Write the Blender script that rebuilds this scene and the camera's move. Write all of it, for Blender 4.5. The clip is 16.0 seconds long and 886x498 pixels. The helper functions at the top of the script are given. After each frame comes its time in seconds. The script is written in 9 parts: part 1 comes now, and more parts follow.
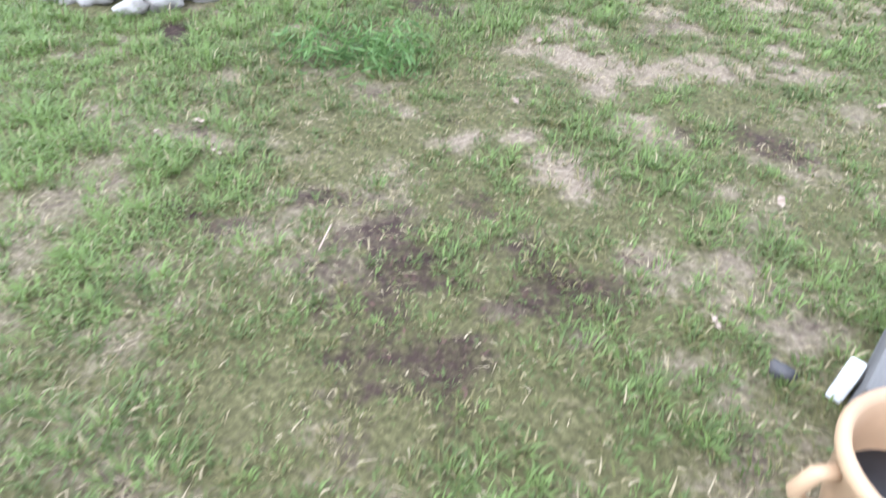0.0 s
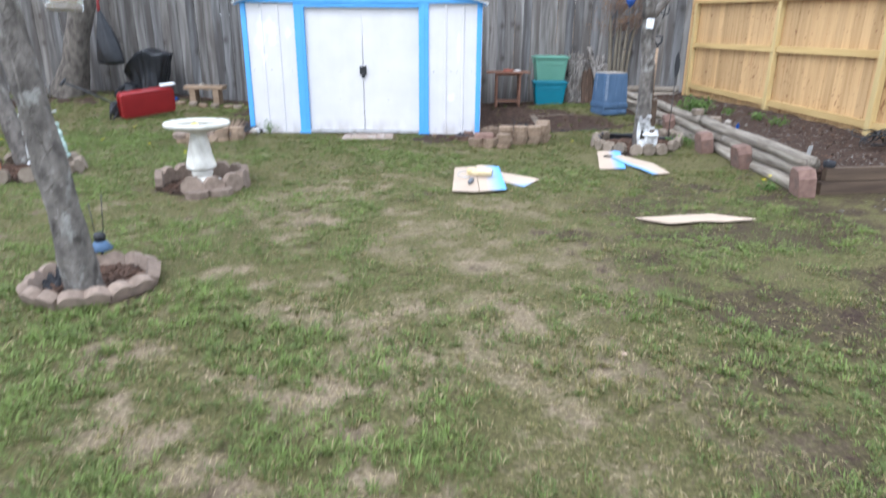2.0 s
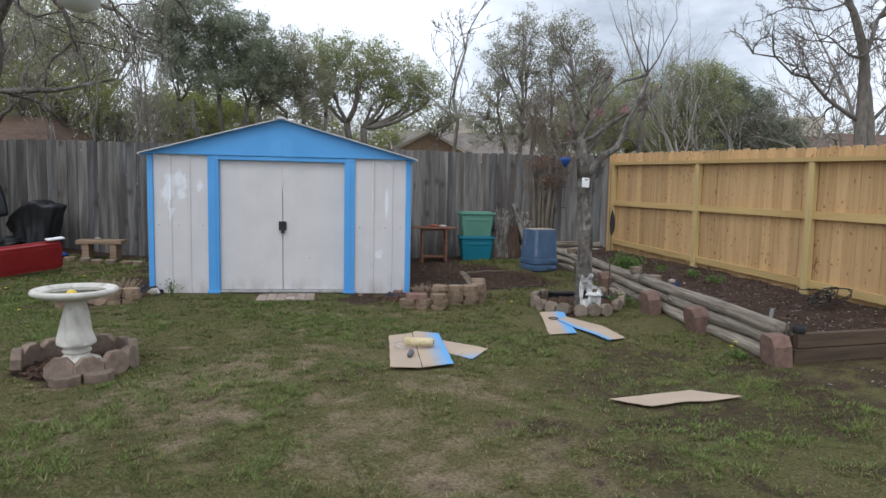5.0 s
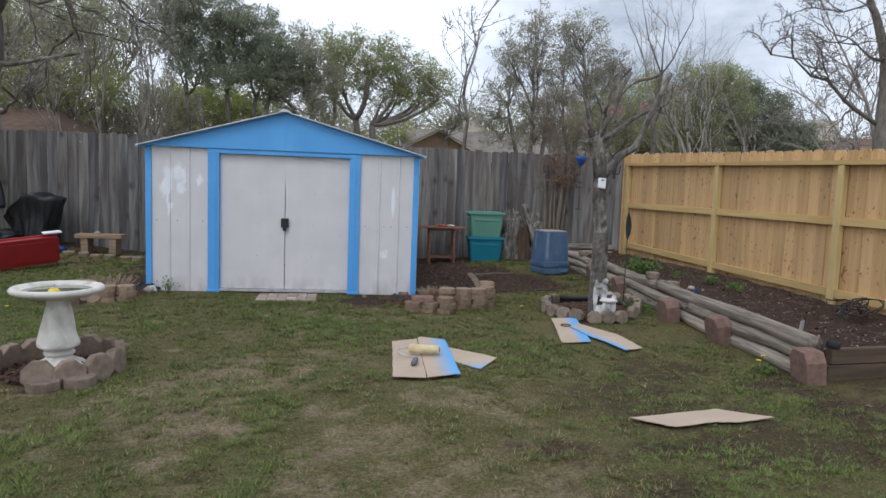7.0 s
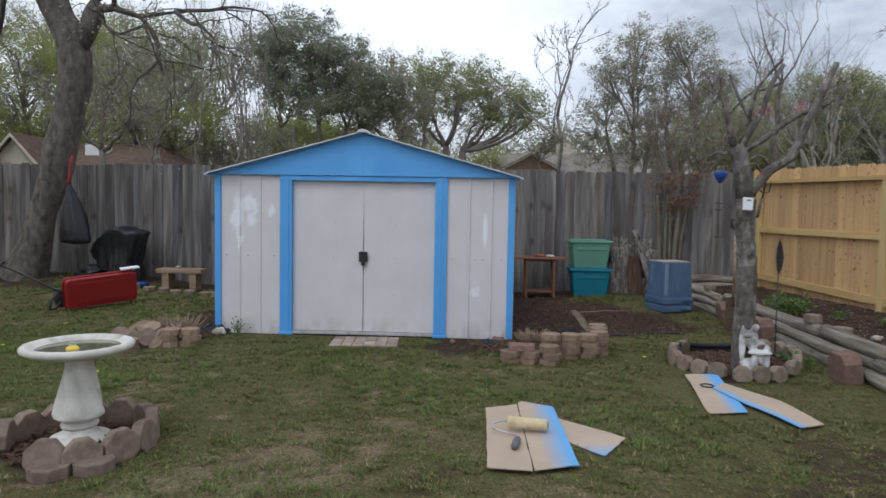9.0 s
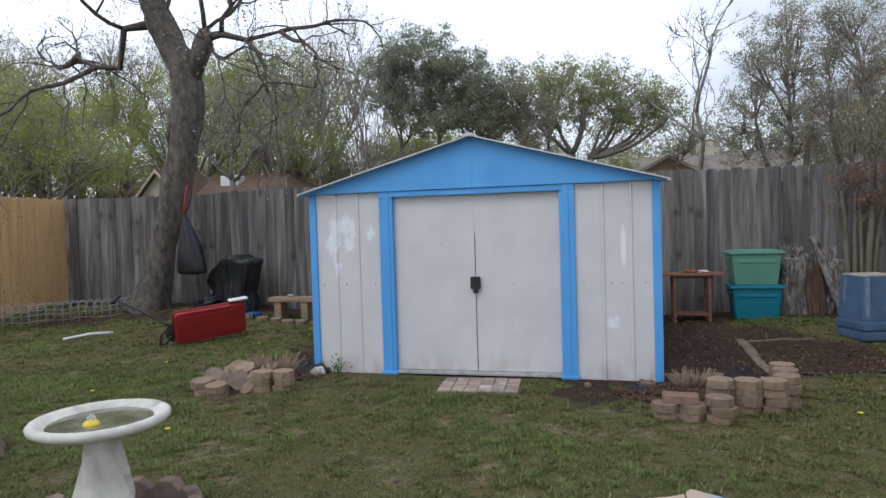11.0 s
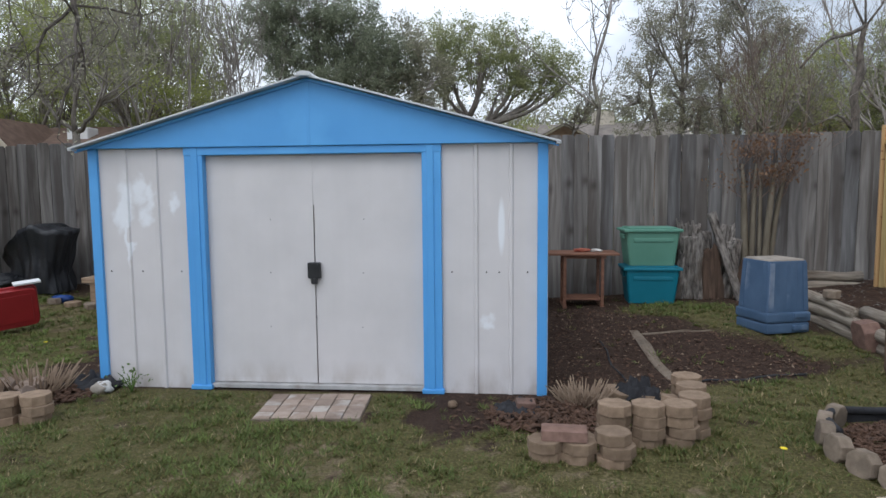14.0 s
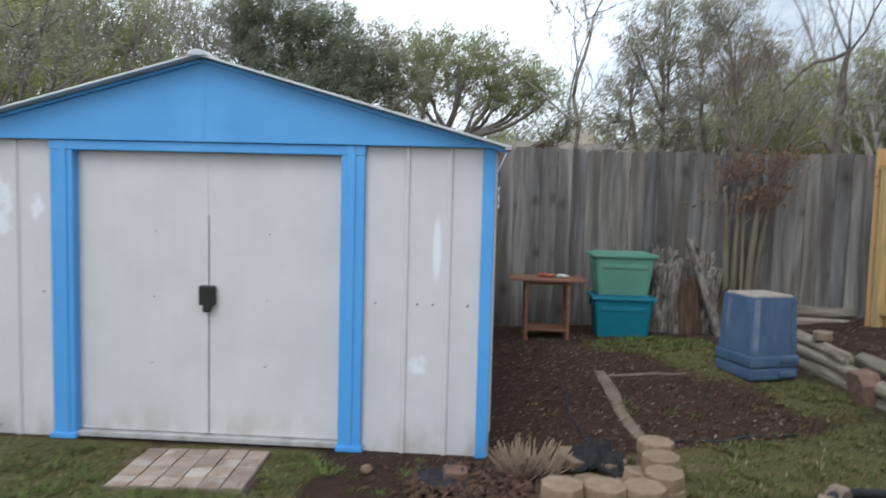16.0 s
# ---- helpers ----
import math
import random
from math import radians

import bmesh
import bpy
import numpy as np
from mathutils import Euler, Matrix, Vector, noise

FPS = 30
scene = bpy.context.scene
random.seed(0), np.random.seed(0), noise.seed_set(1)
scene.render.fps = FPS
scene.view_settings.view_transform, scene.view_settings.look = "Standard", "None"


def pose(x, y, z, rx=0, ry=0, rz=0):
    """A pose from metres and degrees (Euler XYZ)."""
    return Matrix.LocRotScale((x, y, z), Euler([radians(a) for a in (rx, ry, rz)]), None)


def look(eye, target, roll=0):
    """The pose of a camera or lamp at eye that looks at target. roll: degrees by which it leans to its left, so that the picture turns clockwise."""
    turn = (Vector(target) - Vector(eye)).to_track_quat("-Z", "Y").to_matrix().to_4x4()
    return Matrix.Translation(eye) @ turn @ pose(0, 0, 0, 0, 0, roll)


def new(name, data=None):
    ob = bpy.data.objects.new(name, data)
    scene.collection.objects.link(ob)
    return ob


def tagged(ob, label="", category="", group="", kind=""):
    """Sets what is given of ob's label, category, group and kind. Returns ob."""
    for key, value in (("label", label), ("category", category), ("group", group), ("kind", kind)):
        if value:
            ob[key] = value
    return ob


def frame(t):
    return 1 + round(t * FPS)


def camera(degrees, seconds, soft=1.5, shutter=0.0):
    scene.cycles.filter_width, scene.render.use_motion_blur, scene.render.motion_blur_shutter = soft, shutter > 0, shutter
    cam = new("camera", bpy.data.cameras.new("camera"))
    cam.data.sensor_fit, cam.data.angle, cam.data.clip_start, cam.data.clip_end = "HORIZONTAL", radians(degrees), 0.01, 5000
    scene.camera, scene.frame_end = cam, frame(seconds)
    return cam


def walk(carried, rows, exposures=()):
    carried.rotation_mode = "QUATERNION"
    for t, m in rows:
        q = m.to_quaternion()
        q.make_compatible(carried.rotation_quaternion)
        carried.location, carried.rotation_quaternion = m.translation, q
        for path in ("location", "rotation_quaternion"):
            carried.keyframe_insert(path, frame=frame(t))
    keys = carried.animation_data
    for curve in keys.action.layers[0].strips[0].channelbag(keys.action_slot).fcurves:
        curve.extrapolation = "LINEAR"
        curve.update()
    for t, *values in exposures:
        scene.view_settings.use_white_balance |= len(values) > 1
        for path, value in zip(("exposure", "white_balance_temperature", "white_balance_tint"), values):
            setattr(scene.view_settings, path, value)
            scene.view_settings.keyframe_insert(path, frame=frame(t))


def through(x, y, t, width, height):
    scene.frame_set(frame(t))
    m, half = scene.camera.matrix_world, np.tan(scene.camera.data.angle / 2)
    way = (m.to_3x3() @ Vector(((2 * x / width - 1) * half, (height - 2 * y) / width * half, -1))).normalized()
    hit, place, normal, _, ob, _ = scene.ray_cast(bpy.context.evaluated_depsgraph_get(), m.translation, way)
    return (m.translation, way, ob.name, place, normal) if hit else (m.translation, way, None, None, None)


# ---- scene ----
cam = camera(70.3, 16.0, 1.5, 0.3)
PATH = [
    (0, (1.521, -9.471, 1.068), (0.535, -8.357, -0.269), 1.1),
    (0.5, (1.394, -9.147, 1.102), (0.425, -7.872, -0.095), 3.3),
    (1, (1.211, -8.856, 1.103), (0.652, -7.265, 0.029), 2.7),
    (1.5, (1.148, -8.541, 1.15), (0.923, -6.749, 0.29), 3.4),
    (2, (1.164, -8.319, 1.241), (1.135, -6.427, 0.595), 0.4),
    (2.5, (1.083, -8.102, 1.252), (1.083, -6.121, 0.981), -1.0),
    (3, (1.037, -7.905, 1.235), (1.131, -5.929, 0.938), 0.8),
    (3.5, (1.056, -7.732, 1.238), (1.122, -5.74, 1.079), 1.1),
    (4, (1.072, -7.641, 1.244), (1.18, -5.652, 1.065), 1.8),
    (4.5, (1.029, -7.581, 1.253), (1.198, -5.596, 1.078), 1.2),
    (5, (0.998, -7.554, 1.249), (1.235, -5.576, 1.064), 1.2),
    (5.2, (0.984, -7.558, 1.24), (1.219, -5.58, 1.061), 1.0),
    (7.3, (1.028, -7.144, 1.239), (1.241, -5.164, 1.045), 2.2),
    (7.5, (1.021, -7.052, 1.215), (1.193, -5.072, 0.989), 0.7),
    (8, (0.996, -6.778, 1.236), (1.135, -4.784, 1.189), 0.5),
    (8.5, (0.977, -6.527, 1.241), (1.083, -4.535, 1.094), 0.5),
    (9, (1.044, -6.255, 1.243), (0.966, -4.26, 1.131), 1.0),
    (9.5, (1.06, -6.007, 1.263), (0.855, -4.022, 1.127), 0.6),
    (9.7, (1.059, -5.914, 1.251), (0.711, -3.945, 1.195), 2.4),
    (11.8, (1.01, -4.841, 1.293), (0.518, -2.907, 1.161), -2.2),
    (12, (1.007, -4.751, 1.303), (0.552, -2.81, 1.142), -2.6),
    (12.5, (1.12, -4.533, 1.308), (0.536, -2.624, 1.193), -0.1),
    (13, (1.221, -4.413, 1.298), (0.71, -2.492, 1.071), 0.2),
    (13.5, (1.245, -4.219, 1.284), (0.95, -2.25, 1.1), -0.3),
    (14, (1.203, -3.98, 1.301), (1.024, -1.997, 1.12), -0.5),
    (14.5, (1.22, -3.826, 1.303), (0.97, -1.853, 1.088), -1.8),
    (15, (1.326, -3.626, 1.297), (0.995, -1.657, 1.178), 2.2),
    (15.5, (1.404, -3.465, 1.293), (1.082, -1.51, 1.025), -1.2),
    (16, (1.437, -3.23, 1.303), (1.319, -1.238, 1.167), 1.5),
]
# the clip's camera starts bright and cool and settles: seconds, stops, kelvin, tint
TONE = [(0, 1.46, 5120, 13), (1.0, 1.37, 5120, 14), (1.5, 1.27, 5250, 12), (2.0, 0.8, 5520, 9), (2.5, 0.48, 5850, 7), (3.0, 0.21, 5900, 7), (3.5, -0.19, 5900, 8), (5.0, -0.34, 5900, 9),
        (7.2, -0.39, 5850, 10), (7.5, -0.42, 5850, 10), (8.0, -0.87, 5850, 10), (9.0, -0.56, 5850, 10), (9.7, -0.39, 5850, 11), (12.0, -0.44, 5800, 10), (12.5, -0.39, 5800, 10), (13.5, -0.16, 5850, 10), (14.0, -0.34, 5850, 9), (14.5, -0.23, 5850, 9), (15.0, -0.34, 5850, 8), (16.0, -0.16, 5900, 7)]
walk(cam, [(t, look(eye, target, roll)) for t, eye, target, roll in PATH], TONE)

# ---- world and light: bright overcast sky, broad soft sun ----
world = bpy.data.worlds.new("sky")
scene.world = world
world.use_nodes = True
wt = world.node_tree
wt.nodes.clear()


def wnode(kind, **kw):
    n = wt.nodes.new(kind)
    for k, v in kw.items():
        n.inputs[k].default_value = v
    return n


w_out = wt.nodes.new("ShaderNodeOutputWorld")
w_bg = wnode("ShaderNodeBackground", Strength=1.0)
w_sky = wt.nodes.new("ShaderNodeTexSky")
w_sky.sky_type = "NISHITA"
w_sky.sun_disc = False
w_sky.sun_elevation = radians(52)
w_sky.sun_rotation = radians(200)
w_dim = wt.nodes.new("ShaderNodeVectorMath")
w_dim.operation = "SCALE"
w_dim.inputs["Scale"].default_value = 0.11
w_co = wt.nodes.new("ShaderNodeTexCoord")
w_map = wt.nodes.new("ShaderNodeMapping")
w_map.inputs["Scale"].default_value = (1.0, 1.0, 2.2)
w_map.inputs["Location"].default_value = (2.1, 4.4, 0.3)
w_cl = wnode("ShaderNodeTexNoise", Scale=2.3, Detail=7.0, Roughness=0.6)
w_ramp = wt.nodes.new("ShaderNodeValToRGB")
w_ramp.color_ramp.elements[0].position = 0.2
w_ramp.color_ramp.elements[0].color = (0.5, 0.55, 0.61, 1)
w_ramp.color_ramp.elements[1].position = 0.54
w_ramp.color_ramp.elements[1].color = (1.85, 1.86, 1.9, 1)
w_mix = wt.nodes.new("ShaderNodeMix")
w_mix.data_type = "RGBA"
w_mix.inputs["Factor"].default_value = 0.85
wt.links.new(w_co.outputs["Generated"], w_map.inputs["Vector"])
wt.links.new(w_map.outputs["Vector"], w_cl.inputs["Vector"])
# the overcast thins towards the west and again in the far east
w_sep = wt.nodes.new("ShaderNodeSeparateXYZ")
w_thin = wt.nodes.new("ShaderNodeMath")
w_thin.operation = "MULTIPLY_ADD"
w_thin.inputs[1].default_value = -0.5
wt.links.new(w_co.outputs["Generated"], w_sep.inputs[0])
w_far = wt.nodes.new("ShaderNodeMath")
w_far.operation = "SUBTRACT"
w_far.inputs[0].default_value = 0.84
w_low = wt.nodes.new("ShaderNodeMath")
w_low.operation = "MINIMUM"
wt.links.new(w_sep.outputs["X"], w_far.inputs[1])
wt.links.new(w_sep.outputs["X"], w_low.inputs[0])
wt.links.new(w_far.outputs[0], w_low.inputs[1])
wt.links.new(w_low.outputs[0], w_thin.inputs[0])
wt.links.new(w_cl.outputs["Fac"], w_thin.inputs[2])
wt.links.new(w_thin.outputs[0], w_ramp.inputs["Fac"])
wt.links.new(w_sky.outputs["Color"], w_dim.inputs[0])
wt.links.new(w_dim.outputs["Vector"], w_mix.inputs[6])
wt.links.new(w_ramp.outputs["Color"], w_mix.inputs[7])
wt.links.new(w_mix.outputs[2], w_bg.inputs["Color"])
wt.links.new(w_bg.outputs["Background"], w_out.inputs["Surface"])

sun_data = bpy.data.lights.new("sun", "SUN")
sun_data.energy = 1.1
sun_data.angle = radians(30)
sun_data.color = (1.0, 0.96, 0.9)
sun = new("sun", sun_data)
sun.matrix_world = look((-4, -11.7, 16), (0, 0, 0))


# ---- materials ----
class Nodes:
    """A small builder for node materials."""

    def __init__(self, name):
        self.m = bpy.data.materials.new(name)
        self.m.use_nodes = True
        self.t = self.m.node_tree
        self.bsdf = self.t.nodes["Principled BSDF"]

    def add(self, kind, **kw):
        n = self.t.nodes.new(kind)
        for k, v in kw.items():
            n.inputs[k].default_value = v
        return n

    def link(self, a, b):
        self.t.links.new(a, b)

    def coords(self, stretch=(1, 1, 1), shift=True):
        co = self.add("ShaderNodeTexCoord")
        mp = self.add("ShaderNodeMapping")
        mp.inputs["Scale"].default_value = stretch
        if shift:
            info = self.add("ShaderNodeObjectInfo")
            mul = self.add("ShaderNodeMath")
            mul.operation = "MULTIPLY"
            mul.inputs[1].default_value = 37.0
            self.link(info.outputs["Random"], mul.inputs[0])
            self.link(mul.outputs[0], mp.inputs["Location"])
        self.link(co.outputs["Object"], mp.inputs["Vector"])
        return mp.outputs["Vector"]

    def noise(self, vec, scale, detail=5.0, rough=0.55):
        n = self.add("ShaderNodeTexNoise", Scale=scale, Detail=detail, Roughness=rough)
        self.link(vec, n.inputs["Vector"])
        return n.outputs["Fac"]

    def ramp(self, fac, stops):
        r = self.add("ShaderNodeValToRGB")
        e = r.color_ramp.elements
        while len(e) < len(stops):
            e.new(0.5)
        for k, (p, c) in zip(e, stops):
            k.position = p
            k.color = (*c, 1) if len(c) == 3 else c
        self.link(fac, r.inputs["Fac"])
        return r.outputs["Color"]

    def mix(self, fac, a, b, blend="MIX"):
        m = self.add("ShaderNodeMix")
        m.data_type = "RGBA"
        m.blend_type = blend
        for s, v in ((0, fac), (6, a), (7, b)):
            if isinstance(v, (float, int)):
                m.inputs[s].default_value = v
            elif isinstance(v, tuple):
                m.inputs[s].default_value = (*v, 1)
            else:
                self.link(v, m.inputs[s])
        return m.outputs[2]

    def vary(self, colour, amount, source="object"):
        hsv = self.add("ShaderNodeHueSaturation")
        if source == "object":
            rnd = self.add("ShaderNodeObjectInfo").outputs["Random"]
        else:
            rnd = self.add("ShaderNodeNewGeometry").outputs["Random Per Island"]
        mr = self.add("ShaderNodeMapRange")
        mr.inputs["To Min"].default_value = 1 - amount
        mr.inputs["To Max"].default_value = 1 + amount
        self.link(rnd, mr.inputs["Value"])
        self.link(mr.outputs["Result"], hsv.inputs["Value"])
        self.link(colour, hsv.inputs["Color"])
        return hsv.outputs["Color"]

    def bump(self, height, strength, distance=0.01):
        b = self.add("ShaderNodeBump", Strength=strength, Distance=distance)
        self.link(height, b.inputs["Height"])
        self.link(b.outputs["Normal"], self.bsdf.inputs["Normal"])

    def done(self, colour, rough=0.8, metal=0.0, spec=0.5):
        if isinstance(colour, tuple):
            self.bsdf.inputs["Base Color"].default_value = (*colour, 1)
        else:
            self.link(colour, self.bsdf.inputs["Base Color"])
        self.bsdf.inputs["Roughness"].default_value = rough
        self.bsdf.inputs["Metallic"].default_value = metal
        self.bsdf.inputs["Specular IOR Level"].default_value = spec
        return self.m


def surface(name, a, b, scale=6.0, rough=0.8, bump=0.3, fine=80.0, stain=None, stain_scale=1.3, stain_at=0.6,
            stretch=(1, 1, 1), vary=0.0, metal=0.0, depth=0.006, spec=0.4, knot=None):
    """Grain between two colours, stains at a larger scale, fine relief; stretch lays the grain along an axis."""
    n = Nodes(name)
    v = n.coords(stretch)
    grain = n.noise(v, scale, 6.0)
    col = n.ramp(grain, [(0.3, a), (0.7, b)])
    if stain:
        s = n.ramp(n.noise(v, stain_scale, 4.0), [(stain_at, (0, 0, 0)), (min(0.99, stain_at + 0.13), (0.8, 0.8, 0.8))])
        col = n.mix(s, col, stain)
    if knot:
        w = n.coords((1, 1, 1.25))
        col = n.mix(n.ramp(n.noise(w, 22, 1.0), [(0.675, (0, 0, 0)), (0.73, (0.85, 0.85, 0.85))]), col, knot)
    if vary:
        col = n.vary(col, vary)
    n.bump(n.noise(v, fine, 4.0, 0.65), bump, depth)
    return n.done(col, rough, metal, spec)


M_FENCE_NEW = surface("new_cedar", (0.42, 0.257, 0.11), (0.6, 0.395, 0.192), 2.2, 0.75, 0.3, 26, (0.38, 0.195, 0.075), 2.2, 0.6,
                      (8, 8, 0.6), 0.13, depth=0.003, knot=(0.22, 0.1, 0.04))
M_POST_NEW = surface("treated_pine_post", (0.41, 0.3, 0.13), (0.53, 0.4, 0.18), 2.2, 0.8, 0.3, 26, (0.36, 0.27, 0.12), 2.0, 0.62,
                     (8, 8, 0.6), 0.1, depth=0.003)
M_RAIL_NEW = surface("treated_pine_rail", (0.43, 0.285, 0.11), (0.56, 0.4, 0.17), 2.2, 0.8, 0.3, 26, (0.36, 0.24, 0.1), 2.0, 0.62,
                     (0.6, 8, 8), 0.1, depth=0.003)
M_RAIL_OLD = surface("weathered_rail", (0.10, 0.09, 0.08), (0.2, 0.18, 0.16), 3.0, 0.9, 0.5, 30, None, 1, 0.5, (0.5, 8, 8), 0.2)
M_BLUE = surface("blue_paint", (0.095, 0.33, 0.70), (0.115, 0.37, 0.755), 2.5, 0.45, 0.1, 160, (0.13, 0.41, 0.80), 1.6, 0.56, depth=0.002)
M_ROOF = surface("white_roof_metal", (0.5, 0.51, 0.52), (0.66, 0.67, 0.68), 3, 0.5, 0.1, 60, (0.4, 0.39, 0.37), 2.0, 0.64)
M_SILL = surface("galvanised_sill", (0.36, 0.35, 0.35), (0.5, 0.49, 0.48), 12, 0.5, 0.1, 90, (0.25, 0.22, 0.19), 5.0, 0.55)
M_BLACK = surface("black_metal", (0.012, 0.012, 0.013), (0.03, 0.03, 0.032), 14, 0.45, 0.15, 90)
M_SCREW = surface("dark_screw", (0.03, 0.028, 0.026), (0.07, 0.06, 0.05), 40, 0.6, 0.1, 90)
M_PAVER = surface("tan_concrete", (0.188, 0.131, 0.086), (0.288, 0.207, 0.142), 22, 0.95, 0.6, 150, (0.2, 0.135, 0.09), 6.0, 0.6, vary=0.2, depth=0.004)
M_PAVER_RED = surface("red_brown_concrete", (0.135, 0.08, 0.062), (0.22, 0.135, 0.105), 22, 0.95, 0.6, 150, (0.12, 0.085, 0.07), 6.0, 0.58, vary=0.18, depth=0.004)
M_PAVER_BROWN = surface("brown_concrete", (0.162, 0.12, 0.092), (0.27, 0.202, 0.156), 22, 0.95, 0.6, 150, (0.13, 0.095, 0.07), 6.0, 0.58, vary=0.16, depth=0.004)
M_ORANGE_BRICK = surface("orange_brick", (0.42, 0.17, 0.085), (0.56, 0.25, 0.13), 16, 0.9, 0.5, 120, (0.3, 0.13, 0.08), 5, 0.6, vary=0.15)
M_STONE = surface("pale_limestone", (0.23, 0.2, 0.16), (0.43, 0.39, 0.335), 7, 0.9, 0.6, 50, (0.36, 0.31, 0.25), 3.5, 0.57, vary=0.15, depth=0.012)
M_SANDY = surface("sandy_edging_concrete", (0.15, 0.115, 0.085), (0.25, 0.2, 0.15), 18, 0.95, 0.6, 120, (0.125, 0.1, 0.075), 5.0, 0.55, vary=0.18, depth=0.004)
M_CONCRETE = surface("grey_concrete", (0.24, 0.235, 0.22), (0.36, 0.35, 0.33), 10, 0.92, 0.5, 120, (0.16, 0.155, 0.145), 2.2, 0.56, vary=0.1, depth=0.004)
M_SLAB = surface("dusty_grey_slab", (0.08, 0.072, 0.06), (0.128, 0.116, 0.098), 10, 0.92, 0.5, 120, (0.085, 0.083, 0.078), 2.2, 0.56, vary=0.08, depth=0.004)
M_TILE = surface("washed_brick_tile", (0.24, 0.175, 0.135), (0.38, 0.3, 0.245), 9, 0.85, 0.4, 90, (0.5, 0.455, 0.41), 5, 0.54, vary=0.2)
M_MORTAR = surface("dirty_joint", (0.14, 0.11, 0.085), (0.22, 0.18, 0.14), 25, 0.95, 0.4, 90)
M_BARK = surface("grey_bark", (0.06, 0.051, 0.044), (0.25, 0.22, 0.192), 11, 0.95, 1.0, 34, (0.38, 0.365, 0.33), 9.0, 0.575, (1.5, 1.5, 0.9), 0.08, depth=0.03)
M_BARK_OLD = surface("old_tree_bark", (0.06, 0.05, 0.042), (0.2, 0.172, 0.145), 9, 0.95, 1.0, 30, (0.24, 0.225, 0.2), 7.0, 0.66, (1.5, 1.5, 0.8), 0.05, depth=0.03)
M_BARK_DARK = surface("dark_oak_bark", (0.115, 0.1, 0.086), (0.23, 0.203, 0.176), 5, 0.95, 0.9, 18, (0.17, 0.15, 0.125), 1.7, 0.6, (2.4, 2.4, 0.7), 0.1, depth=0.02)
M_MYRTLE = surface("smooth_myrtle_bark", (0.115, 0.096, 0.068), (0.22, 0.19, 0.14), 5, 0.8, 0.4, 30, (0.13, 0.1, 0.07), 3.0, 0.62, (3, 3, 0.6))
M_CUT = surface("sawn_end_grain", (0.3, 0.24, 0.17), (0.46, 0.38, 0.28), 30, 0.9, 0.3, 90, vary=0.1)
M_TWIG = surface("bare_twig", (0.225, 0.2, 0.175), (0.35, 0.315, 0.285), 6, 0.95, 0.3, 40, vary=0.1)
M_TWIG_RED = surface("red_brown_twig", (0.15, 0.105, 0.082), (0.26, 0.2, 0.165), 6, 0.95, 0.3, 40, vary=0.1)
M_LOG = surface("weathered_log", (0.14, 0.108, 0.08), (0.43, 0.375, 0.305), 5, 0.9, 1.0, 30, (0.085, 0.066, 0.05), 2.6, 0.58, (0.45, 9, 9), 0.22, depth=0.014)
M_FIREWOOD = surface("split_bark", (0.035, 0.028, 0.023), (0.42, 0.38, 0.34), 4.2, 0.95, 1.0, 24, (0.1, 0.076, 0.058), 1.6, 0.56, (7, 7, 2.2), 0.25, depth=0.012)
M_FIREWOOD_BROWN = surface("split_brown_wood", (0.05, 0.032, 0.022), (0.13, 0.085, 0.06), 4, 0.95, 0.8, 24, (0.06, 0.04, 0.03), 2.2, 0.55, (7, 7, 0.7), 0.2, depth=0.01)
M_PLANK_DARK = surface("dark_stained_plank", (0.055, 0.036, 0.024), (0.125, 0.085, 0.055), 3, 0.85, 0.4, 30, None, 1, 0.5, (0.5, 7, 7), 0.2)
M_BENCH = surface("tan_bench_wood", (0.2, 0.135, 0.085), (0.36, 0.26, 0.175), 4, 0.85, 0.4, 30, (0.14, 0.095, 0.06), 2.0, 0.6, (0.6, 7, 7), 0.1)
M_TABLE = surface("red_brown_wood", (0.15, 0.07, 0.042), (0.24, 0.118, 0.074), 4, 0.6, 0.2, 40, (0.18, 0.08, 0.04), 3, 0.6, (0.6, 6, 6))
M_TOTE_GREEN = surface("sage_green_plastic", (0.1, 0.245, 0.18), (0.125, 0.285, 0.212), 3, 0.5, 0.06, 60, (0.16, 0.36, 0.28), 2, 0.62)
M_TOTE_TEAL = surface("teal_plastic", (0.008, 0.145, 0.205), (0.014, 0.18, 0.25), 3, 0.45, 0.06, 60, (0.03, 0.17, 0.22), 2, 0.62)
M_TOTE_BLUE = surface("faded_blue_plastic", (0.055, 0.1, 0.175), (0.085, 0.14, 0.23), 4, 0.6, 0.1, 60, (0.22, 0.27, 0.35), 2.5, 0.58)
M_TOTE_DIRT = surface("dusty_bin_base", (0.22, 0.19, 0.16), (0.34, 0.3, 0.25), 9, 0.9, 0.2, 60, (0.16, 0.22, 0.32), 4, 0.6)
M_RED = surface("red_plastic", (0.215, 0.012, 0.015), (0.295, 0.019, 0.021), 3, 0.42, 0.08, 60, (0.24, 0.03, 0.03), 2.5, 0.6)
M_BAG = surface("black_bin_bag", (0.009, 0.01, 0.012), (0.022, 0.023, 0.027), 5, 0.42, 0.7, 16, depth=0.015)
M_RED_STRAP = surface("red_strap", (0.15, 0.015, 0.015), (0.22, 0.03, 0.028), 9, 0.7, 0.2, 60)
M_BATH = surface("white_cast_stone", (0.47, 0.44, 0.385), (0.71, 0.68, 0.615), 7, 0.75, 0.45, 70, (0.33, 0.31, 0.26), 6.5, 0.56, depth=0.004)
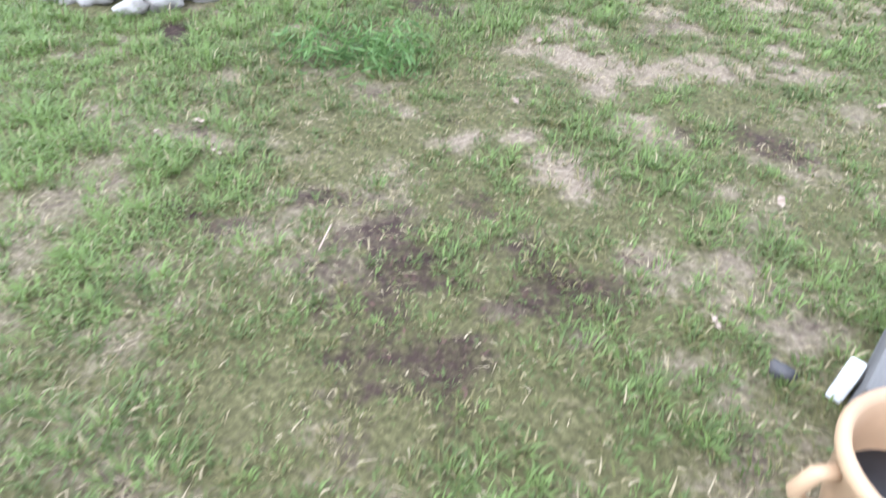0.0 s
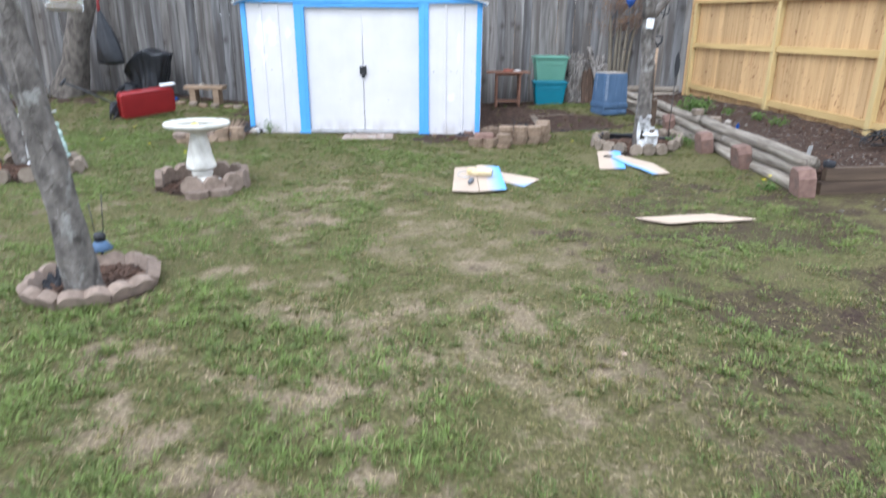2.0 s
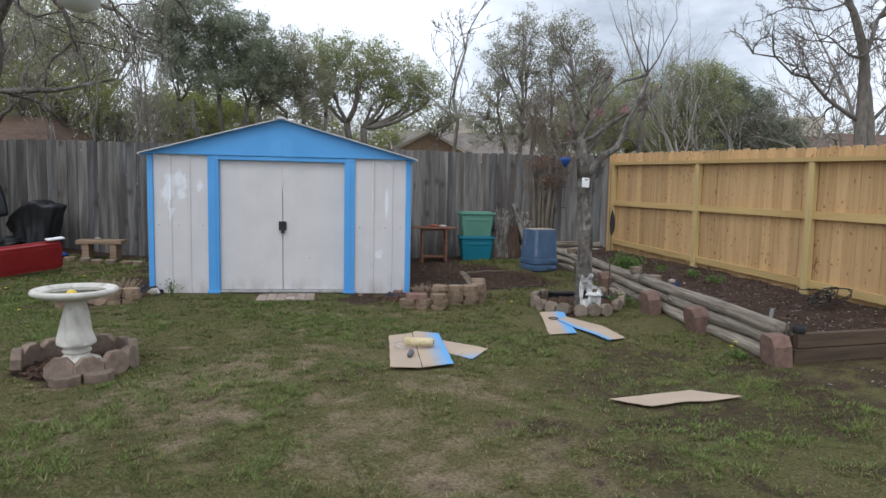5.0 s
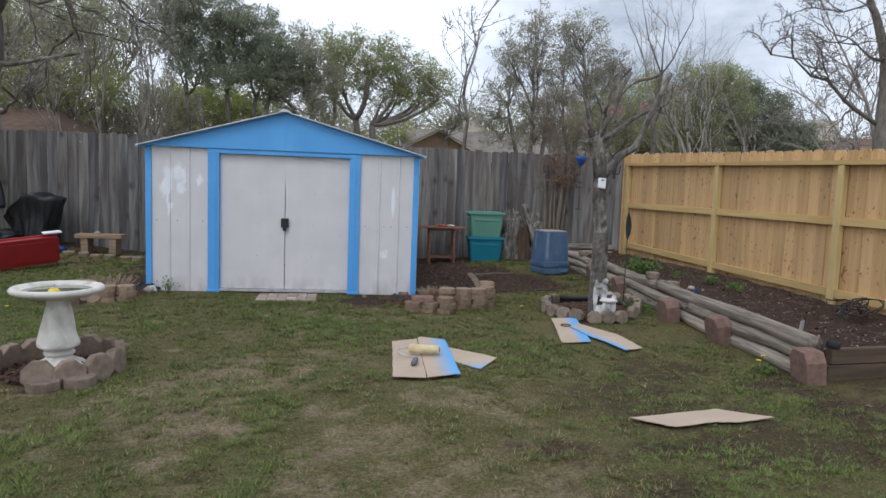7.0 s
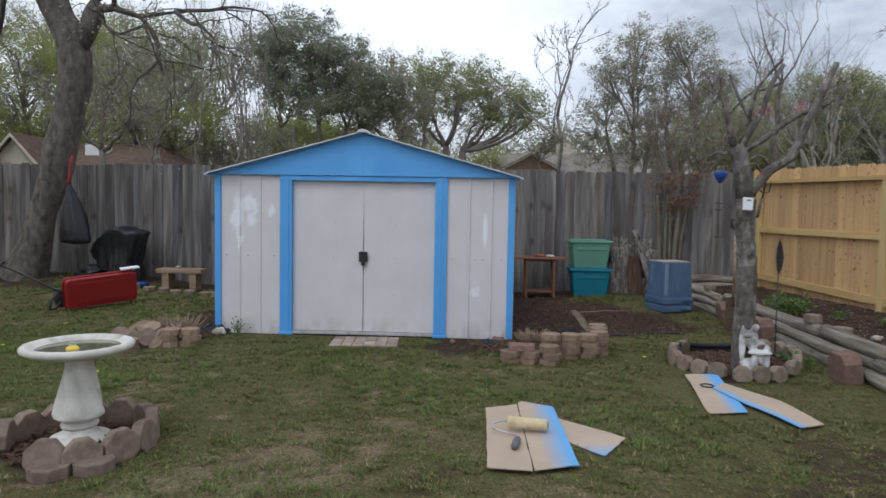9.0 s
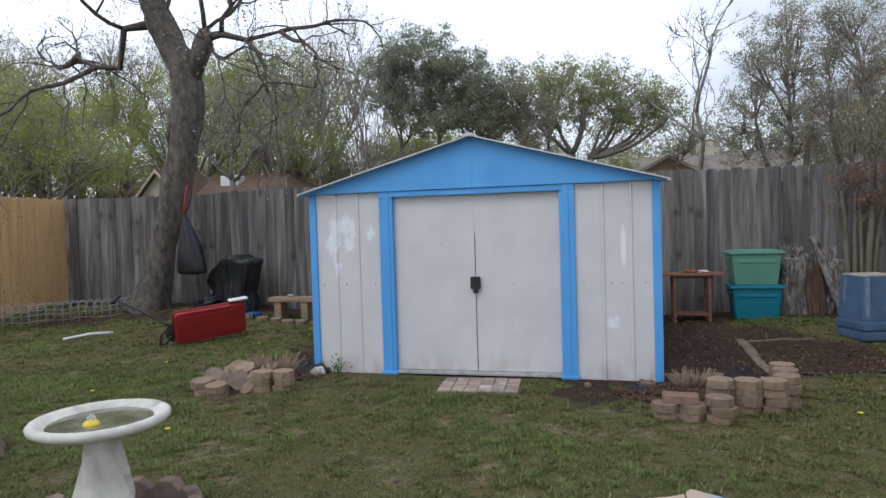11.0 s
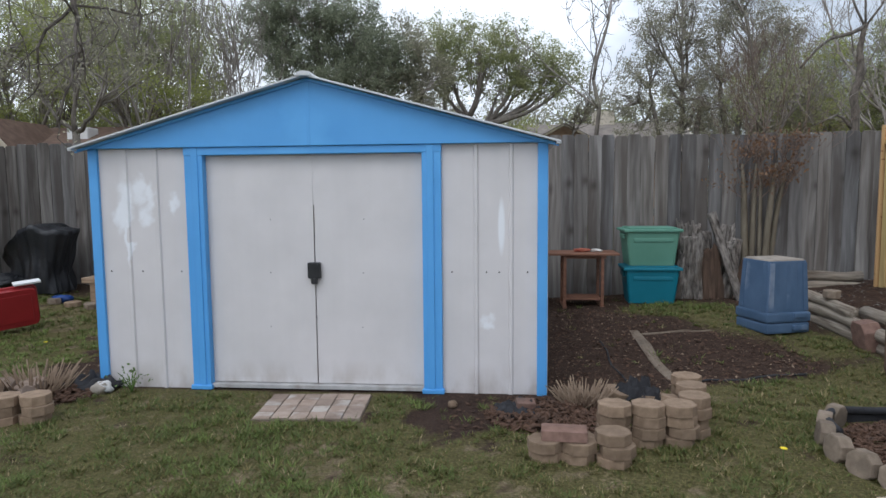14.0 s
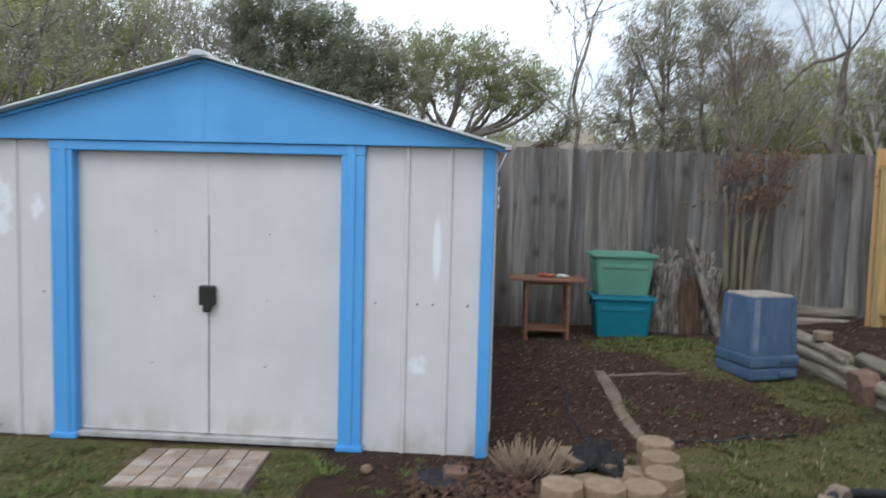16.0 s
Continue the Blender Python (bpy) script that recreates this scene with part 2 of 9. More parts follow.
M_STATUE = surface("white_statue_stone", (0.45, 0.44, 0.42), (0.74, 0.73, 0.71), 14, 0.8, 0.5, 70, (0.18, 0.17, 0.16), 9, 0.53, depth=0.008)
M_STATUE_GREEN = surface("verdigris_statue", (0.28, 0.38, 0.34), (0.5, 0.6, 0.55), 14, 0.8, 0.5, 70, (0.2, 0.24, 0.21), 9, 0.55)
M_MULCH = surface("brown_mulch", (0.055, 0.03, 0.019), (0.15, 0.085, 0.055), 40, 0.95, 0.9, 60, (0.035, 0.022, 0.016), 6, 0.55, depth=0.02)
M_YELLOW = surface("yellow_plastic", (0.72, 0.52, 0.03), (0.8, 0.6, 0.06), 6, 0.4, 0.05, 60)
M_FLOWER = surface("yellow_petal", (0.75, 0.6, 0.01), (0.85, 0.7, 0.03), 20, 0.7, 0.1, 60)
M_FLEECE = surface("cream_roller_nap", (0.6, 0.48, 0.26), (0.82, 0.70, 0.44), 16, 0.95, 0.9, 200, (0.55, 0.43, 0.22), 9, 0.6, depth=0.01)
M_GREY_PLASTIC = surface("grey_rubber_grip", (0.085, 0.09, 0.1), (0.14, 0.145, 0.16), 9, 0.6, 0.1, 60)
M_STEEL = surface("zinc_wire", (0.45, 0.45, 0.45), (0.6, 0.6, 0.6), 9, 0.35, 0.05, 60, metal=1.0)
M_WIRE = surface("galvanised_wire", (0.24, 0.23, 0.22), (0.36, 0.35, 0.33), 9, 0.6, 0.05, 60, metal=0.4)
M_WHITE = surface("white_plastic", (0.72, 0.72, 0.72), (0.80, 0.80, 0.79), 4, 0.45, 0.05, 60)
M_BLUE_GLOSS = surface("cobalt_glaze", (0.015, 0.045, 0.19), (0.03, 0.08, 0.28), 6, 0.2, 0.1, 60)
M_TAN_POT = surface("tan_clay", (0.34, 0.215, 0.115), (0.43, 0.285, 0.155), 5, 0.6, 0.15, 60, (0.42, 0.26, 0.135), 3, 0.6)
M_GREYWOOD = surface("grey_board", (0.1, 0.09, 0.078), (0.16, 0.148, 0.128), 3, 0.9, 0.4, 40, None, 1, .5, (7, 0.6, 7))
M_BRICK_HOUSE = surface("tan_house_brick", (0.30, 0.2, 0.14), (0.42, 0.3, 0.21), 5, 0.9, 0.3, 20)
M_SHINGLE_BROWN = surface("brown_shingle", (0.105, 0.067, 0.049), (0.17, 0.113, 0.084), 5, 0.95, 0.5, 12, (0.09, 0.055, 0.04), 0.8, 0.55)
M_SHINGLE_GREY = surface("grey_shingle", (0.185, 0.16, 0.14), (0.28, 0.245, 0.215), 5, 0.95, 0.5, 12, (0.14, 0.12, 0.11), 0.8, 0.55)
M_TRIM = surface("cream_house_trim", (0.55, 0.49, 0.40), (0.66, 0.59, 0.49), 3, 0.8, 0.1, 20)
M_STRAW = surface("dry_stalk", (0.22, 0.155, 0.105), (0.37, 0.28, 0.2), 14, 0.95, 0.2, 60, vary=0.1)
M_FABRIC_BLACK = surface("black_weed_cloth", (0.014, 0.014, 0.016), (0.035, 0.035, 0.04), 12, 0.8, 0.6, 60, depth=0.01)
M_GLOVE_RED = surface("worn_red_glove", (0.26, 0.05, 0.035), (0.42, 0.16, 0.1), 20, 0.9, 0.5, 90)
M_GLOVE_WHITE = surface("white_rag", (0.55, 0.53, 0.5), (0.72, 0.7, 0.67), 20, 0.9, 0.5, 90)

def fence_grey():
    """Weathered boards: long grain, knots with dark whorls, damp stains; tone and tint differ from board to board."""
    n = Nodes("weathered_wood")
    v = n.coords((1, 0, 1))
    vor = n.add("ShaderNodeTexVoronoi", Scale=1.0, Randomness=1.0)
    vor.voronoi_dimensions = "2D"
    axes = n.add("ShaderNodeSeparateXYZ")
    n.link(n.coords((1.7, 0, 2.5)), axes.inputs[0])
    flat = n.add("ShaderNodeCombineXYZ")
    n.link(axes.outputs["X"], flat.inputs["X"])
    n.link(axes.outputs["Z"], flat.inputs["Y"])
    n.link(flat.outputs[0], vor.inputs["Vector"])
    knot = vor.outputs["Distance"]
    push = n.add("ShaderNodeMath")
    push.operation = "MULTIPLY"
    push.inputs[1].default_value = 0.5
    n.link(knot, push.inputs[0])
    warp = n.add("ShaderNodeCombineXYZ")
    n.link(push.outputs[0], warp.inputs["X"])
    shift = n.add("ShaderNodeVectorMath")
    n.link(n.coords((7.5, 0, 0.7)), shift.inputs[0])
    n.link(warp.outputs[0], shift.inputs[1])
    grain = n.noise(shift.outputs[0], 2.2, 5.0, 0.5)
    col = n.ramp(grain, [(0.3, (0.1, 0.093, 0.088)), (0.48, (0.168, 0.161, 0.154)), (0.7, (0.268, 0.258, 0.248))])
    damp = n.ramp(n.noise(n.coords((5, 0, 0.9)), 1.3, 4.0), [(0.44, (0, 0, 0)), (0.62, (0.8, 0.8, 0.8))])
    col = n.mix(damp, col, (0.085, 0.074, 0.066))
    whorl = n.ramp(knot, [(0.0, (0.75, 0.75, 0.75)), (0.035, (0.6, 0.6, 0.6)), (0.07, (0.3, 0.3, 0.3)), (0.13, (0, 0, 0))])
    col = n.mix(whorl, col, (0.05, 0.042, 0.037))
    tint = n.add("ShaderNodeObjectInfo").outputs["Random"]
    col = n.mix(0.5, col, n.ramp(tint, [(0.0, (0.95, 0.98, 1.05)), (0.5, (1.0, 0.97, 0.94)), (1.0, (1.02, 0.94, 0.84))]), "MULTIPLY")
    col = n.vary(col, 0.17)
    n.bump(n.noise(n.coords((40, 0, 1.6)), 2.0, 4.0, 0.6), 0.6, 0.005)
    return n.done(col, 0.92, 0, 0.25)


M_FENCE_OLD = fence_grey()


def shed_white():
    """Old cream-white enamel, with brighter touched-up spots and rusty dirt low down along the panel seams."""
    n = Nodes("white_enamel_panel")
    v = n.coords((1, 1, 1), shift=False)
    col = n.ramp(n.noise(v, 3.0, 5), [(0.3, (0.60, 0.575, 0.575)), (0.7, (0.665, 0.635, 0.635))])
    streak = n.coords((14, 14, 0.8), shift=False)
    s = n.ramp(n.noise(streak, 1.0, 4), [(0.45, (0, 0, 0)), (0.8, (0.12, 0.12, 0.12))])
    col = n.mix(s, col, (0.50, 0.48, 0.465))
    wob = n.add("ShaderNodeTexNoise", Scale=9.0, Detail=3.0)
    n.link(v, wob.inputs["Vector"])
    bend = n.add("ShaderNodeVectorMath")
    bend.operation = "MULTIPLY_ADD"
    bend.inputs[1].default_value = (0.17, 0.0, 0.26)
    n.link(wob.outputs["Color"], bend.inputs[0])
    n.link(v, bend.inputs[2])
    for x, z, rx, rz in ((-1.27, 1.27, 0.055, 0.15), (-1.17, 1.33, 0.05, 0.09), (-1.10, 1.30, 0.035, 0.1), (-1.13, 1.17, 0.045, 0.07), (-0.93, 1.22, 0.035, 0.08), (-1.3, 1.12, 0.05, 0.1),
                         (-1.26, 0.98, 0.022, 0.16), (1.12, 0.45, 0.04, 0.055)):
        d = n.add("ShaderNodeVectorMath")
        d.operation = "SUBTRACT"
        d.inputs[1].default_value = (x + 0.085, 0, z + 0.13)
        n.link(bend.outputs[0], d.inputs[0])
        sc = n.add("ShaderNodeVectorMath")
        sc.operation = "MULTIPLY"
        sc.inputs[1].default_value = (1 / rx, 0, 1 / rz)
        n.link(d.outputs[0], sc.inputs[0])
        ln = n.add("ShaderNodeVectorMath")
        ln.operation = "LENGTH"
        n.link(sc.outputs[0], ln.inputs[0])
        mr = n.add("ShaderNodeMapRange")
        mr.interpolation_type = "SMOOTHSTEP"
        for k, val in (("From Min", 0.35), ("From Max", 1.35), ("To Min", 0.75), ("To Max", 0.0)):
            mr.inputs[k].default_value = val
        n.link(ln.outputs["Value"], mr.inputs["Value"])
        col = n.mix(mr.outputs["Result"], col, (0.84, 0.86, 0.90))
    d = n.add("ShaderNodeVectorMath")
    d.operation = "SUBTRACT"
    d.inputs[1].default_value = (1.215, 0, 1.08)
    n.link(v, d.inputs[0])
    sc = n.add("ShaderNodeVectorMath")
    sc.operation = "MULTIPLY"
    sc.inputs[1].default_value = (1 / 0.026, 0, 1 / 0.2)
    n.link(d.outputs[0], sc.inputs[0])
    ln = n.add("ShaderNodeVectorMath")
    ln.operation = "LENGTH"
    n.link(sc.outputs[0], ln.inputs[0])
    col = n.mix(n.ramp(ln.outputs["Value"], [(0.6, (0.75, 0.75, 0.75)), (1.0, (0, 0, 0))]), col, (0.84, 0.86, 0.90))
    sep = n.add("ShaderNodeSeparateXYZ")
    n.link(v, sep.inputs[0])
    low = n.add("ShaderNodeMapRange")
    for k, val in (("From Min", 0.0), ("From Max", 0.2), ("To Min", 0.5), ("To Max", 0.0)):
        low.inputs[k].default_value = val
    n.link(sep.outputs["Z"], low.inputs["Value"])
    dirt = n.ramp(n.noise(n.coords((5, 5, 2.5), shift=False), 1.6, 5), [(0.42, (0, 0, 0)), (0.66, (1, 1, 1))])
    grime = n.add("ShaderNodeMath")
    grime.operation = "MULTIPLY"
    n.link(low.outputs["Result"], grime.inputs[0])
    n.link(dirt, grime.inputs[1])
    col = n.mix(grime.outputs[0], col, (0.27, 0.21, 0.15))
    n.bump(n.noise(v, 4.0, 3), 0.12, 0.02)
    return n.done(col, 0.42)


M_SHED = shed_white()


def card_blue():
    """Card with overspray of blue paint along one edge (local +x)."""
    n = Nodes("card_with_blue_spray")
    v = n.coords((1, 1, 1), shift=False)
    col = n.ramp(n.noise(v, 3, 5), [(0.3, (0.4, 0.308, 0.228)), (0.7, (0.47, 0.365, 0.27))])
    at = n.add("ShaderNodeAttribute")
    at.attribute_name = "spray"
    wob = n.add("ShaderNodeMath")
    wob.operation = "MULTIPLY_ADD"
    wob.inputs[1].default_value = 0.3
    n.link(n.noise(v, 14, 5), wob.inputs[0])
    n.link(at.outputs["Fac"], wob.inputs[2])
    f = n.ramp(wob.outputs[0], [(0.25, (0, 0, 0)), (0.95, (0.92, 0.92, 0.92))])
    col = n.mix(f, col, (0.11, 0.36, 0.68))
    n.bump(n.noise(n.coords((60, 2, 2), shift=False), 2, 2), 0.12, 0.002)
    return n.done(col, 0.85)


M_CARD_BLUE = card_blue()


def leaf_material(name, a, b, c, through=0.35):
    """Leaves: colour differs from leaf to leaf, some light passes through."""
    n = Nodes(name)
    rnd = n.add("ShaderNodeNewGeometry").outputs["Random Per Island"]
    col = n.ramp(rnd, [(0.0, a), (0.55, b), (1.0, c)])
    m = n.done(col, 0.6, 0, 0.3)
    tr = n.add("ShaderNodeBsdfTranslucent")
    n.link(col, tr.inputs["Color"])
    mx = n.add("ShaderNodeMixShader")
    mx.inputs[0].default_value = through
    out = n.t.nodes["Material Output"]
    n.link(n.bsdf.outputs[0], mx.inputs[1])
    n.link(tr.outputs[0], mx.inputs[2])
    n.link(mx.outputs[0], out.inputs["Surface"])
    return m


M_LEAF_DARK = leaf_material("dark_oak_leaf", (0.195, 0.214, 0.146), (0.292, 0.318, 0.222), (0.415, 0.44, 0.316), 0.5)
M_LEAF_OLIVE = leaf_material("olive_oak_leaf", (0.248, 0.27, 0.13), (0.356, 0.373, 0.184), (0.464, 0.481, 0.254), 0.5)
M_LEAF_SPRING = leaf_material("spring_green_leaf", (0.25, 0.28, 0.085), (0.35, 0.38, 0.12), (0.45, 0.47, 0.185), 0.5)
M_LEAF_GREY = leaf_material("grey_green_leaf", (0.246, 0.239, 0.174), (0.353, 0.338, 0.244), (0.465, 0.442, 0.33), 0.5)
M_LEAF_RUST = leaf_material("rusty_leaf", (0.13, 0.072, 0.042), (0.2, 0.112, 0.062), (0.28, 0.175, 0.1))
M_LEAF_WEED = leaf_material("weed_leaf", (0.075, 0.125, 0.032), (0.12, 0.19, 0.05), (0.18, 0.27, 0.075))
M_BLOSSOM = leaf_material("pink_blossom", (0.38, 0.11, 0.16), (0.5, 0.2, 0.25), (0.6, 0.34, 0.38))


def ground_material():
    """Lawn floor: thatch, dry straw and bare earth, mixed by the stored fields of the lawn, with grain at two sizes."""
    n = Nodes("lawn_earth")
    co = n.add("ShaderNodeTexCoord").outputs["Object"]
    fine = n.noise(co, 55, 6, 0.7)
    mid = n.noise(co, 7, 5, 0.6)
    soil = n.ramp(fine, [(0.3, (0.019, 0.0115, 0.008)), (0.55, (0.057, 0.034, 0.0235)), (0.8, (0.175, 0.12, 0.088))])
    soil = n.mix(n.ramp(mid, [(0.4, (0, 0, 0)), (0.7, (0.6, 0.6, 0.6))]), soil, (0.078, 0.05, 0.036))
    thatch = n.ramp(fine, [(0.28, (0.047, 0.043, 0.017)), (0.52, (0.128, 0.114, 0.044)), (0.78, (0.27, 0.23, 0.107))])
    straw = n.ramp(fine, [(0.25, (0.11, 0.084, 0.053)), (0.5, (0.272, 0.206, 0.134)), (0.75, (0.47, 0.378, 0.26))])
    a1 = n.add("ShaderNodeAttribute")
    a1.attribute_name = "straw"
    a2 = n.add("ShaderNodeAttribute")
    a2.attribute_name = "soil"

    def edge(fac, lo, hi):
        s = n.add("ShaderNodeMath")
        s.operation = "MULTIPLY_ADD"
        s.inputs[1].default_value = 0.95
        n.link(n.noise(co, 28, 8, 0.8), s.inputs[0])
        h = n.add("ShaderNodeMath")
        h.operation = "MULTIPLY"
        h.inputs[1].default_value = 0.55
        n.link(fac, h.inputs[0])
        n.link(h.outputs[0], s.inputs[2])
        return n.ramp(s.outputs[0], [(lo, (0, 0, 0)), (hi, (1, 1, 1))])

    col = n.mix(edge(a1.outputs["Fac"], 0.53, 0.78), thatch, straw)
    col = n.mix(edge(a2.outputs["Fac"], 0.6, 0.86), col, soil)
    n.bump(fine, 0.9, 0.03)
    return n.done(col, 0.95, 0, 0.2)


M_GROUND = ground_material()


def grass_material():
    n = Nodes("grass_blade")
    at = n.add("ShaderNodeAttribute")
    at.attribute_name = "tone"
    col = n.ramp(at.outputs["Fac"], [(0.0, (0.5, 0.4, 0.245)), (0.28, (0.31, 0.245, 0.122)), (0.38, (0.155, 0.146, 0.042)), (0.5, (0.092, 0.116, 0.034)), (0.72, (0.135, 0.172, 0.047)),
                                     (1.0, (0.2, 0.263, 0.068))])
    m = n.done(col, 0.6, 0, 0.3)
    tr = n.add("ShaderNodeBsdfTranslucent")
    n.link(col, tr.inputs["Color"])
    mx = n.add("ShaderNodeMixShader")
    mx.inputs[0].default_value = 0.3
    n.link(n.bsdf.outputs[0], mx.inputs[1])
    n.link(tr.outputs[0], mx.inputs[2])
    n.link(mx.outputs[0], n.t.nodes["Material Output"].inputs["Surface"])
    return m


M_GRASS = grass_material()


def clear_plastic():
    n = Nodes("clear_plastic")
    n.bsdf.inputs["Transmission Weight"].default_value = 0.85
    n.bsdf.inputs["IOR"].default_value = 1.15
    return n.done((0.9, 0.92, 0.92), 0.15)


M_CLEAR = clear_plastic()


def water():
    n = Nodes("still_water")
    v = n.coords((1, 1, 1), shift=False)
    col = n.ramp(n.noise(v, 9, 4), [(0.4, (0.09, 0.085, 0.055)), (0.65, (0.2, 0.19, 0.13))])
    return n.done(col, 0.05)


M_WATER = water()


# ---- building helpers ----
def part(name, bm, material, parent=None, label="", smooth=False):
    """Link a bmesh as one mesh object, under a thing or a part."""
    me = bpy.data.meshes.new(name)
    bm.to_mesh(me)
    bm.free()
    if smooth:
        me.shade_smooth()
    me.materials.append(material)
    ob = new(name, me)
    if parent is not None:
        ob.parent = parent
    return tagged(ob, label)


def raw(name, verts, faces, material, parent=None, label="", smooth=False):
    me = bpy.data.meshes.new(name)
    me.from_pydata(verts, [], faces)
    if smooth:
        me.shade_smooth()
    me.materials.append(material)
    ob = new(name, me)
    if parent is not None:
        ob.parent = parent
    return tagged(ob, label)


def share(name, me, parent, m):
    ob = new(name, me)
    ob.parent = parent
    ob.matrix_basis = m
    return ob


def thing(name, label, category, x=0.0, y=0.0, z=0.0, rz=0.0, group="", kind="", rx=0.0, ry=0.0):
    ob = new(name)
    ob.empty_display_size = 0.1
    ob.matrix_basis = pose(x, y, z, rx, ry, rz)
    return tagged(ob, label, category, group, kind)


def box(bm, lo, hi, bevel=0.0, m=None):
    """A box between two corners, its edges rounded."""
    c = [(a + b) / 2 for a, b in zip(lo, hi)]
    s = [abs(b - a) for a, b in zip(lo, hi)]
    mat = Matrix.Translation(c) @ Matrix.Diagonal((*s, 1))
    made = bmesh.ops.create_cube(bm, size=1.0, matrix=(m or Matrix()) @ mat)["verts"]
    if bevel:
        edges = list({e for v in made for e in v.link_edges})
        bmesh.ops.bevel(bm, geom=edges, offset=bevel, segments=2, affect="EDGES", profile=0.6)
    return bm


def prism(bm, outline, z0, z1, bevel=0.0, m=None):
    m = m or Matrix()
    low = [bm.verts.new(m @ Vector((x, y, z0))) for x, y in outline]
    top = [bm.verts.new(m @ Vector((x, y, z1))) for x, y in outline]
    faces = [bm.faces.new(top), bm.faces.new(low[::-1])]
    for i in range(len(outline)):
        j = (i + 1) % len(outline)
        faces.append(bm.faces.new((low[i], low[j], top[j], top[i])))
    if bevel:
        bmesh.ops.bevel(bm, geom=list({e for f in faces[:2] for e in f.edges}), offset=bevel, segments=2, affect="EDGES", profile=0.6)
    bmesh.ops.recalc_face_normals(bm, faces=bm.faces[:])
    return bm


def lathe(bm, profile, n=32, wobble=None):
    rings = []
    for k, (r, z) in enumerate(profile):
        ring = []
        for i in range(n):
            a = 2 * math.pi * i / n
            rr = r * (wobble(a, z) if wobble else 1)
            ring.append(bm.verts.new((rr * math.cos(a), rr * math.sin(a), z)))
        rings.append(ring)
    for a, b in zip(rings, rings[1:]):
        for i in range(n):
            j = (i + 1) % n
            bm.faces.new((a[i], a[j], b[j], b[i]))
    bm.faces.new(rings[0][::-1])
    bm.faces.new(rings[-1])
    bmesh.ops.recalc_face_normals(bm, faces=bm.faces[:])
    return bm


def tube_data(pts, radii, sides, verts, faces):
    """Append a tapered tube along a line of points."""
    start = len(verts)
    pts = [Vector(p) for p in pts]
    d = (pts[1] - pts[0]).normalized()
    u = d.orthogonal().normalized()
    for i, p in enumerate(pts):
        if i + 1 < len(pts):
            nd = (pts[i + 1] - p)
            nd = nd.normalized() if nd.length > 1e-9 else d
        else:
            nd = d
        ax = (d + nd).normalized() if i else nd
        u = (u - ax * u.dot(ax)).normalized()
        w = ax.cross(u)
        d = nd
        for k in range(sides):
            a = 2 * math.pi * k / sides
            q = p + (u * math.cos(a) + w * math.sin(a)) * radii[i]
            verts.append((q.x, q.y, q.z))
    n = len(pts)
    for i in range(n - 1):
        for k in range(sides):
            j = (k + 1) % sides
            a, b = start + i * sides, start + (i + 1) * sides
            faces.append((a + k, a + j, b + j, b + k))
    faces.append(tuple(start + k for k in range(sides))[::-1])
    faces.append(tuple(start + (n - 1) * sides + k for k in range(sides)))


def rod(name, runs, material, parent=None, label="", sides=8, smooth=True):
    """One mesh of tubes: runs of (points, radius or radii)."""
    v, f = [], []
    for pts, r in runs:
        tube_data(pts, r if isinstance(r, (list, tuple)) else [r] * len(pts), sides, v, f)
    return raw(name, v, f, material, parent, label, smooth)


def blob(bm, size, seed, rough=0.25, sub=3, m=None, flat=0.0):
    """A lumpy stone-like body."""
    made = bmesh.ops.create_icosphere(bm, subdivisions=sub, radius=1.0)["verts"]
    off = Vector((seed * 3.7, seed * 1.9, seed * 2.3))
    for v in made:
        k = 1 + rough * noise.noise(v.co * 1.3 + off) + rough * 0.4 * noise.noise(v.co * 3.1 + off)
        c = v.co * k
        c = Vector((c.x * size[0], c.y * size[1], c.z * size[2]))
        if c.z < -flat * size[2] and flat:
            c.z = -flat * size[2]
        v.co = (m @ c) if m else c
    return bm


# ---- the lie of the land ----
def value_noise(x, y, seed):
    xi, yi = np.floor(x).astype(np.int64), np.floor(y).astype(np.int64)
    fx, fy = x - xi, y - yi
    fx, fy = fx * fx * (3 - 2 * fx), fy * fy * (3 - 2 * fy)

    def h(a, b):
        n = (a * 374761393 + b * 668265263 + seed * 1442695041) & 0x7FFFFFFF
        n = ((n ^ (n >> 13)) * 1274126177) & 0x7FFFFFFF
        return ((n ^ (n >> 16)) & 0xFFFF) / 65535.0

    return (h(xi, yi) * (1 - fx) + h(xi + 1, yi) * fx) * (1 - fy) + (h(xi, yi + 1) * (1 - fx) + h(xi + 1, yi + 1) * fx) * fy


def fbm(x, y, scale, seed, octaves=4):
    total, amp, norm = 0.0, 1.0, 0.0
    for o in range(octaves):
        total = total + amp * value_noise(x * scale * 2**o, y * scale * 2**o, seed + o)
        norm += amp
        amp *= 0.55
    return total / norm


def smooth(a, b, x):
    t = np.clip((x - a) / (b - a), 0, 1)
    return t * t * (3 - 2 * t)


def edge_x(y):
    """Where the log edging of the flower bed runs."""
    return 3.93 + 0.03 * (y + 3.4)


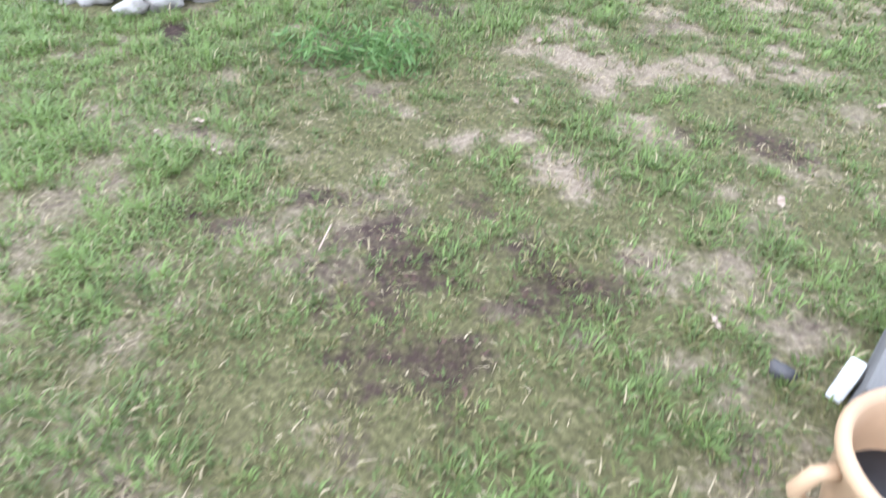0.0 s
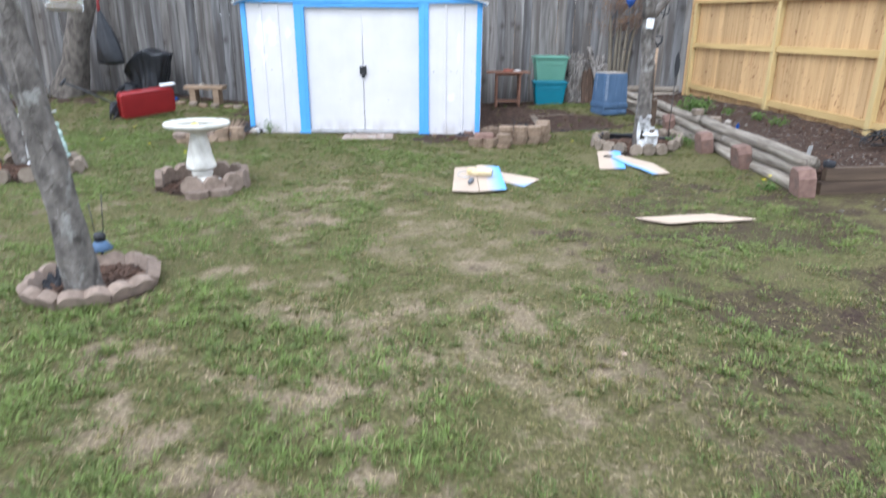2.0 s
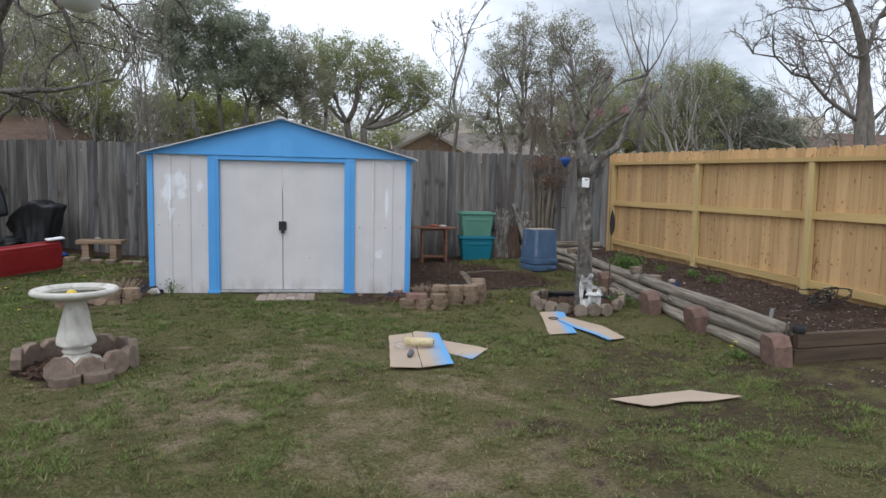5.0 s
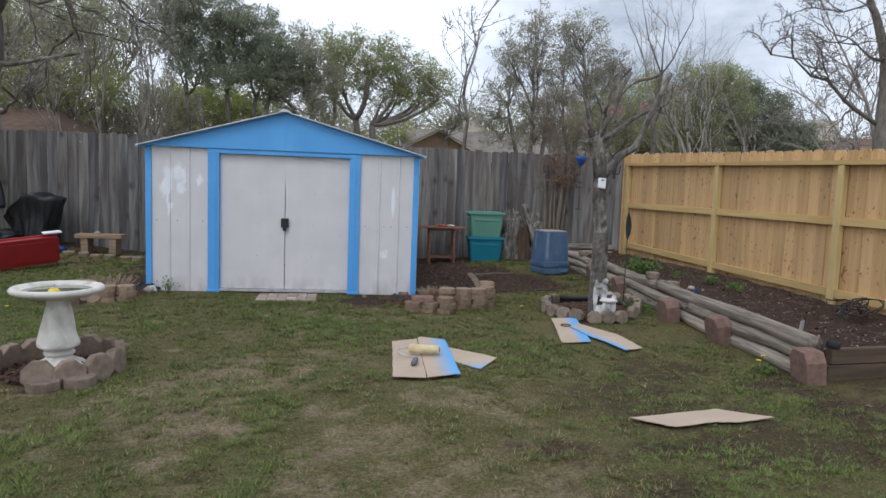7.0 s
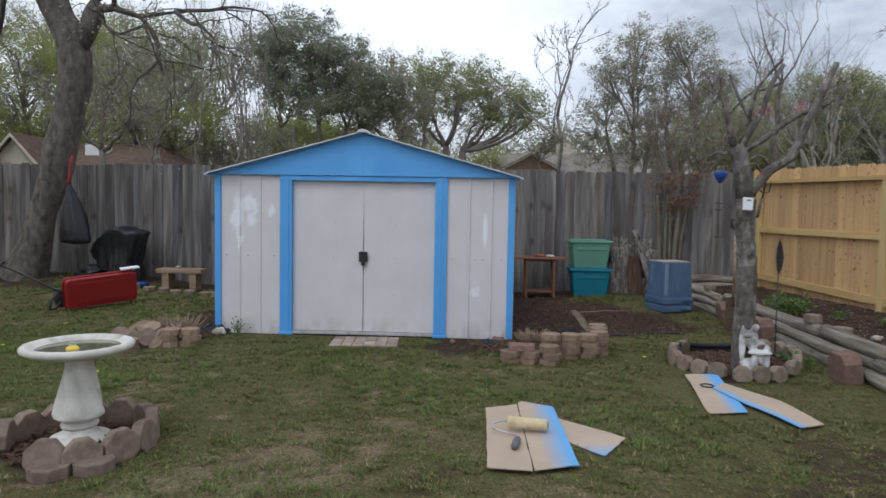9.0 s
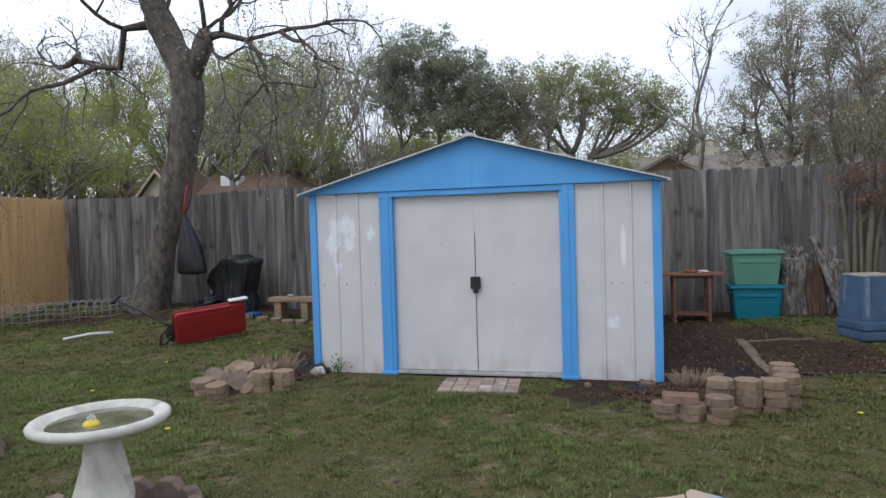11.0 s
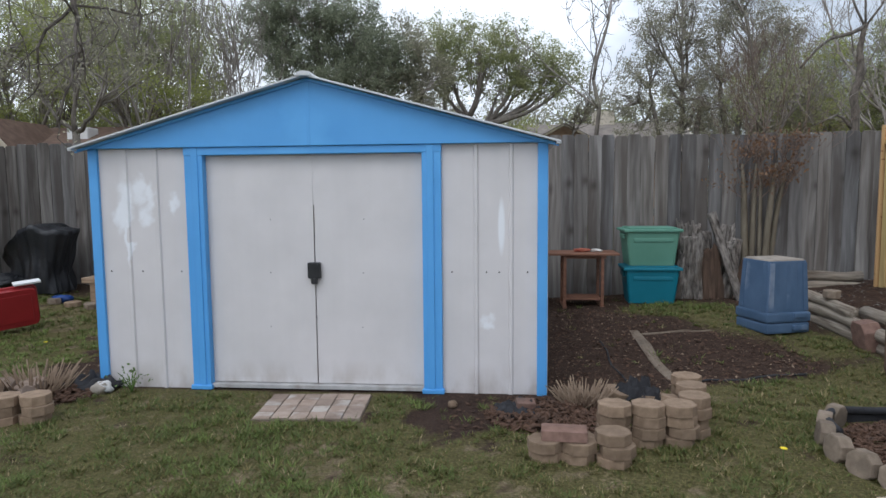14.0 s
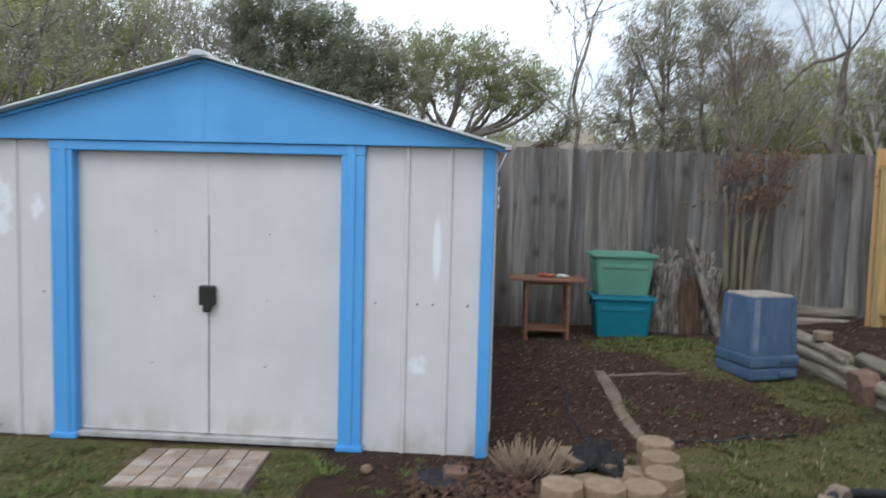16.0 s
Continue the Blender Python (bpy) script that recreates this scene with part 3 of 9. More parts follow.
def height(x, y):
    """The lawn climbs a little towards the back and the flower bed; the bed itself is heaped higher."""
    x, y = np.asarray(x, float), np.asarray(y, float)
    z = smooth(0.6, 3.2, y) * (0.05 + 0.17 * smooth(-2.4, -4.6, x)) * smooth(14, 8, np.abs(y))
    back = smooth(0.3, 1.8, y)
    z = z + 0.075 * (smooth(3.4, 3.85, x) * (1 - back) + smooth(1.5, 3.2, x) * back) * smooth(-6.5, -4.6, y) * smooth(14, 8, np.abs(y))
    bed = smooth(0.0, 0.1, x - edge_x(y) - 0.03) * smooth(-3.42, -3.3, y + 0.10 * (3.95 - x)) * smooth(3.5, 3.4, y) * smooth(6.1, 6.0, x)
    z = z * (1 - bed) + bed * (0.205 + 0.06 * smooth(-2.0, 1.0, y) * smooth(4.2, 5.2, x) + 0.04 * fbm(x, y, 2.0, 11) + 0.03 * (fbm(x, y, 9.0, 13) - 0.5))
    yard = smooth(1.5, 1.75, x) * smooth(-0.2, 0.3, y) * smooth(4.1, 3.8, x) * smooth(3.3, 3.1, y)
    return z + 0.018 * (fbm(x, y, 1.1, 5) - 0.5) * (1 - bed) + yard * (0.03 * (fbm(x, y, 5.5, 15) - 0.5) + 0.014 * (fbm(x, y, 17.0, 16) - 0.5))


def blot(x, y, cx, cy, rx, ry):
    return np.exp(-(((x - cx) / rx) ** 2 + ((y - cy) / ry) ** 2))


STRAW_SPOTS = [(0.42, -7.4, 0.32, 0.24), (0.2, -7.24, 0.24, 0.14), (0.62, -7.3, 0.26, 0.18), (0.82, -7.1, 0.22, 0.14), (0.95, -6.87, 0.16, 0.09), (0.41, -6.82, 0.2, 0.1), (0.16, -6.58, 0.2, 0.1),
               (0.64, -6.3, 0.26, 0.12), (0.87, -7.72, 0.14, 0.12), (0.74, -8.08, 0.18, 0.12), (0.46, -8.2, 0.16, 0.1), (0.17, -4.1, 0.42, 0.16), (-0.08, -5.1, 0.24, 0.14), (0.58, -5.15, 0.18, 0.16),
               (1.27, -4.9, 0.24, 0.12), (0.82, -4.3, 0.16, 0.1), (1.78, -4.36, 0.22, 0.1), (1.13, -4.12, 0.16, 0.08), (-0.33, -3.54, 0.24, 0.12), (0.75, -5.74, 0.24, 0.12), (1.1, -5.54, 0.16, 0.1),
               (1.5, -5.6, 0.16, 0.12), (-0.18, -6.02, 0.2, 0.12), (0.24, -5.66, 0.2, 0.12), (1.12, -6.1, 0.2, 0.1), (1.5, -5.75, 0.16, 0.1), (0.6, -2.6, 0.2, 0.12), (1.95, -3.2, 0.2, 0.12), (0.75, -1.3, 0.15, 0.12)]
SOIL_SPOTS = [(0.75, -8.65, 0.28, 0.14), (1.0, -8.48, 0.25, 0.14), (1.1, -7.5, 0.18, 0.1), (0.95, -7.64, 0.12, 0.06), (1.64, -7.13, 0.16, 0.07), (1.9, -6.95, 0.14, 0.06), (-0.42, -7.45, 0.3, 0.08), (0.32, -8.12, 0.1, 0.07), (0.45, -8.27, 0.1, 0.06), (0.66, -8.37, 0.12, 0.08), (0.32, -8.66, 0.1, 0.06), (0.83, -8.55, 0.14, 0.07), (-0.92, -8.34, 0.2, 0.1), (-0.9, -7.24, 0.2, 0.06), (2.7, -4.4, 0.5, 0.2), (2.3, -4.85, 0.25, 0.12),
              (3.5, -3.5, 0.45, 0.3), (3.3, -2.95, 0.3, 0.2), (1.9, -4.4, 0.3, 0.15), (3.7, -4.0, 0.4, 0.3), (4.6, -3.9, 1.2, 0.4), (-1.6, -7.25, 0.3, 0.08),
              (-0.94, -7.26, 0.25, 0.05), (0.15, -8.93, 0.15, 0.1), (1.05, -0.45, 0.4, 0.35), (1.5, -0.4, 0.35, 0.45), (0.95, -0.12, 0.4, 0.28), (1.35, -0.15, 0.45, 0.4), (-1.85, -0.3, 0.4, 0.5), (-1.85, 0.6, 0.35, 0.8), (-1.66, 0.3, 0.34, 0.8), (-1.58, -0.2, 0.34, 0.34),
              (-2.0, 2.2, 0.6, 0.9), (-6.3, 2.1, 0.9, 0.5), (-5.2, 2.3, 0.8, 0.4), (-0.95, -3.12, 0.36, 0.36), (-0.65, -5.32, 0.28, 0.28), (3.3, -0.88, 0.46, 0.48), (-2.85, -2.6, 0.5, 0.45), (0.9, -8.9, 0.3, 0.2)]


def fields(x, y):
    """How much dry straw and how much bare earth the lawn shows at a place, 0 to 1."""
    big, mid, small = fbm(x, y, 0.55, 21), fbm(x, y, 2.3, 33), fbm(x, y, 7.0, 47)
    straw = 0.95 * smooth(0.5, 0.68, 0.34 * big + 0.33 * mid + 0.33 * small + 0.03) * smooth(-2.2, 0.2, x) * smooth(0.5, -3.5, y) * 0.42
    for s in STRAW_SPOTS:
        straw = np.maximum(straw, (0.8 if s[1] < -6.2 else 0.52) * smooth(0.05, 1.2, 1.0 * blot(x, y, *s) + 2.4 * (small - 0.5) + 1.4 * (fbm(x, y, 19.0, 48) - 0.5)))
    soil = 0.5 * smooth(0.58, 0.76, 0.35 * fbm(x, y, 1.4, 71) + 0.65 * fbm(x, y, 4.3, 77))
    for s in SOIL_SPOTS:
        lawn = s[1] < -2.9 and s[0] > -0.6
        soil = np.maximum(soil, (0.62 if lawn else 1.0) * smooth(0.2, 1.0, 1.1 * blot(x, y, *s) + 1.9 * (small - 0.5) + 0.6 * (mid - 0.5)))
    # more earth and less straw towards the right, which darkens that side
    soil = np.maximum(soil, 0.56 * smooth(1.4, 2.6, x) * smooth(5.2, 4.2, x) * smooth(-8.6, -7.6, y) * smooth(-1.5, -3.0, y) * smooth(0.4, 0.54, 0.6 * mid + 0.4 * small))
    straw = straw * (1 - 0.6 * smooth(1.7, 2.6, x))
    yard = smooth(1.35, 1.6, x) * smooth(-0.35, 0.25, y) * smooth(4.2, 3.9, x)
    line = 0.32 + 0.27 * (x - 2.6) + 0.1 * (mid - 0.5)
    grassy = smooth(line + 0.03, line - 0.12, y) * smooth(2.2, 2.45, x) + 1.3 * blot(x, y, 2.95, 2.45, 0.55, 0.3) + 1.3 * blot(x, y, 3.3, 1.9, 0.35, 0.5) + 1.1 * blot(x, y, 3.75, 1.1, 0.3, 0.5)
    soil = np.maximum(soil, yard * (1 - 0.85 * np.clip(grassy, 0, 1)))
    back = smooth(2.4, 3.1, y) * smooth(-1.0, -2.0, x)
    soil = np.maximum(soil, back * (0.55 + 0.45 * mid))
    bed = smooth(0.0, 0.1, x - edge_x(y)) * smooth(-3.6, -3.3, y) * smooth(6.3, 6.0, x)
    soil = np.maximum(soil, bed)
    under = (np.abs(x) < 1.5) & (y > 0) & (y < 2.4)
    soil = np.where(under, 1.0, soil)
    far = smooth(7.0, 9.0, np.maximum(np.abs(x), np.abs(y + 2)))
    return straw * (1 - far), soil * (1 - far)


def spaced(lo, hi, step, reach):
    inner = list(np.arange(lo, hi + step / 2, step))
    out, d = [], step
    while (out[-1] if out else 0) < reach:
        d *= 1.35
        out.append((out[-1] if out else 0) + d)
    return np.array([lo - o for o in out[::-1]] + inner + [hi + o for o in out])


def build_ground():
    xs, ys = spaced(-8.2, 6.4, 0.06, 600), spaced(-10.2, 3.6, 0.06, 600)
    gx, gy = np.meshgrid(xs, ys)
    z = height(gx, gy)
    nx, ny = len(xs), len(ys)
    me = bpy.data.meshes.new("ground")
    idx = np.arange(nx * ny).reshape(ny, nx)
    quads = np.stack([idx[:-1, :-1], idx[:-1, 1:], idx[1:, 1:], idx[1:, :-1]], -1).reshape(-1, 4)
    me.vertices.add(nx * ny)
    me.vertices.foreach_set("co", np.stack([gx, gy, z], -1).astype(np.float32).ravel())
    me.loops.add(quads.size)
    me.loops.foreach_set("vertex_index", quads.ravel().astype(np.int32))
    me.polygons.add(len(quads))
    me.polygons.foreach_set("loop_start", np.arange(0, quads.size, 4, dtype=np.int32))
    straw, soil = fields(gx, gy)
    for name, values in (("straw", straw), ("soil", soil)):
        at = me.attributes.new(name, "FLOAT", "POINT")
        at.data.foreach_set("value", values.astype(np.float32).ravel())
    me.update(calc_edges=True)
    me.shade_smooth()
    me.materials.append(M_GROUND)
    return tagged(new("ground", me), "patchy lawn of green grass, dry straw and bare earth", "ground", kind="structure")


build_ground()


def hz(x, y):
    return float(height(x, y))


# ---- the shed ----
def build_shed():
    shed = thing("garden_shed", "white metal garden shed with bright blue painted trim and gable", "shed")
    hw, deep, eave, peak = 1.5, 2.35, 1.6, 2.028

    def ribbed(name, x0, x1, ribs, z1):
        """A panel of the front wall, with raised upright ribs."""
        bm = bmesh.new()
        box(bm, (x0, 0.0, -0.02), (x1, 0.02, z1))
        panel = part(name, bm, M_SHED, shed, "cream-white enamelled panel with touched-up paint spots")
        for r in ribs:
            w = 0.016
            bm = bmesh.new()
            prism(bm, [(r - w, -0.0005), (r - w * 0.5, -0.012), (r + w * 0.5, -0.012), (r + w, -0.0005)], -0.02, z1 - 0.003)
            part("rib", bm, M_SHED, panel)

    ribbed("wall_panel", -1.46, -0.82, (-1.255, -1.045), eave)
    ribbed("wall_panel", 0.82, 1.46, (1.055, 1.275), eave)
    for side in (-1, 1):
        bm = bmesh.new()
        box(bm, (side * hw - 0.01, 0.03, -0.02), (side * hw + 0.01, deep, eave))
        wall = part("side_wall", bm, M_SHED, shed)
        for k in range(1, 9):
            y = 0.03 + k * 0.26
            bm = bmesh.new()
            prism(bm, [(side * (hw + 0.009), y - 0.015), (side * (hw + 0.022), y - 0.007), (side * (hw + 0.022), y + 0.007), (side * (hw + 0.009), y + 0.015)], 0.03, eave)
            part("rib", bm, M_SHED, wall)
    bm = bmesh.new()
    box(bm, (-hw, deep - 0.02, 0.03), (hw, deep, eave))
    part("back_wall", bm, M_SHED, shed)
    # gables
    for y0, y1, m in ((-0.047, 0.006, M_BLUE), (deep - 0.03, deep - 0.002, M_SHED)):
        bm = bmesh.new()
        out = [(-hw - 0.02, eave), (hw + 0.02, eave), (hw + 0.02, eave + 0.015), (0.0, peak - 0.02), (-hw - 0.02, eave + 0.015)]
        turn = Matrix(((1, 0, 0, 0), (0, 0, -1, 0), (0, 1, 0, 0), (0, 0, 0, 1)))
        prism(bm, out, -y1, -y0, 0.004, turn)
        gable = part("gable", bm, m, shed, "blue painted gable" if y0 < 0 else "")
        if y0 < 0:
            bm = bmesh.new()
            box(bm, (-0.012, -0.0485, eave + 0.006), (0.012, -0.046, peak - 0.03), 0.001)
            part("gable_seam", bm, M_BLUE, gable)
    # roof sheets with a pale drip edge, and the ridge cap
    ang = math.atan2(peak - eave, hw + 0.06)
    ln = math.hypot(peak - eave, hw + 0.06)
    for s in (-1, 1):
        bm = bmesh.new()
        m = Matrix.Translation((0, 0, peak)) @ Matrix.Rotation(s * ang, 4, "Y")
        lo, hi = ((0.0, -0.11, -0.004), (ln, deep + 0.06, 0.006)) if s > 0 else ((-ln, -0.11, -0.004), (0.0, deep + 0.06, 0.006))
        box(bm, lo, hi, 0.0, m)
        roof = part("roof_sheet", bm, M_ROOF, shed, "white ribbed roof sheet")
        bm = bmesh.new()
        x0, x1 = (0.0, ln + 0.01) if s > 0 else (-ln - 0.01, 0.0)
        box(bm, (x0, -0.12, -0.0045), (x1, -0.1095, 0.0065), 0.002, m)
        part("drip_edge", bm, M_ROOF, roof)
        # strip added under the overhang so the eave shows a dark shadow line
        bm = bmesh.new()
        box(bm, (x0, -0.062, -0.026), (x1, -0.05, -0.0075), 0.002, m)
        part("eave_trim", bm, M_BLUE, roof, "blue strip set back under the roof edge to show its shadow line")
        for k in range(1, 12):
            bm = bmesh.new()
            y = k * 0.2
            box(bm, (x0, y - 0.015, 0.0065), (x1, y + 0.015, 0.02), 0.004, m)
            part("roof_rib", bm, M_ROOF, roof)
        bm = bmesh.new()
        box(bm, (s * (hw + 0.06) - 0.014, -0.116, eave - 0.016), (s * (hw + 0.06) + 0.014, -0.03, eave + 0.006), 0.005)
        part("roof_corner_cap", bm, M_ROOF, roof, "white corner cap")
    bm = bmesh.new()
    prism(bm, [(-0.055, -0.008), (0.055, -0.008), (0.04, 0.016), (0.0, 0.024), (-0.04, 0.016)], -0.128, deep + 0.075, 0.004,
          Matrix.Translation((0, 0, peak)) @ Matrix(((1, 0, 0, 0), (0, 0, 1, 0), (0, 1, 0, 0), (0, 0, 0, 1))))
    part("ridge_cap", bm, M_ROOF, shed, "white ridge cap")
    # blue corner trim, door posts and header
    for s in (-1, 1):
        bm = bmesh.new()
        box(bm, (s * 1.44, -0.022, -0.01), (s * 1.503, 0.03, eave + 0.002), 0.006)
        part("corner_trim", bm, M_BLUE, shed, "blue painted corner strip")
        bm = bmesh.new()
        box(bm, (s * 0.715, -0.03, 0.01), (s * 0.838, 0.06, eave + 0.004), 0.006)
        box(bm, (s * 0.745, -0.037, 0.01), (s * 0.79, -0.028, eave), 0.004)
        box(bm, (s * 0.705, -0.044, 0.0), (s * 0.85, -0.002, 0.03), 0.006)
        part("door_post", bm, M_BLUE, shed, "blue painted door post")
    bm = bmesh.new()
    box(bm, (-0.84, -0.034, 1.549), (0.84, 0.06, 1.5985), 0.005)
    part("door_header", bm, M_BLUE, shed, "blue painted door header")
    bm = bmesh.new()
    box(bm, (-0.715, -0.018, 0.008), (0.715, 0.055, 0.036), 0.004)
    part("door_track", bm, M_SILL, shed, "dull galvanised door track")
    bm = bmesh.new()
    box(bm, (-1.49, 0.03, 0.0), (1.49, deep, 0.03))
    part("floor_frame", bm, M_SILL, shed)
    # sliding doors
    for s in (-1, 1):
        bm = bmesh.new()
        x0, x1 = (-0.716, -0.0035) if s < 0 else (0.0035, 0.716)
        box(bm, (x0, 0.022, 0.04), (x1, 0.042, 1.575), 0.003)
        door = part("sliding_door", bm, M_SHED, shed, "cream-white sliding metal door")
        for i, z in enumerate((0.42, 0.78, 1.13)):
            bm = bmesh.new()
            bmesh.ops.create_icosphere(bm, subdivisions=1, radius=0.0043, matrix=Matrix.Translation((s * 0.31 + 0.01 * i, 0.019, z)))
            part("screw", bm, M_SCREW, door)
    bm = bmesh.new()
    box(bm, (-0.006, 0.0245, 1.22), (0.006, 0.034, 1.57), 0.001)
    part("meeting_strip", bm, M_SHED, shed)
    bm = bmesh.new()
    box(bm, (-0.042, -0.016, 0.745), (0.042, 0.021, 0.85), 0.008)
    box(bm, (-0.015, -0.026, 0.71), (0.02, 0.014, 0.75), 0.006)
    box(bm, (0.018, -0.02, 0.825), (0.03, -0.014, 0.838))
    part("latch", bm, M_BLACK, shed, "black door latch with a padlock")
    for x in (-1.39, -1.17, -0.9, 0.9, 1.12, 1.2, 1.38):
        bm = bmesh.new()
        bmesh.ops.create_icosphere(bm, subdivisions=1, radius=0.006, matrix=Matrix.Translation((x, -0.002, 0.79)))
        part("screw", bm, M_SCREW, shed)


build_shed()


# ---- fences ----
def picket_mesh(name, w, h, t, ear, material):
    bm = bmesh.new()
    out = [(-w / 2, 0), (w / 2, 0), (w / 2, h - ear), (w / 2 - ear, h), (-w / 2 + ear, h), (-w / 2, h - ear)]
    prism(bm, out, -t / 2, t / 2, 0.003, Matrix(((1, 0, 0, 0), (0, 0, 1, 0), (0, 1, 0, 0), (0, 0, 0, 1))))
    me = bpy.data.meshes.new(name)
    bm.to_mesh(me)
    bm.free()
    me.materials.append(material)
    return me


def plain_part(name, lo, hi, material, parent, label="", bevel=0.006):
    bm = bmesh.new()
    box(bm, lo, hi, bevel)
    return part(name, bm, material, parent, label)


FENCE_Y = 3.38
RIGHT_A, RIGHT_B = Vector((5.13, 3.3)), Vector((5.95, -3.9))


def build_back_fence():
    fence = thing("wall_back_fence", "old weathered grey wooden privacy fence", "fence", 0, FENCE_Y, 0, kind="structure")
    rng = random.Random(5)
    me = picket_mesh("board", 0.15, 1.0, 0.018, 0.018, M_FENCE_OLD)
    x = -7.74
    while x < 5.9:
        w = rng.uniform(0.9, 1.06)
        base = hz(x, FENCE_Y) - 0.03
        top = 1.925 + 0.012 * math.sin(x * 1.3) + rng.uniform(-0.014, 0.012)
        m = pose(x + 0.075 * w, rng.uniform(-0.009, 0.009), base, 0, rng.uniform(-0.12, 0.12), rng.uniform(-1.2, 1.2)) @ Matrix.Diagonal((w, 1, (top - base) / 1.0, 1))
        share("board", me, fence, m)
        x += 0.15 * w + rng.choice((-0.001, 0.0015, 0.002, 0.003, 0.004, 0.005))
    for z in (0.35, 1.0, 1.65):
        plain_part("rail", (-7.7, 0.012, z), (5.88, 0.05, z + 0.09), M_RAIL_OLD, fence)
    for k in range(6):
        plain_part("post", (-7.4 + k * 2.45, 0.05, 0), (-7.31 + k * 2.45, 0.14, 1.8), M_RAIL_OLD, fence)


def build_right_fence():
    a, b = RIGHT_A, RIGHT_B
    run = (b - a).length
    ang = math.degrees(math.atan2(b.y - a.y, b.x - a.x))
    fence = thing("wall_right_fence", "new honey-coloured cedar fence with dog-eared boards", "fence", a.x, a.y, 0, ang, kind="structure")
    rng = random.Random(8)
    me = picket_mesh("board", 0.139, 1.0, 0.016, 0.022, M_FENCE_NEW)

    def top(d):
        return 1.955 - 0.036 * d

    d = 0.42
    while d < run:
        w = rng.uniform(0.97, 1.02)
        p = a + (b - a) * (d / run)
        base = 0.13
        m = pose(d + 0.07, 0.03 + rng.uniform(-0.002, 0.002), base, 0, rng.uniform(-0.2, 0.2), rng.uniform(-0.6, 0.6)) @ Matrix.Diagonal((w, 1, top(d) - base + rng.uniform(-0.008, 0.008), 1))
        share("board", me, fence, m)
        d += 0.139 * w + 0.004

    def rail(z_of, high, deep0, deep1):
        bm = bmesh.new()
        q = [(0.4, deep0), (run, deep0), (run, deep1), (0.4, deep1)]
        lo = [bm.verts.new((x, y, z_of(x))) for x, y in q]
        hi = [bm.verts.new((x, y, z_of(x) + high)) for x, y in q]
        bm.faces.new(lo[::-1]), bm.faces.new(hi)
        for i in range(4):
            j = (i + 1) % 4
            bm.faces.new((lo[i], lo[j], hi[j], hi[i]))
        bmesh.ops.recalc_face_normals(bm, faces=bm.faces[:])
        return part("rail", bm, M_RAIL_NEW, fence, "treated pine rail")

    rail(lambda x: 1.755 - 0.026 * x, 0.045, -0.06, 0.02)
    rail(lambda x: 1.06 - 0.006 * x, 0.08, -0.03, 0.02)
    rail(lambda x: 0.415 - 0.024 * x, 0.08, -0.03, 0.02)
    for d in (0.46, 2.78, 4.72, 7.0):
        plain_part("post", (d - 0.038, -0.055, 0.1), (d + 0.038, 0.015, top(d) - 0.155), M_POST_NEW, fence, "greenish treated pine post")
    plain_part("trim_board", (0.38, -0.08, 0.12), (0.405, 0.05, 1.94), M_FENCE_NEW, fence)


def build_left_fence():
    a, b = Vector((-7.52, 3.36)), Vector((-7.62, -6.5))
    run = (b - a).length
    ang = math.degrees(math.atan2(b.y - a.y, b.x - a.x))
    fence = thing("wall_left_fence", "new honey-coloured cedar fence, board side", "fence", a.x, a.y, 0, ang, kind="structure")
    rng = random.Random(9)
    me = picket_mesh("board", 0.139, 1.0, 0.016, 0.022, M_FENCE_NEW)
    d = 0.02
    while d < run:
        p = a + (b - a) * (d / run)
        base = hz(p.x, p.y) - 0.02
        m = pose(d + 0.07, rng.uniform(-0.002, 0.002), base, 0, rng.uniform(-0.2, 0.2), 0) @ Matrix.Diagonal((1, 1, 1.93 - base + rng.uniform(-0.008, 0.008), 1))
        share("board", me, fence, m)
        d += 0.143
    for z in (0.4, 1.0, 1.65):
        plain_part("rail", (0, -0.06, z), (run, -0.012, z + 0.09), M_RAIL_NEW, fence)


build_back_fence()
build_right_fence()
build_left_fence()


# ---- pavers and stones ----
def paver_mesh(name, w, d, h, cut, material, bevel=0.008):
    """A concrete paver: a long eight-sided block with worn edges."""
    bm = bmesh.new()
    x, y = w / 2, d / 2
    prism(bm, [(-x, -y + cut), (-x + cut, -y), (x - cut, -y), (x, -y + cut), (x, y - cut), (x - cut, y), (-x + cut, y), (-x, y - cut)], 0, h, bevel)
    me = bpy.data.meshes.new(name)
    bm.to_mesh(me)
    bm.free()
    me.materials.append(material)
    return me


P_TAN = paver_mesh("paver", 0.162, 0.15, 0.057, 0.045, M_PAVER, 0.006)
P_BROWN = paver_mesh("paver", 0.175, 0.175, 0.062, 0.056, M_PAVER_BROWN, 0.009)
P_GREY = paver_mesh("paver", 0.135, 0.135, 0.07, 0.038, M_SANDY, 0.012)


def scallop_mesh():
    """A garden edging block: a slab whose top runs in two low waves."""
    bm = bmesh.new()
    top = [(-0.11 + 0.22 * k / 16, 0.078 + 0.03 * abs(math.sin(math.pi * k / 8))) for k in range(17)]
    prism(bm, [(-0.11, 0.0), (0.11, 0.0)] + top[::-1], -0.03, 0.03, 0.009, Matrix(((1, 0, 0, 0), (0, 0, 1, 0), (0, 1, 0, 0), (0, 0, 0, 1))))
    me = bpy.data.meshes.new("edging_block")
    bm.to_mesh(me)
    bm.free()
    me.materials.append(M_PAVER_BROWN)
    return me


P_EDGE = scallop_mesh()


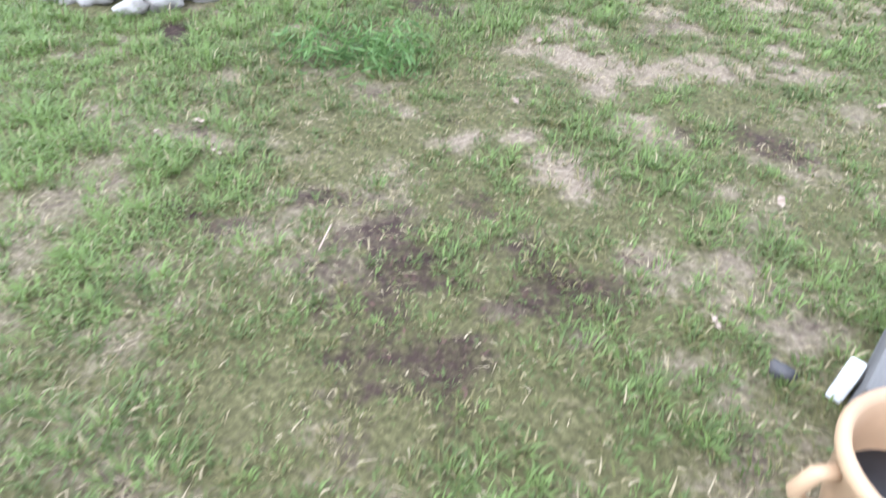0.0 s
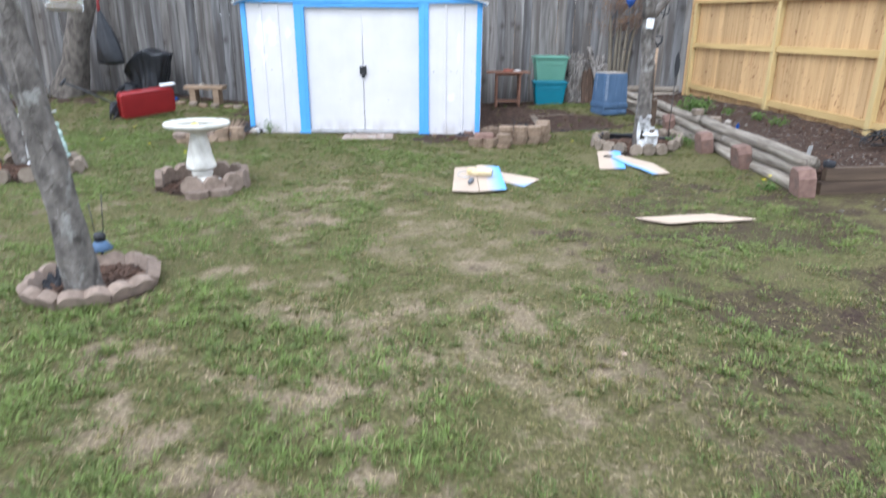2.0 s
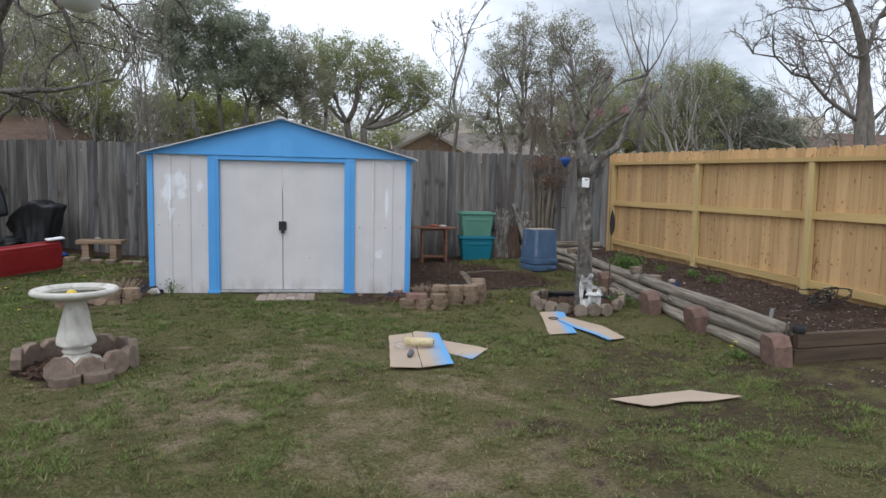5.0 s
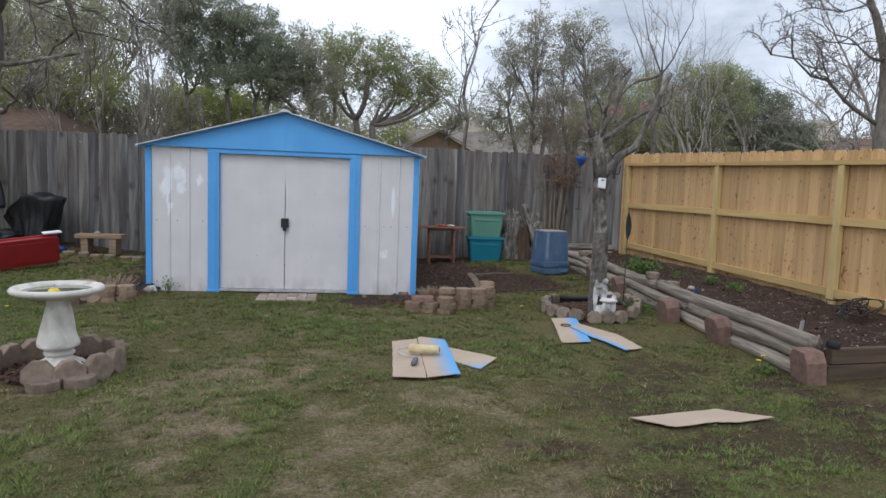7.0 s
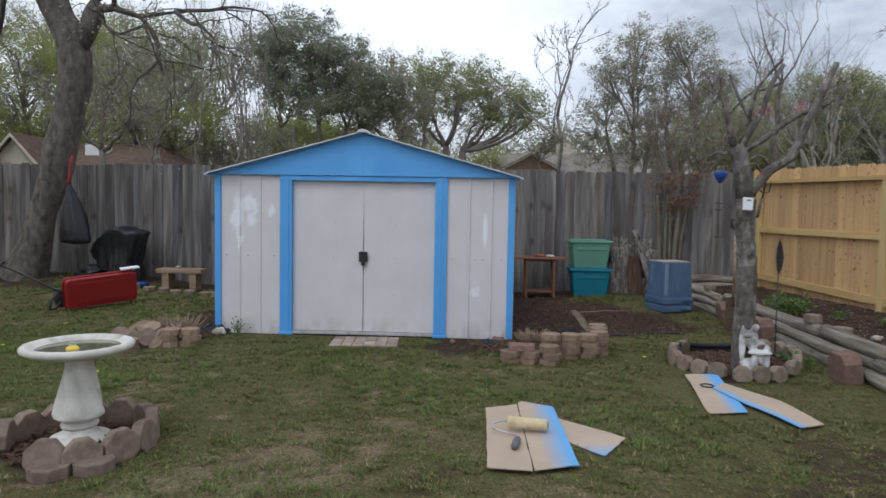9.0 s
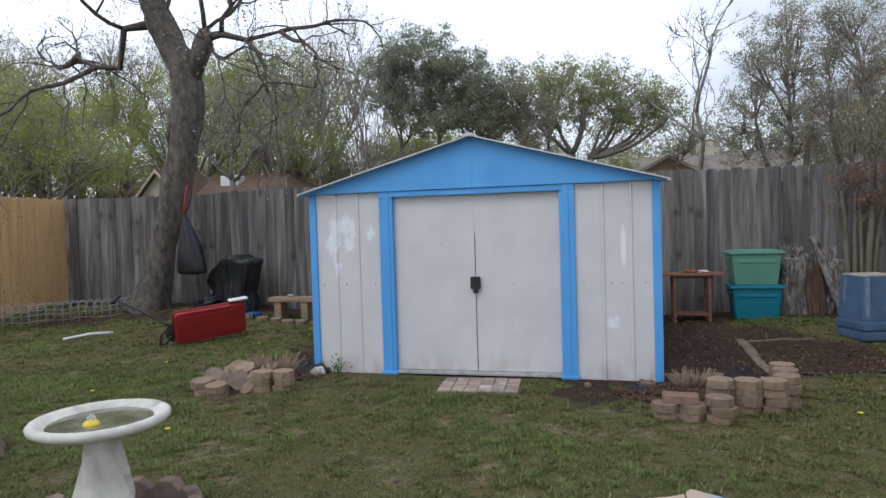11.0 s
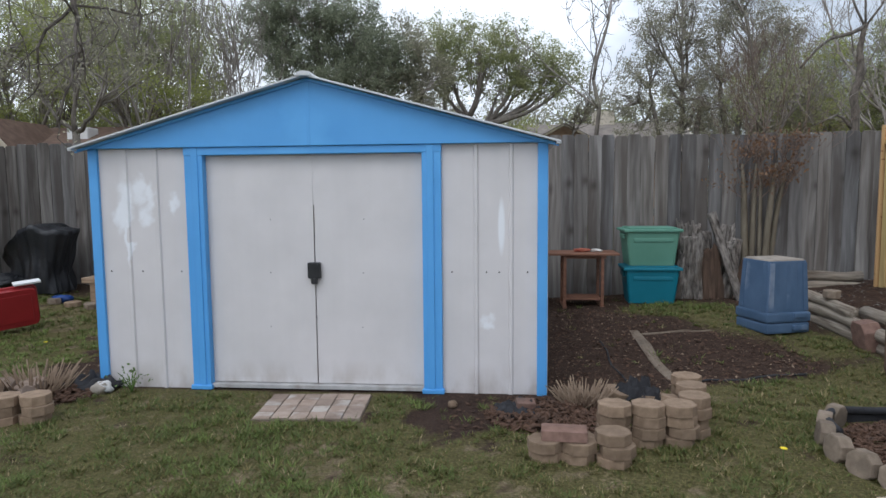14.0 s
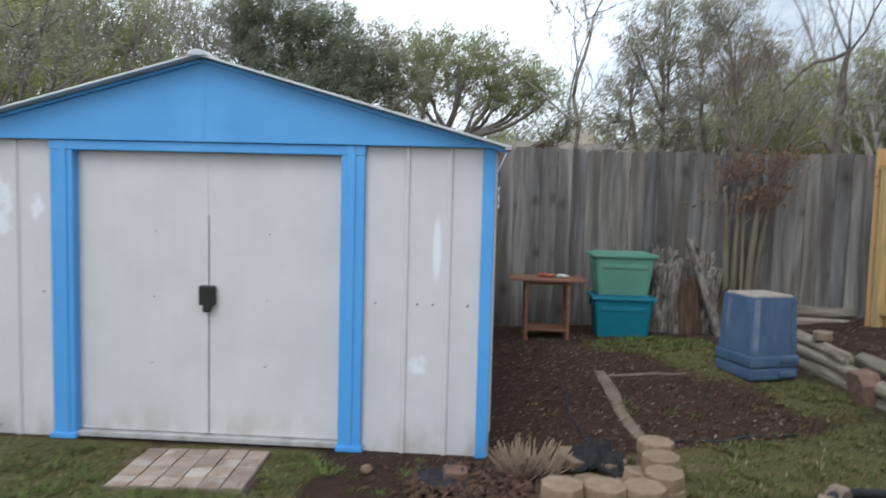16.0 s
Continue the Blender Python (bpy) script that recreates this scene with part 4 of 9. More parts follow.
def stake_block_mesh():
    """A tall edging block with cut top corners, tapering a little to its back."""
    bm = bmesh.new()
    prism(bm, [(-0.112, -0.115), (0.112, -0.115), (0.118, 0.03), (0.072, 0.1), (-0.072, 0.1), (-0.118, 0.03)], 0, 0.125, 0.01)
    for v in bm.verts:
        v.co.x += 0.008 * noise.noise(v.co * 21)
        v.co.y += 0.008 * noise.noise(v.co * 17 + Vector((4, 0, 0)))
    me = bpy.data.meshes.new("edging_paver")
    bm.to_mesh(me)
    bm.free()
    me.materials.append(M_PAVER_RED)
    return me


P_RED = stake_block_mesh()
BRICK = bpy.data.meshes.new("brick")
_bm = bmesh.new()
box(_bm, (-0.1, -0.05, 0), (0.1, 0.05, 0.062), 0.006)
_bm.to_mesh(BRICK)
_bm.free()
BRICK.materials.append(M_ORANGE_BRICK)


def loose(name, me, m, label, category, group=""):
    ob = new(name, me)
    ob.matrix_basis = m
    return tagged(ob, label, category, group)


rng = random.Random(12)


def stack(x, y, count, rz, label, group, me=P_TAN, h=0.0575, z0=None):
    z = hz(x, y) - 0.012 if z0 is None else z0
    for k in range(count):
        loose("paver", me, pose(x + rng.uniform(-0.012, 0.012), y + rng.uniform(-0.012, 0.012), z + k * h, 0, 0, rz + rng.uniform(-7, 7)), label, "paver", group)


TAN = "tan eight-sided concrete paver, stacked beside the shed"
for x, y, c, rz in ((1.43, -0.97, 2, 8), (1.585, -0.98, 2, -4), (1.755, -1.0, 3, 5), (1.80, -0.76, 4, 3), (1.96, -0.75, 4, -3), (2.13, -0.74, 4, 10),
                    (2.24, -0.61, 4, 40), (2.28, -0.42, 4, 25), (2.31, -0.24, 4, 10), (1.62, -0.78, 1, 40)):
    stack(x, y, c, rz, TAN, "paver stacks")
# loose pavers in the heap and one long block laid across
for x, y, z, rx, ry, rz in ((1.98, -0.36, 0.0, 0, 0, 20), (2.14, -0.40, 0.0, 8, 0, 60), (2.12, -0.1, 0.0, 0, 0, 15), (1.92, -0.1, 0.02, 15, 0, 70), (2.18, -0.45, 0.09, 0, 12, 30)):
    loose("paver", P_TAN, pose(x, y, hz(x, y) + z, rx, ry, rz), "tan concrete paver lying loose in a heap", "paver", "loose pavers")
bm = bmesh.new()
prism(bm, [(-0.06, 0), (-0.05, 0.045), (-0.02, 0.06), (0.02, 0.06), (0.05, 0.045), (0.06, 0)], -0.11, 0.11, 0.01, Matrix(((0, 0, 1, 0), (1, 0, 0, 0), (0, 1, 0, 0), (0, 0, 0, 1))))
ob = part("edging_block", bm, M_PAVER_RED)
ob.matrix_basis = pose(1.515, -0.97, hz(1.5, -0.97) + 0.105, 0, 0, -4)
tagged(ob, "long red-brown edging block laid across two pavers", "block")
for x, y, c, rz in ((-1.47, -0.66, 3, -5), (-1.645, -0.70, 3, 3), (-1.89, -0.94, 1, 0), (-2.06, -0.86, 1, 18)):
    stack(x, y, c, rz, TAN, "paver stacks")
for x, y, z, rx, ry, rz in ((-1.89, -0.95, 0.05, 6, 0, 5), (-2.08, -0.85, 0.05, 4, 0, 20), (-2.2, -0.52, 0.03, 32, 6, 40), (-2.0, -0.62, 0.02, 20, 40, 10),
                            (-1.88, -0.64, 0.05, 60, 0, 30), (-1.78, -0.58, 0.04, 70, 10, 70), (-1.95, -0.35, 0.06, 15, 10, -30), (-1.8, -0.28, 0.05, 12, 0, -20),
                            (-2.15, -0.3, 0.03, 25, 0, 25), (-1.7, -0.45, 0.03, 50, 0, 100), (-2.1, -0.7, 0.02, 45, 0, 15), (-1.72, -0.72, 0.0, 40, 0, -35),
                            (-1.9, -0.5, 0.1, 24, 8, -15), (-2.02, -0.42, 0.09, 30, -14, 55)):
    loose("paver", P_TAN if rz % 2 else P_BROWN, pose(x, y, hz(x, y) + z, rx, ry, rz), "brown concrete paver tumbled in a heap", "paver", "loose pavers")


def ring_of(me, cx, cy, rx, ry, n, label, group, lean=80.0, skip=(), z=0.0, lift=0.0, jitter=6.0):
    """Pavers set on edge round a bed, faces outwards."""
    for k in range(n):
        if k in skip:
            continue
        a = 2 * math.pi * k / n + rng.uniform(-0.05, 0.05)
        x, y = cx + rx * math.cos(a), cy + ry * math.sin(a)
        turn = math.degrees(math.atan2(math.sin(a) / ry, math.cos(a) / rx))
        m = Matrix.Translation((x, y, hz(x, y) + z + rng.uniform(-0.01, 0.012))) @ pose(0, 0, 0, 0, 0, turn + 90 + rng.uniform(-jitter, jitter)) @ pose(0, 0, 0, lean + rng.uniform(-5, 5), 0, 0) @ pose(0, lift, -0.04)
        loose("paver", me, m, label, "paver", group)


# ---- bird bath and its ring ----
ring_of(P_BROWN, -0.95, -3.12, 0.355, 0.355, 13, "brown eight-sided paver set on edge round the bird bath", "bird bath ring", 84, (8, 9), 0.0, 0.066)
for x, y, rz in ((-0.86, -3.49, 12), (-0.70, -3.41, 35)):
    loose("paver", P_BROWN, pose(x, y, hz(x, y) - 0.005, 0, 0, rz), "brown paver lying flat in the bird bath ring", "paver", "bird bath ring")


def build_bath(x, y):
    bath = thing("bird_bath", "white cast-stone bird bath on a spiral pedestal", "bird bath", x, y, hz(x, y))
    bm = bmesh.new()
    lathe(bm, [(0.182, 0.0), (0.186, 0.02), (0.176, 0.034), (0.152, 0.045), (0.142, 0.06), (0.1, 0.078), (0.08, 0.092), (0.076, 0.11)], 32)
    part("base", bm, M_BATH, bath, smooth=True)
    bm = bmesh.new()
    shaft = [(0.114, 0.172), (0.112, 0.195), (0.1, 0.25), (0.087, 0.31), (0.075, 0.37), (0.066, 0.42)]
    fine = [(a[0] + (b[0] - a[0]) * k / 6, a[1] + (b[1] - a[1]) * k / 6) for a, b in zip(shaft, shaft[1:]) for k in range(6)]
    lathe(bm, [(0.07, 0.105), (0.086, 0.116), (0.09, 0.128), (0.074, 0.14), (0.09, 0.152)] + fine + [(0.066, 0.42), (0.065, 0.46), (0.085, 0.475)], 80,
          lambda a, z: 1 + ((0.3 * abs(math.sin(2.5 * a + z * 8)) - 0.19) * min(1, (z - 0.16) / 0.03, (0.44 - z) / 0.03) if 0.16 < z < 0.44 else 0))
    part("pedestal", bm, M_BATH, bath, smooth=True)
    bm = bmesh.new()
    prof = [(0.06, 0.468), (0.12, 0.474), (0.19, 0.49), (0.236, 0.505), (0.258, 0.518), (0.263, 0.533), (0.255, 0.546), (0.236, 0.55), (0.22, 0.54), (0.195, 0.522), (0.14, 0.508), (0.07, 0.501), (0.005, 0.5)]
    lathe(bm, prof, 48, lambda a, z: 1 + (0.008 * math.sin(26 * a) if 0.505 < z < 0.551 else 0))
    bowl = part("bowl", bm, M_BATH, bath, smooth=True)
    bm = bmesh.new()
    bmesh.ops.create_circle(bm, cap_ends=True, radius=0.197, segments=48, matrix=Matrix.Translation((0, 0, 0.5245)))
    part("water", bm, M_WATER, bowl, "shallow murky water")
    f = thing("bath_float", "round yellow plastic float in the bird bath", "float", x + 0.0, y - 0.05, hz(x, y) + 0.523)
    bm = bmesh.new()
    blob(bm, (0.033, 0.033, 0.022), 2, 0.05, 2)
    part("body", bm, M_YELLOW, f, smooth=True)
    bm = bmesh.new()
    blob(bm, (0.018, 0.018, 0.02), 3, 0.05, 2, Matrix.Translation((0, 0, 0.025)))
    part("cap", bm, M_CLEAR, f, smooth=True)


build_bath(-0.95, -3.12)

# ---- the young tree's ring, near the path ----
for k in range(8):
    a = math.radians(20 + 45 * k)
    x, y = -0.67 + 0.25 * math.cos(a), -5.34 + 0.26 * math.sin(a)
    loose("edging_block", P_EDGE, Matrix.Translation((x, y, hz(x, y) - 0.012)) @ pose(0, 0, 0, 0, 0, 110 + 45 * k + rng.uniform(-8, 8)) @ pose(0, 0, 0, 22 + rng.uniform(-6, 10), 0, 0), "brown scalloped edging block leaning outwards round a tree", "edging block", "tree ring")
# ---- ring with mulch round the pruned tree ----
ring_of(P_GREY, 3.31, -0.88, 0.49, 0.54, 20, "sand-grey edging block standing round the pruned tree", "pruned tree ring", 84, (4, 5, 6), 0.0, 0.05)
# ---- ring round the leaning tree with orange bricks on top ----
ring_of(P_GREY, -2.82, -2.62, 0.5, 0.48, 19, "sand-grey edging block round the leaning tree", "leaning tree ring", 70, (), 0.0, 0.05)
for k in range(1, 4):
    a = math.radians(205 + k * 22)
    x, y = -2.82 + 0.5 * math.cos(a), -2.62 + 0.48 * math.sin(a)
    loose("brick", BRICK, pose(x, y, hz(x, y) + 0.12, 0, 0, math.degrees(a) + 90), "orange clay brick laid on the edging blocks", "brick", "bricks on the ring")


def mulch_patch(cx, cy, rx, ry, seed, n=900):
    """Chips of bark heaped inside a ring: one loose heap."""
    r = np.random.default_rng(seed)
    verts, faces = [], []
    for _ in range(n):
        a, q = r.uniform(0, 2 * math.pi), math.sqrt(r.uniform(0, 1))
        x, y = cx + rx * q * math.cos(a), cy + ry * q * math.sin(a)
        z = hz(x, y) + 0.035 * (1 - q * q) + r.uniform(0.0, 0.02)
        m = pose(x, y, z, r.uniform(-30, 30), r.uniform(-30, 30), r.uniform(0, 360))
        l, w, t = r.uniform(0.012, 0.035), r.uniform(0.005, 0.012), 0.004
        s = len(verts)
        verts += [tuple(m @ Vector((sx * l, sy * w, sz * t))) for sz in (-1, 1) for sx, sy in ((-1, -1), (1, -1), (1, 1), (-1, 1))]
        faces += [(s, s + 1, s + 2, s + 3)[::-1], (s + 4, s + 5, s + 6, s + 7), (s, s + 1, s + 5, s + 4), (s + 1, s + 2, s + 6, s + 5), (s + 2, s + 3, s + 7, s + 6), (s + 3, s, s + 4, s + 7)]
    return tagged(raw("mulch", verts, faces, M_MULCH), "brown bark mulch heaped inside the edging", "mulch", kind="stuff")


mulch_patch(-0.66, -5.33, 0.25, 0.26, 1, 700)
mulch_patch(3.31, -0.88, 0.42, 0.47, 2, 1400)
mulch_patch(-0.95, -3.12, 0.31, 0.31, 3, 700)
mulch_patch(-2.82, -2.62, 0.42, 0.4, 4, 800)
mulch_patch(1.55, -0.42, 0.42, 0.3, 5, 900)
mulch_patch(-1.75, -0.15, 0.35, 0.3, 6, 500)


# ---- weed cloth, bucket rim and other black scraps ----
def crumple(name, x, y, size, seed, label, category, material=M_FABRIC_BLACK, lift=0.06, rz=0.0):
    n = 22
    verts = []
    for j in range(n):
        for i in range(n):
            u, v = i / (n - 1) - 0.5, j / (n - 1) - 0.5
            k = noise.noise(Vector((u * 5 + seed, v * 5, seed))) + 0.5 * noise.noise(Vector((u * 12, v * 12 + seed, 1)))
            edge = max(0.0, 1 - 3.2 * (u * u + v * v))
            px = size[0] * (u + 0.12 * noise.noise(Vector((v * 4, seed, 2))))
            py = size[1] * (v + 0.12 * noise.noise(Vector((u * 4, seed, 5))))
            verts.append((px, py, 0.012 + lift * (0.35 * edge + 0.8 * abs(k) * (0.3 + edge))))
    faces = [(j * n + i, j * n + i + 1, (j + 1) * n + i + 1, (j + 1) * n + i) for j in range(n - 1) for i in range(n - 1)]
    ob = raw(name, verts, faces, material, None, "", True)
    ob.matrix_basis = pose(x, y, hz(x, y), 0, 0, rz)
    mod = ob.modifiers.new("thickness", "SOLIDIFY")
    mod.thickness = 0.003
    return tagged(ob, label, category)


crumple("weed_cloth", 1.31, -0.37, (0.27, 0.25), 3.1, "crumpled black weed cloth by the shed", "cloth", lift=0.1)
crumple("weed_cloth", 2.04, -0.1, (0.3, 0.2), 7.7, "folded black weed cloth behind the stacks of pavers", "cloth", lift=0.16)
crumple("weed_cloth", -1.55, -0.05, (0.42, 0.26), 5.2, "crumpled black weed cloth by the shed corner", "cloth", lift=0.1)
HALF_BRICK = bpy.data.meshes.new("brick")
_bm = bmesh.new()
box(_bm, (-0.055, -0.04, 0), (0.055, 0.04, 0.055), 0.006)
_bm.to_mesh(HALF_BRICK)
_bm.free()
HALF_BRICK.materials.append(M_PAVER_RED)
loose("half_brick", HALF_BRICK, pose(1.35, -0.38, hz(1.35, -0.38) + 0.035, 8, 4, 8), "broken red-brown brick holding down black weed cloth", "brick")
bm = bmesh.new()
blob(bm, (0.055, 0.045, 0.04), 4, 0.35, 3)
ob = part("white_rock", bm, M_STONE, smooth=True)
ob.matrix_basis = pose(-1.42, -0.16, 0.03)
tagged(ob, "small white rock at the shed corner", "rock")
bm = bmesh.new()
blob(bm, (0.03, 0.028, 0.024), 9, 0.3, 2)
ob = part("pebble", bm, M_PAVER, smooth=True)
ob.matrix_basis = pose(0.92, -0.28, 0.02)
tagged(ob, "tan pebble on bare earth", "pebble")


def pond_rim(cx, cy, rx, ry, a0, a1):
    """A curl of black plastic lawn edging."""
    v, f = [], []
    pts = [(cx + rx * math.cos(a), cy + ry * math.sin(a), hz(cx, cy) + 0.075 + 0.015 * math.sin(a * 3)) for a in np.linspace(math.radians(a0), math.radians(a1), 28)]
    tube_data(pts, [0.022] * 28, 8, v, f)
    n = len(v)
    for i, p in enumerate(pts):
        v += [(p[0], p[1], p[2]), (p[0], p[1], hz(p[0], p[1]) - 0.01)]
    for i in range(27):
        f.append((n + 2 * i, n + 2 * i + 1, n + 2 * i + 3, n + 2 * i + 2))
    return tagged(raw("lawn_edging", v, f, M_FABRIC_BLACK, smooth=True), "black plastic lawn edging round the mulch", "edging")


pond_rim(3.3, -0.66, 0.38, 0.3, 40, 190)
pond_rim(3.48, -1.0, 0.26, 0.28, -60, 60)


# ---- dry clumps of ornamental grass ----
def dry_clump(x, y, seed, r=0.2, h=0.2, n=150):
    g = random.Random(seed)
    v, f = [], []
    for _ in range(n):
        a, q = g.uniform(0, 6.283), r * math.sqrt(g.random()) * 0.75
        p = Vector((q * math.cos(a), q * math.sin(a), 0))
        d = Vector((p.x * 0.9 + g.uniform(-0.05, 0.05), p.y * 0.9 + g.uniform(-0.05, 0.05), h * g.uniform(0.5, 1.0)))
        tube_data([p, p + d * 0.55, p + d], [0.0045, 0.0045, 0.003], 4, v, f)
    ob = raw("dry_grass_clump", v, f, M_STRAW)
    ob.matrix_basis = pose(x, y, hz(x, y) - 0.005)
    return tagged(ob, "cut-back tuft of dry ornamental grass", "dry grass", "dry tufts")


dry_clump(1.7, -0.2, 1, 0.14, 0.14, 190)
dry_clump(-1.8, -0.22, 2, 0.19, 0.2, 150)


# ---- brick mat before the doors ----
def build_mat():
    mat = thing("tile_mat", "worn mat of small brick tiles before the shed doors", "paving", 0.085, -0.35, hz(0.09, -0.35) - 0.002, 3)
    bm = bmesh.new()
    box(bm, (-0.315, -0.225, 0), (0.315, 0.225, 0.012))
    part("bed", bm, M_MORTAR, mat)
    bm = bmesh.new()
    box(bm, (-0.049, -0.053, 0.012), (0.049, 0.053, 0.02), 0.003)
    me = bpy.data.meshes.new("tile")
    bm.to_mesh(me)
    bm.free()
    me.materials.append(M_TILE)
    for j in range(4):
        for i in range(6):
            share("tile", me, mat, pose(-0.26 + i * 0.104 + rng.uniform(-0.003, 0.003), -0.165 + j * 0.11, rng.uniform(-0.002, 0.002), 0, 0, rng.uniform(-1.2, 1.2)))


build_mat()


# ---- cardboard sheets and the paint roller ----
def card(x, y, outline, rz, label, spray=None, curl=0.02, z=0.012, seed=1):
    """A torn sheet of card; spray gives the blue amount from the local position."""
    bm = bmesh.new()
    top = bm.faces.new([bm.verts.new((px, py, 0)) for px, py in outline])
    bmesh.ops.triangulate(bm, faces=[top])
    bmesh.ops.subdivide_edges(bm, edges=bm.edges[:], cuts=9, use_grid_fill=True)
    for v in bm.verts:
        v.co.z = curl * (noise.noise(Vector((v.co.x * 2.2 + seed, v.co.y * 2.2, seed))) + 0.3)
        v.co.x += 0.006 * noise.noise(Vector((v.co.x * 25, v.co.y * 25, seed)))
        v.co.y += 0.006 * noise.noise(Vector((v.co.x * 25, v.co.y * 25, seed + 9)))
    bmesh.ops.recalc_face_normals(bm, faces=bm.faces[:])
    me = bpy.data.meshes.new("cardboard_sheet")
    bm.to_mesh(me)
    at = me.attributes.new("spray", "FLOAT", "POINT")
    for i, v in enumerate(bm.verts):
        at.data[i].value = spray(v.co.x, v.co.y) if spray else 0.0
    bm.free()
    me.materials.append(M_CARD_BLUE)
    ob = new("cardboard_sheet", me)
    ob.matrix_basis = pose(x, y, hz(x, y) + z, 0, 0, rz)
    mod = ob.modifiers.new("thickness", "SOLIDIFY")
    mod.thickness = 0.005
    return tagged(ob, label, "cardboard", "cardboard sheets")


card(1.38, -2.8, [(-0.2, 0.46), (-0.06, 0.52), (0.0, 0.56), (0.0, -0.5), (-0.22, -0.48)], 0, "brown cardboard sheet on the lawn, with a roller on it", None, 0.015, 0.018, 3)
card(1.385, -2.8, [(0.002, 0.56), (0.03, 0.61), (0.13, 0.54), (0.22, 0.49), (0.225, -0.42), (0.0, -0.5)], 0, "brown cardboard sheet with blue overspray along one edge",
     lambda u, v: min(1, max(0, (u - 0.05) / 0.19)), 0.015, 0.02, 4)
card(1.75, -2.78, [(-0.14, 0.3), (0.18, -0.05), (0.02, -0.27), (-0.16, -0.05)], 0, "torn brown cardboard strip on the lawn", lambda u, v: min(1, max(0, (0.05 - v) / 0.3 - 0.4)), 0.02, 0.014, 6)
card(2.78, -1.8, [(-0.02, 0.48), (0.24, 0.5), (0.06, -0.46), (-0.2, -0.5)], 0, "brown cardboard sheet with a blue painted edge", lambda u, v: min(1, max(0, (u - 0.17 * v - 0.0) / 0.12)), 0.015, 0.016, 8)
card(3.0, -2.08, [(-0.04, 0.5), (0.16, 0.05), (0.2, -0.38), (0.02, -0.46), (-0.12, 0.1), (-0.18, 0.35)], 0, "brown cardboard strip with a blue painted edge", lambda u, v: min(1, max(0, (-u - 0.25 * v - 0.0) / 0.12)), 0.02, 0.02, 9)
card(2.88, -4.0, [(-0.42, 0.0), (-0.3, -0.09), (-0.22, -0.14), (0.05, -0.07), (0.18, -0.07), (0.43, 0.0), (0.3, 0.06), (0.16, 0.14), (0.0, 0.1)], 0, "long torn strip of brown cardboard on the lawn", None, 0.012, 0.014, 11)
rod("round_mark", [([(2.8 + 0.045 * math.cos(a), -1.68 + 0.045 * math.sin(a), hz(2.8, -1.68) + 0.032) for a in np.linspace(0, 6.283, 20)], 0.005)], M_SCREW)
tagged(bpy.data.objects["round_mark"], "dark ring stain from a tin on the card", "ring")


def build_roller():
    r = thing("paint_roller", "paint roller with a cream fleece sleeve and grey handle", "paint roller", 1.4, -2.8, 0.075)
    v, f = [], []
    tube_data([(-0.11, 0.06, 0), (-0.1, 0.058, 0), (0.1, 0.02, 0), (0.11, 0.018, 0)], [0.026, 0.032, 0.032, 0.026], 20, v, f)
    ob = raw("sleeve", v, f, M_FLEECE, r, "cream fleece roller sleeve", True)
    v, f = [], []
    tube_data([(0.11, 0.018, 0), (0.114, 0.0172, 0)], [0.018, 0.018], 14, v, f)
    raw("end_cap", v, f, M_GREY_PLASTIC, ob)
    rod("frame", [([(-0.11, 0.06, 0), (-0.15, 0.068, 0), (-0.19, 0.05, -0.01), (-0.195, 0.0, -0.02), (-0.15, -0.02, -0.03), (-0.06, -0.06, -0.035), (-0.065, -0.1, -0.035)], 0.0045)], M_STEEL, r, "bent steel wire frame")
    v, f = [], []
    tube_data([(-0.065, -0.1, -0.035), (-0.07, -0.13, -0.033), (-0.09, -0.23, -0.03), (-0.095, -0.255, -0.03)], [0.012, 0.02, 0.02, 0.016], 12, v, f)
    raw("handle", v, f, M_GREY_PLASTIC, r, "grey rubber handle", True)


build_roller()


# ---- flower bed edging: logs held by blocks ----
def log(x0, y0, z0, x1, y1, z1, r, seed):
    g = random.Random(seed)
    v, f = [], []
    n = 12
    a, b = Vector((x0, y0, z0)), Vector((x1, y1, z1))
    mid = (a + b) / 2
    ln = (b - a).length
    pts = [(-ln / 2 + ln * i / n, 0.012 * math.sin(i * 0.9 + seed), 0.008 * math.sin(i * 0.7 + seed * 2)) for i in range(n + 1)]
    tube_data(pts, [r * (0.94 + 0.1 * g.random()) for _ in pts], 14, v, f)
    ob = raw("edging_log", v, f, M_LOG, None, "", True)
    d = (b - a).normalized()
    ob.matrix_basis = Matrix.Translation(mid) @ d.to_track_quat("X", "Z").to_matrix().to_4x4()
    return tagged(ob, "weathered grey log edging a flower bed", "log", "edging logs")


for i, (y0, y1, z, dx, r) in enumerate(((-3.4, -1.55, 0.055, 0.0, 0.055), (-1.5, 0.45, 0.055, 0.0, 0.055), (0.5, 2.7, 0.055, 0.0, 0.055), (-3.38, -1.75, 0.155, 0.02, 0.052),
                                        (-1.7, 0.1, 0.155, 0.02, 0.052), (0.2, 2.6, 0.15, 0.0, 0.05), (-3.42, -0.95, 0.25, 0.05, 0.058), (-0.9, 1.25, 0.25, 0.05, 0.055), (1.3, 2.9, 0.24, 0.02, 0.05))):
    log(edge_x(y0) + dx - 0.02, y0, z + 0.055, edge_x(y1) + dx - 0.02, y1, z + 0.065, r, i)
for i, (x0, x1, z) in enumerate(((4.05, 5.1, 0.24), (4.1, 5.12, 0.35))):
    log(x0, 3.12 + 0.05 * i, z, x1, 3.14 + 0.05 * i, z, 0.055, 20 + i)
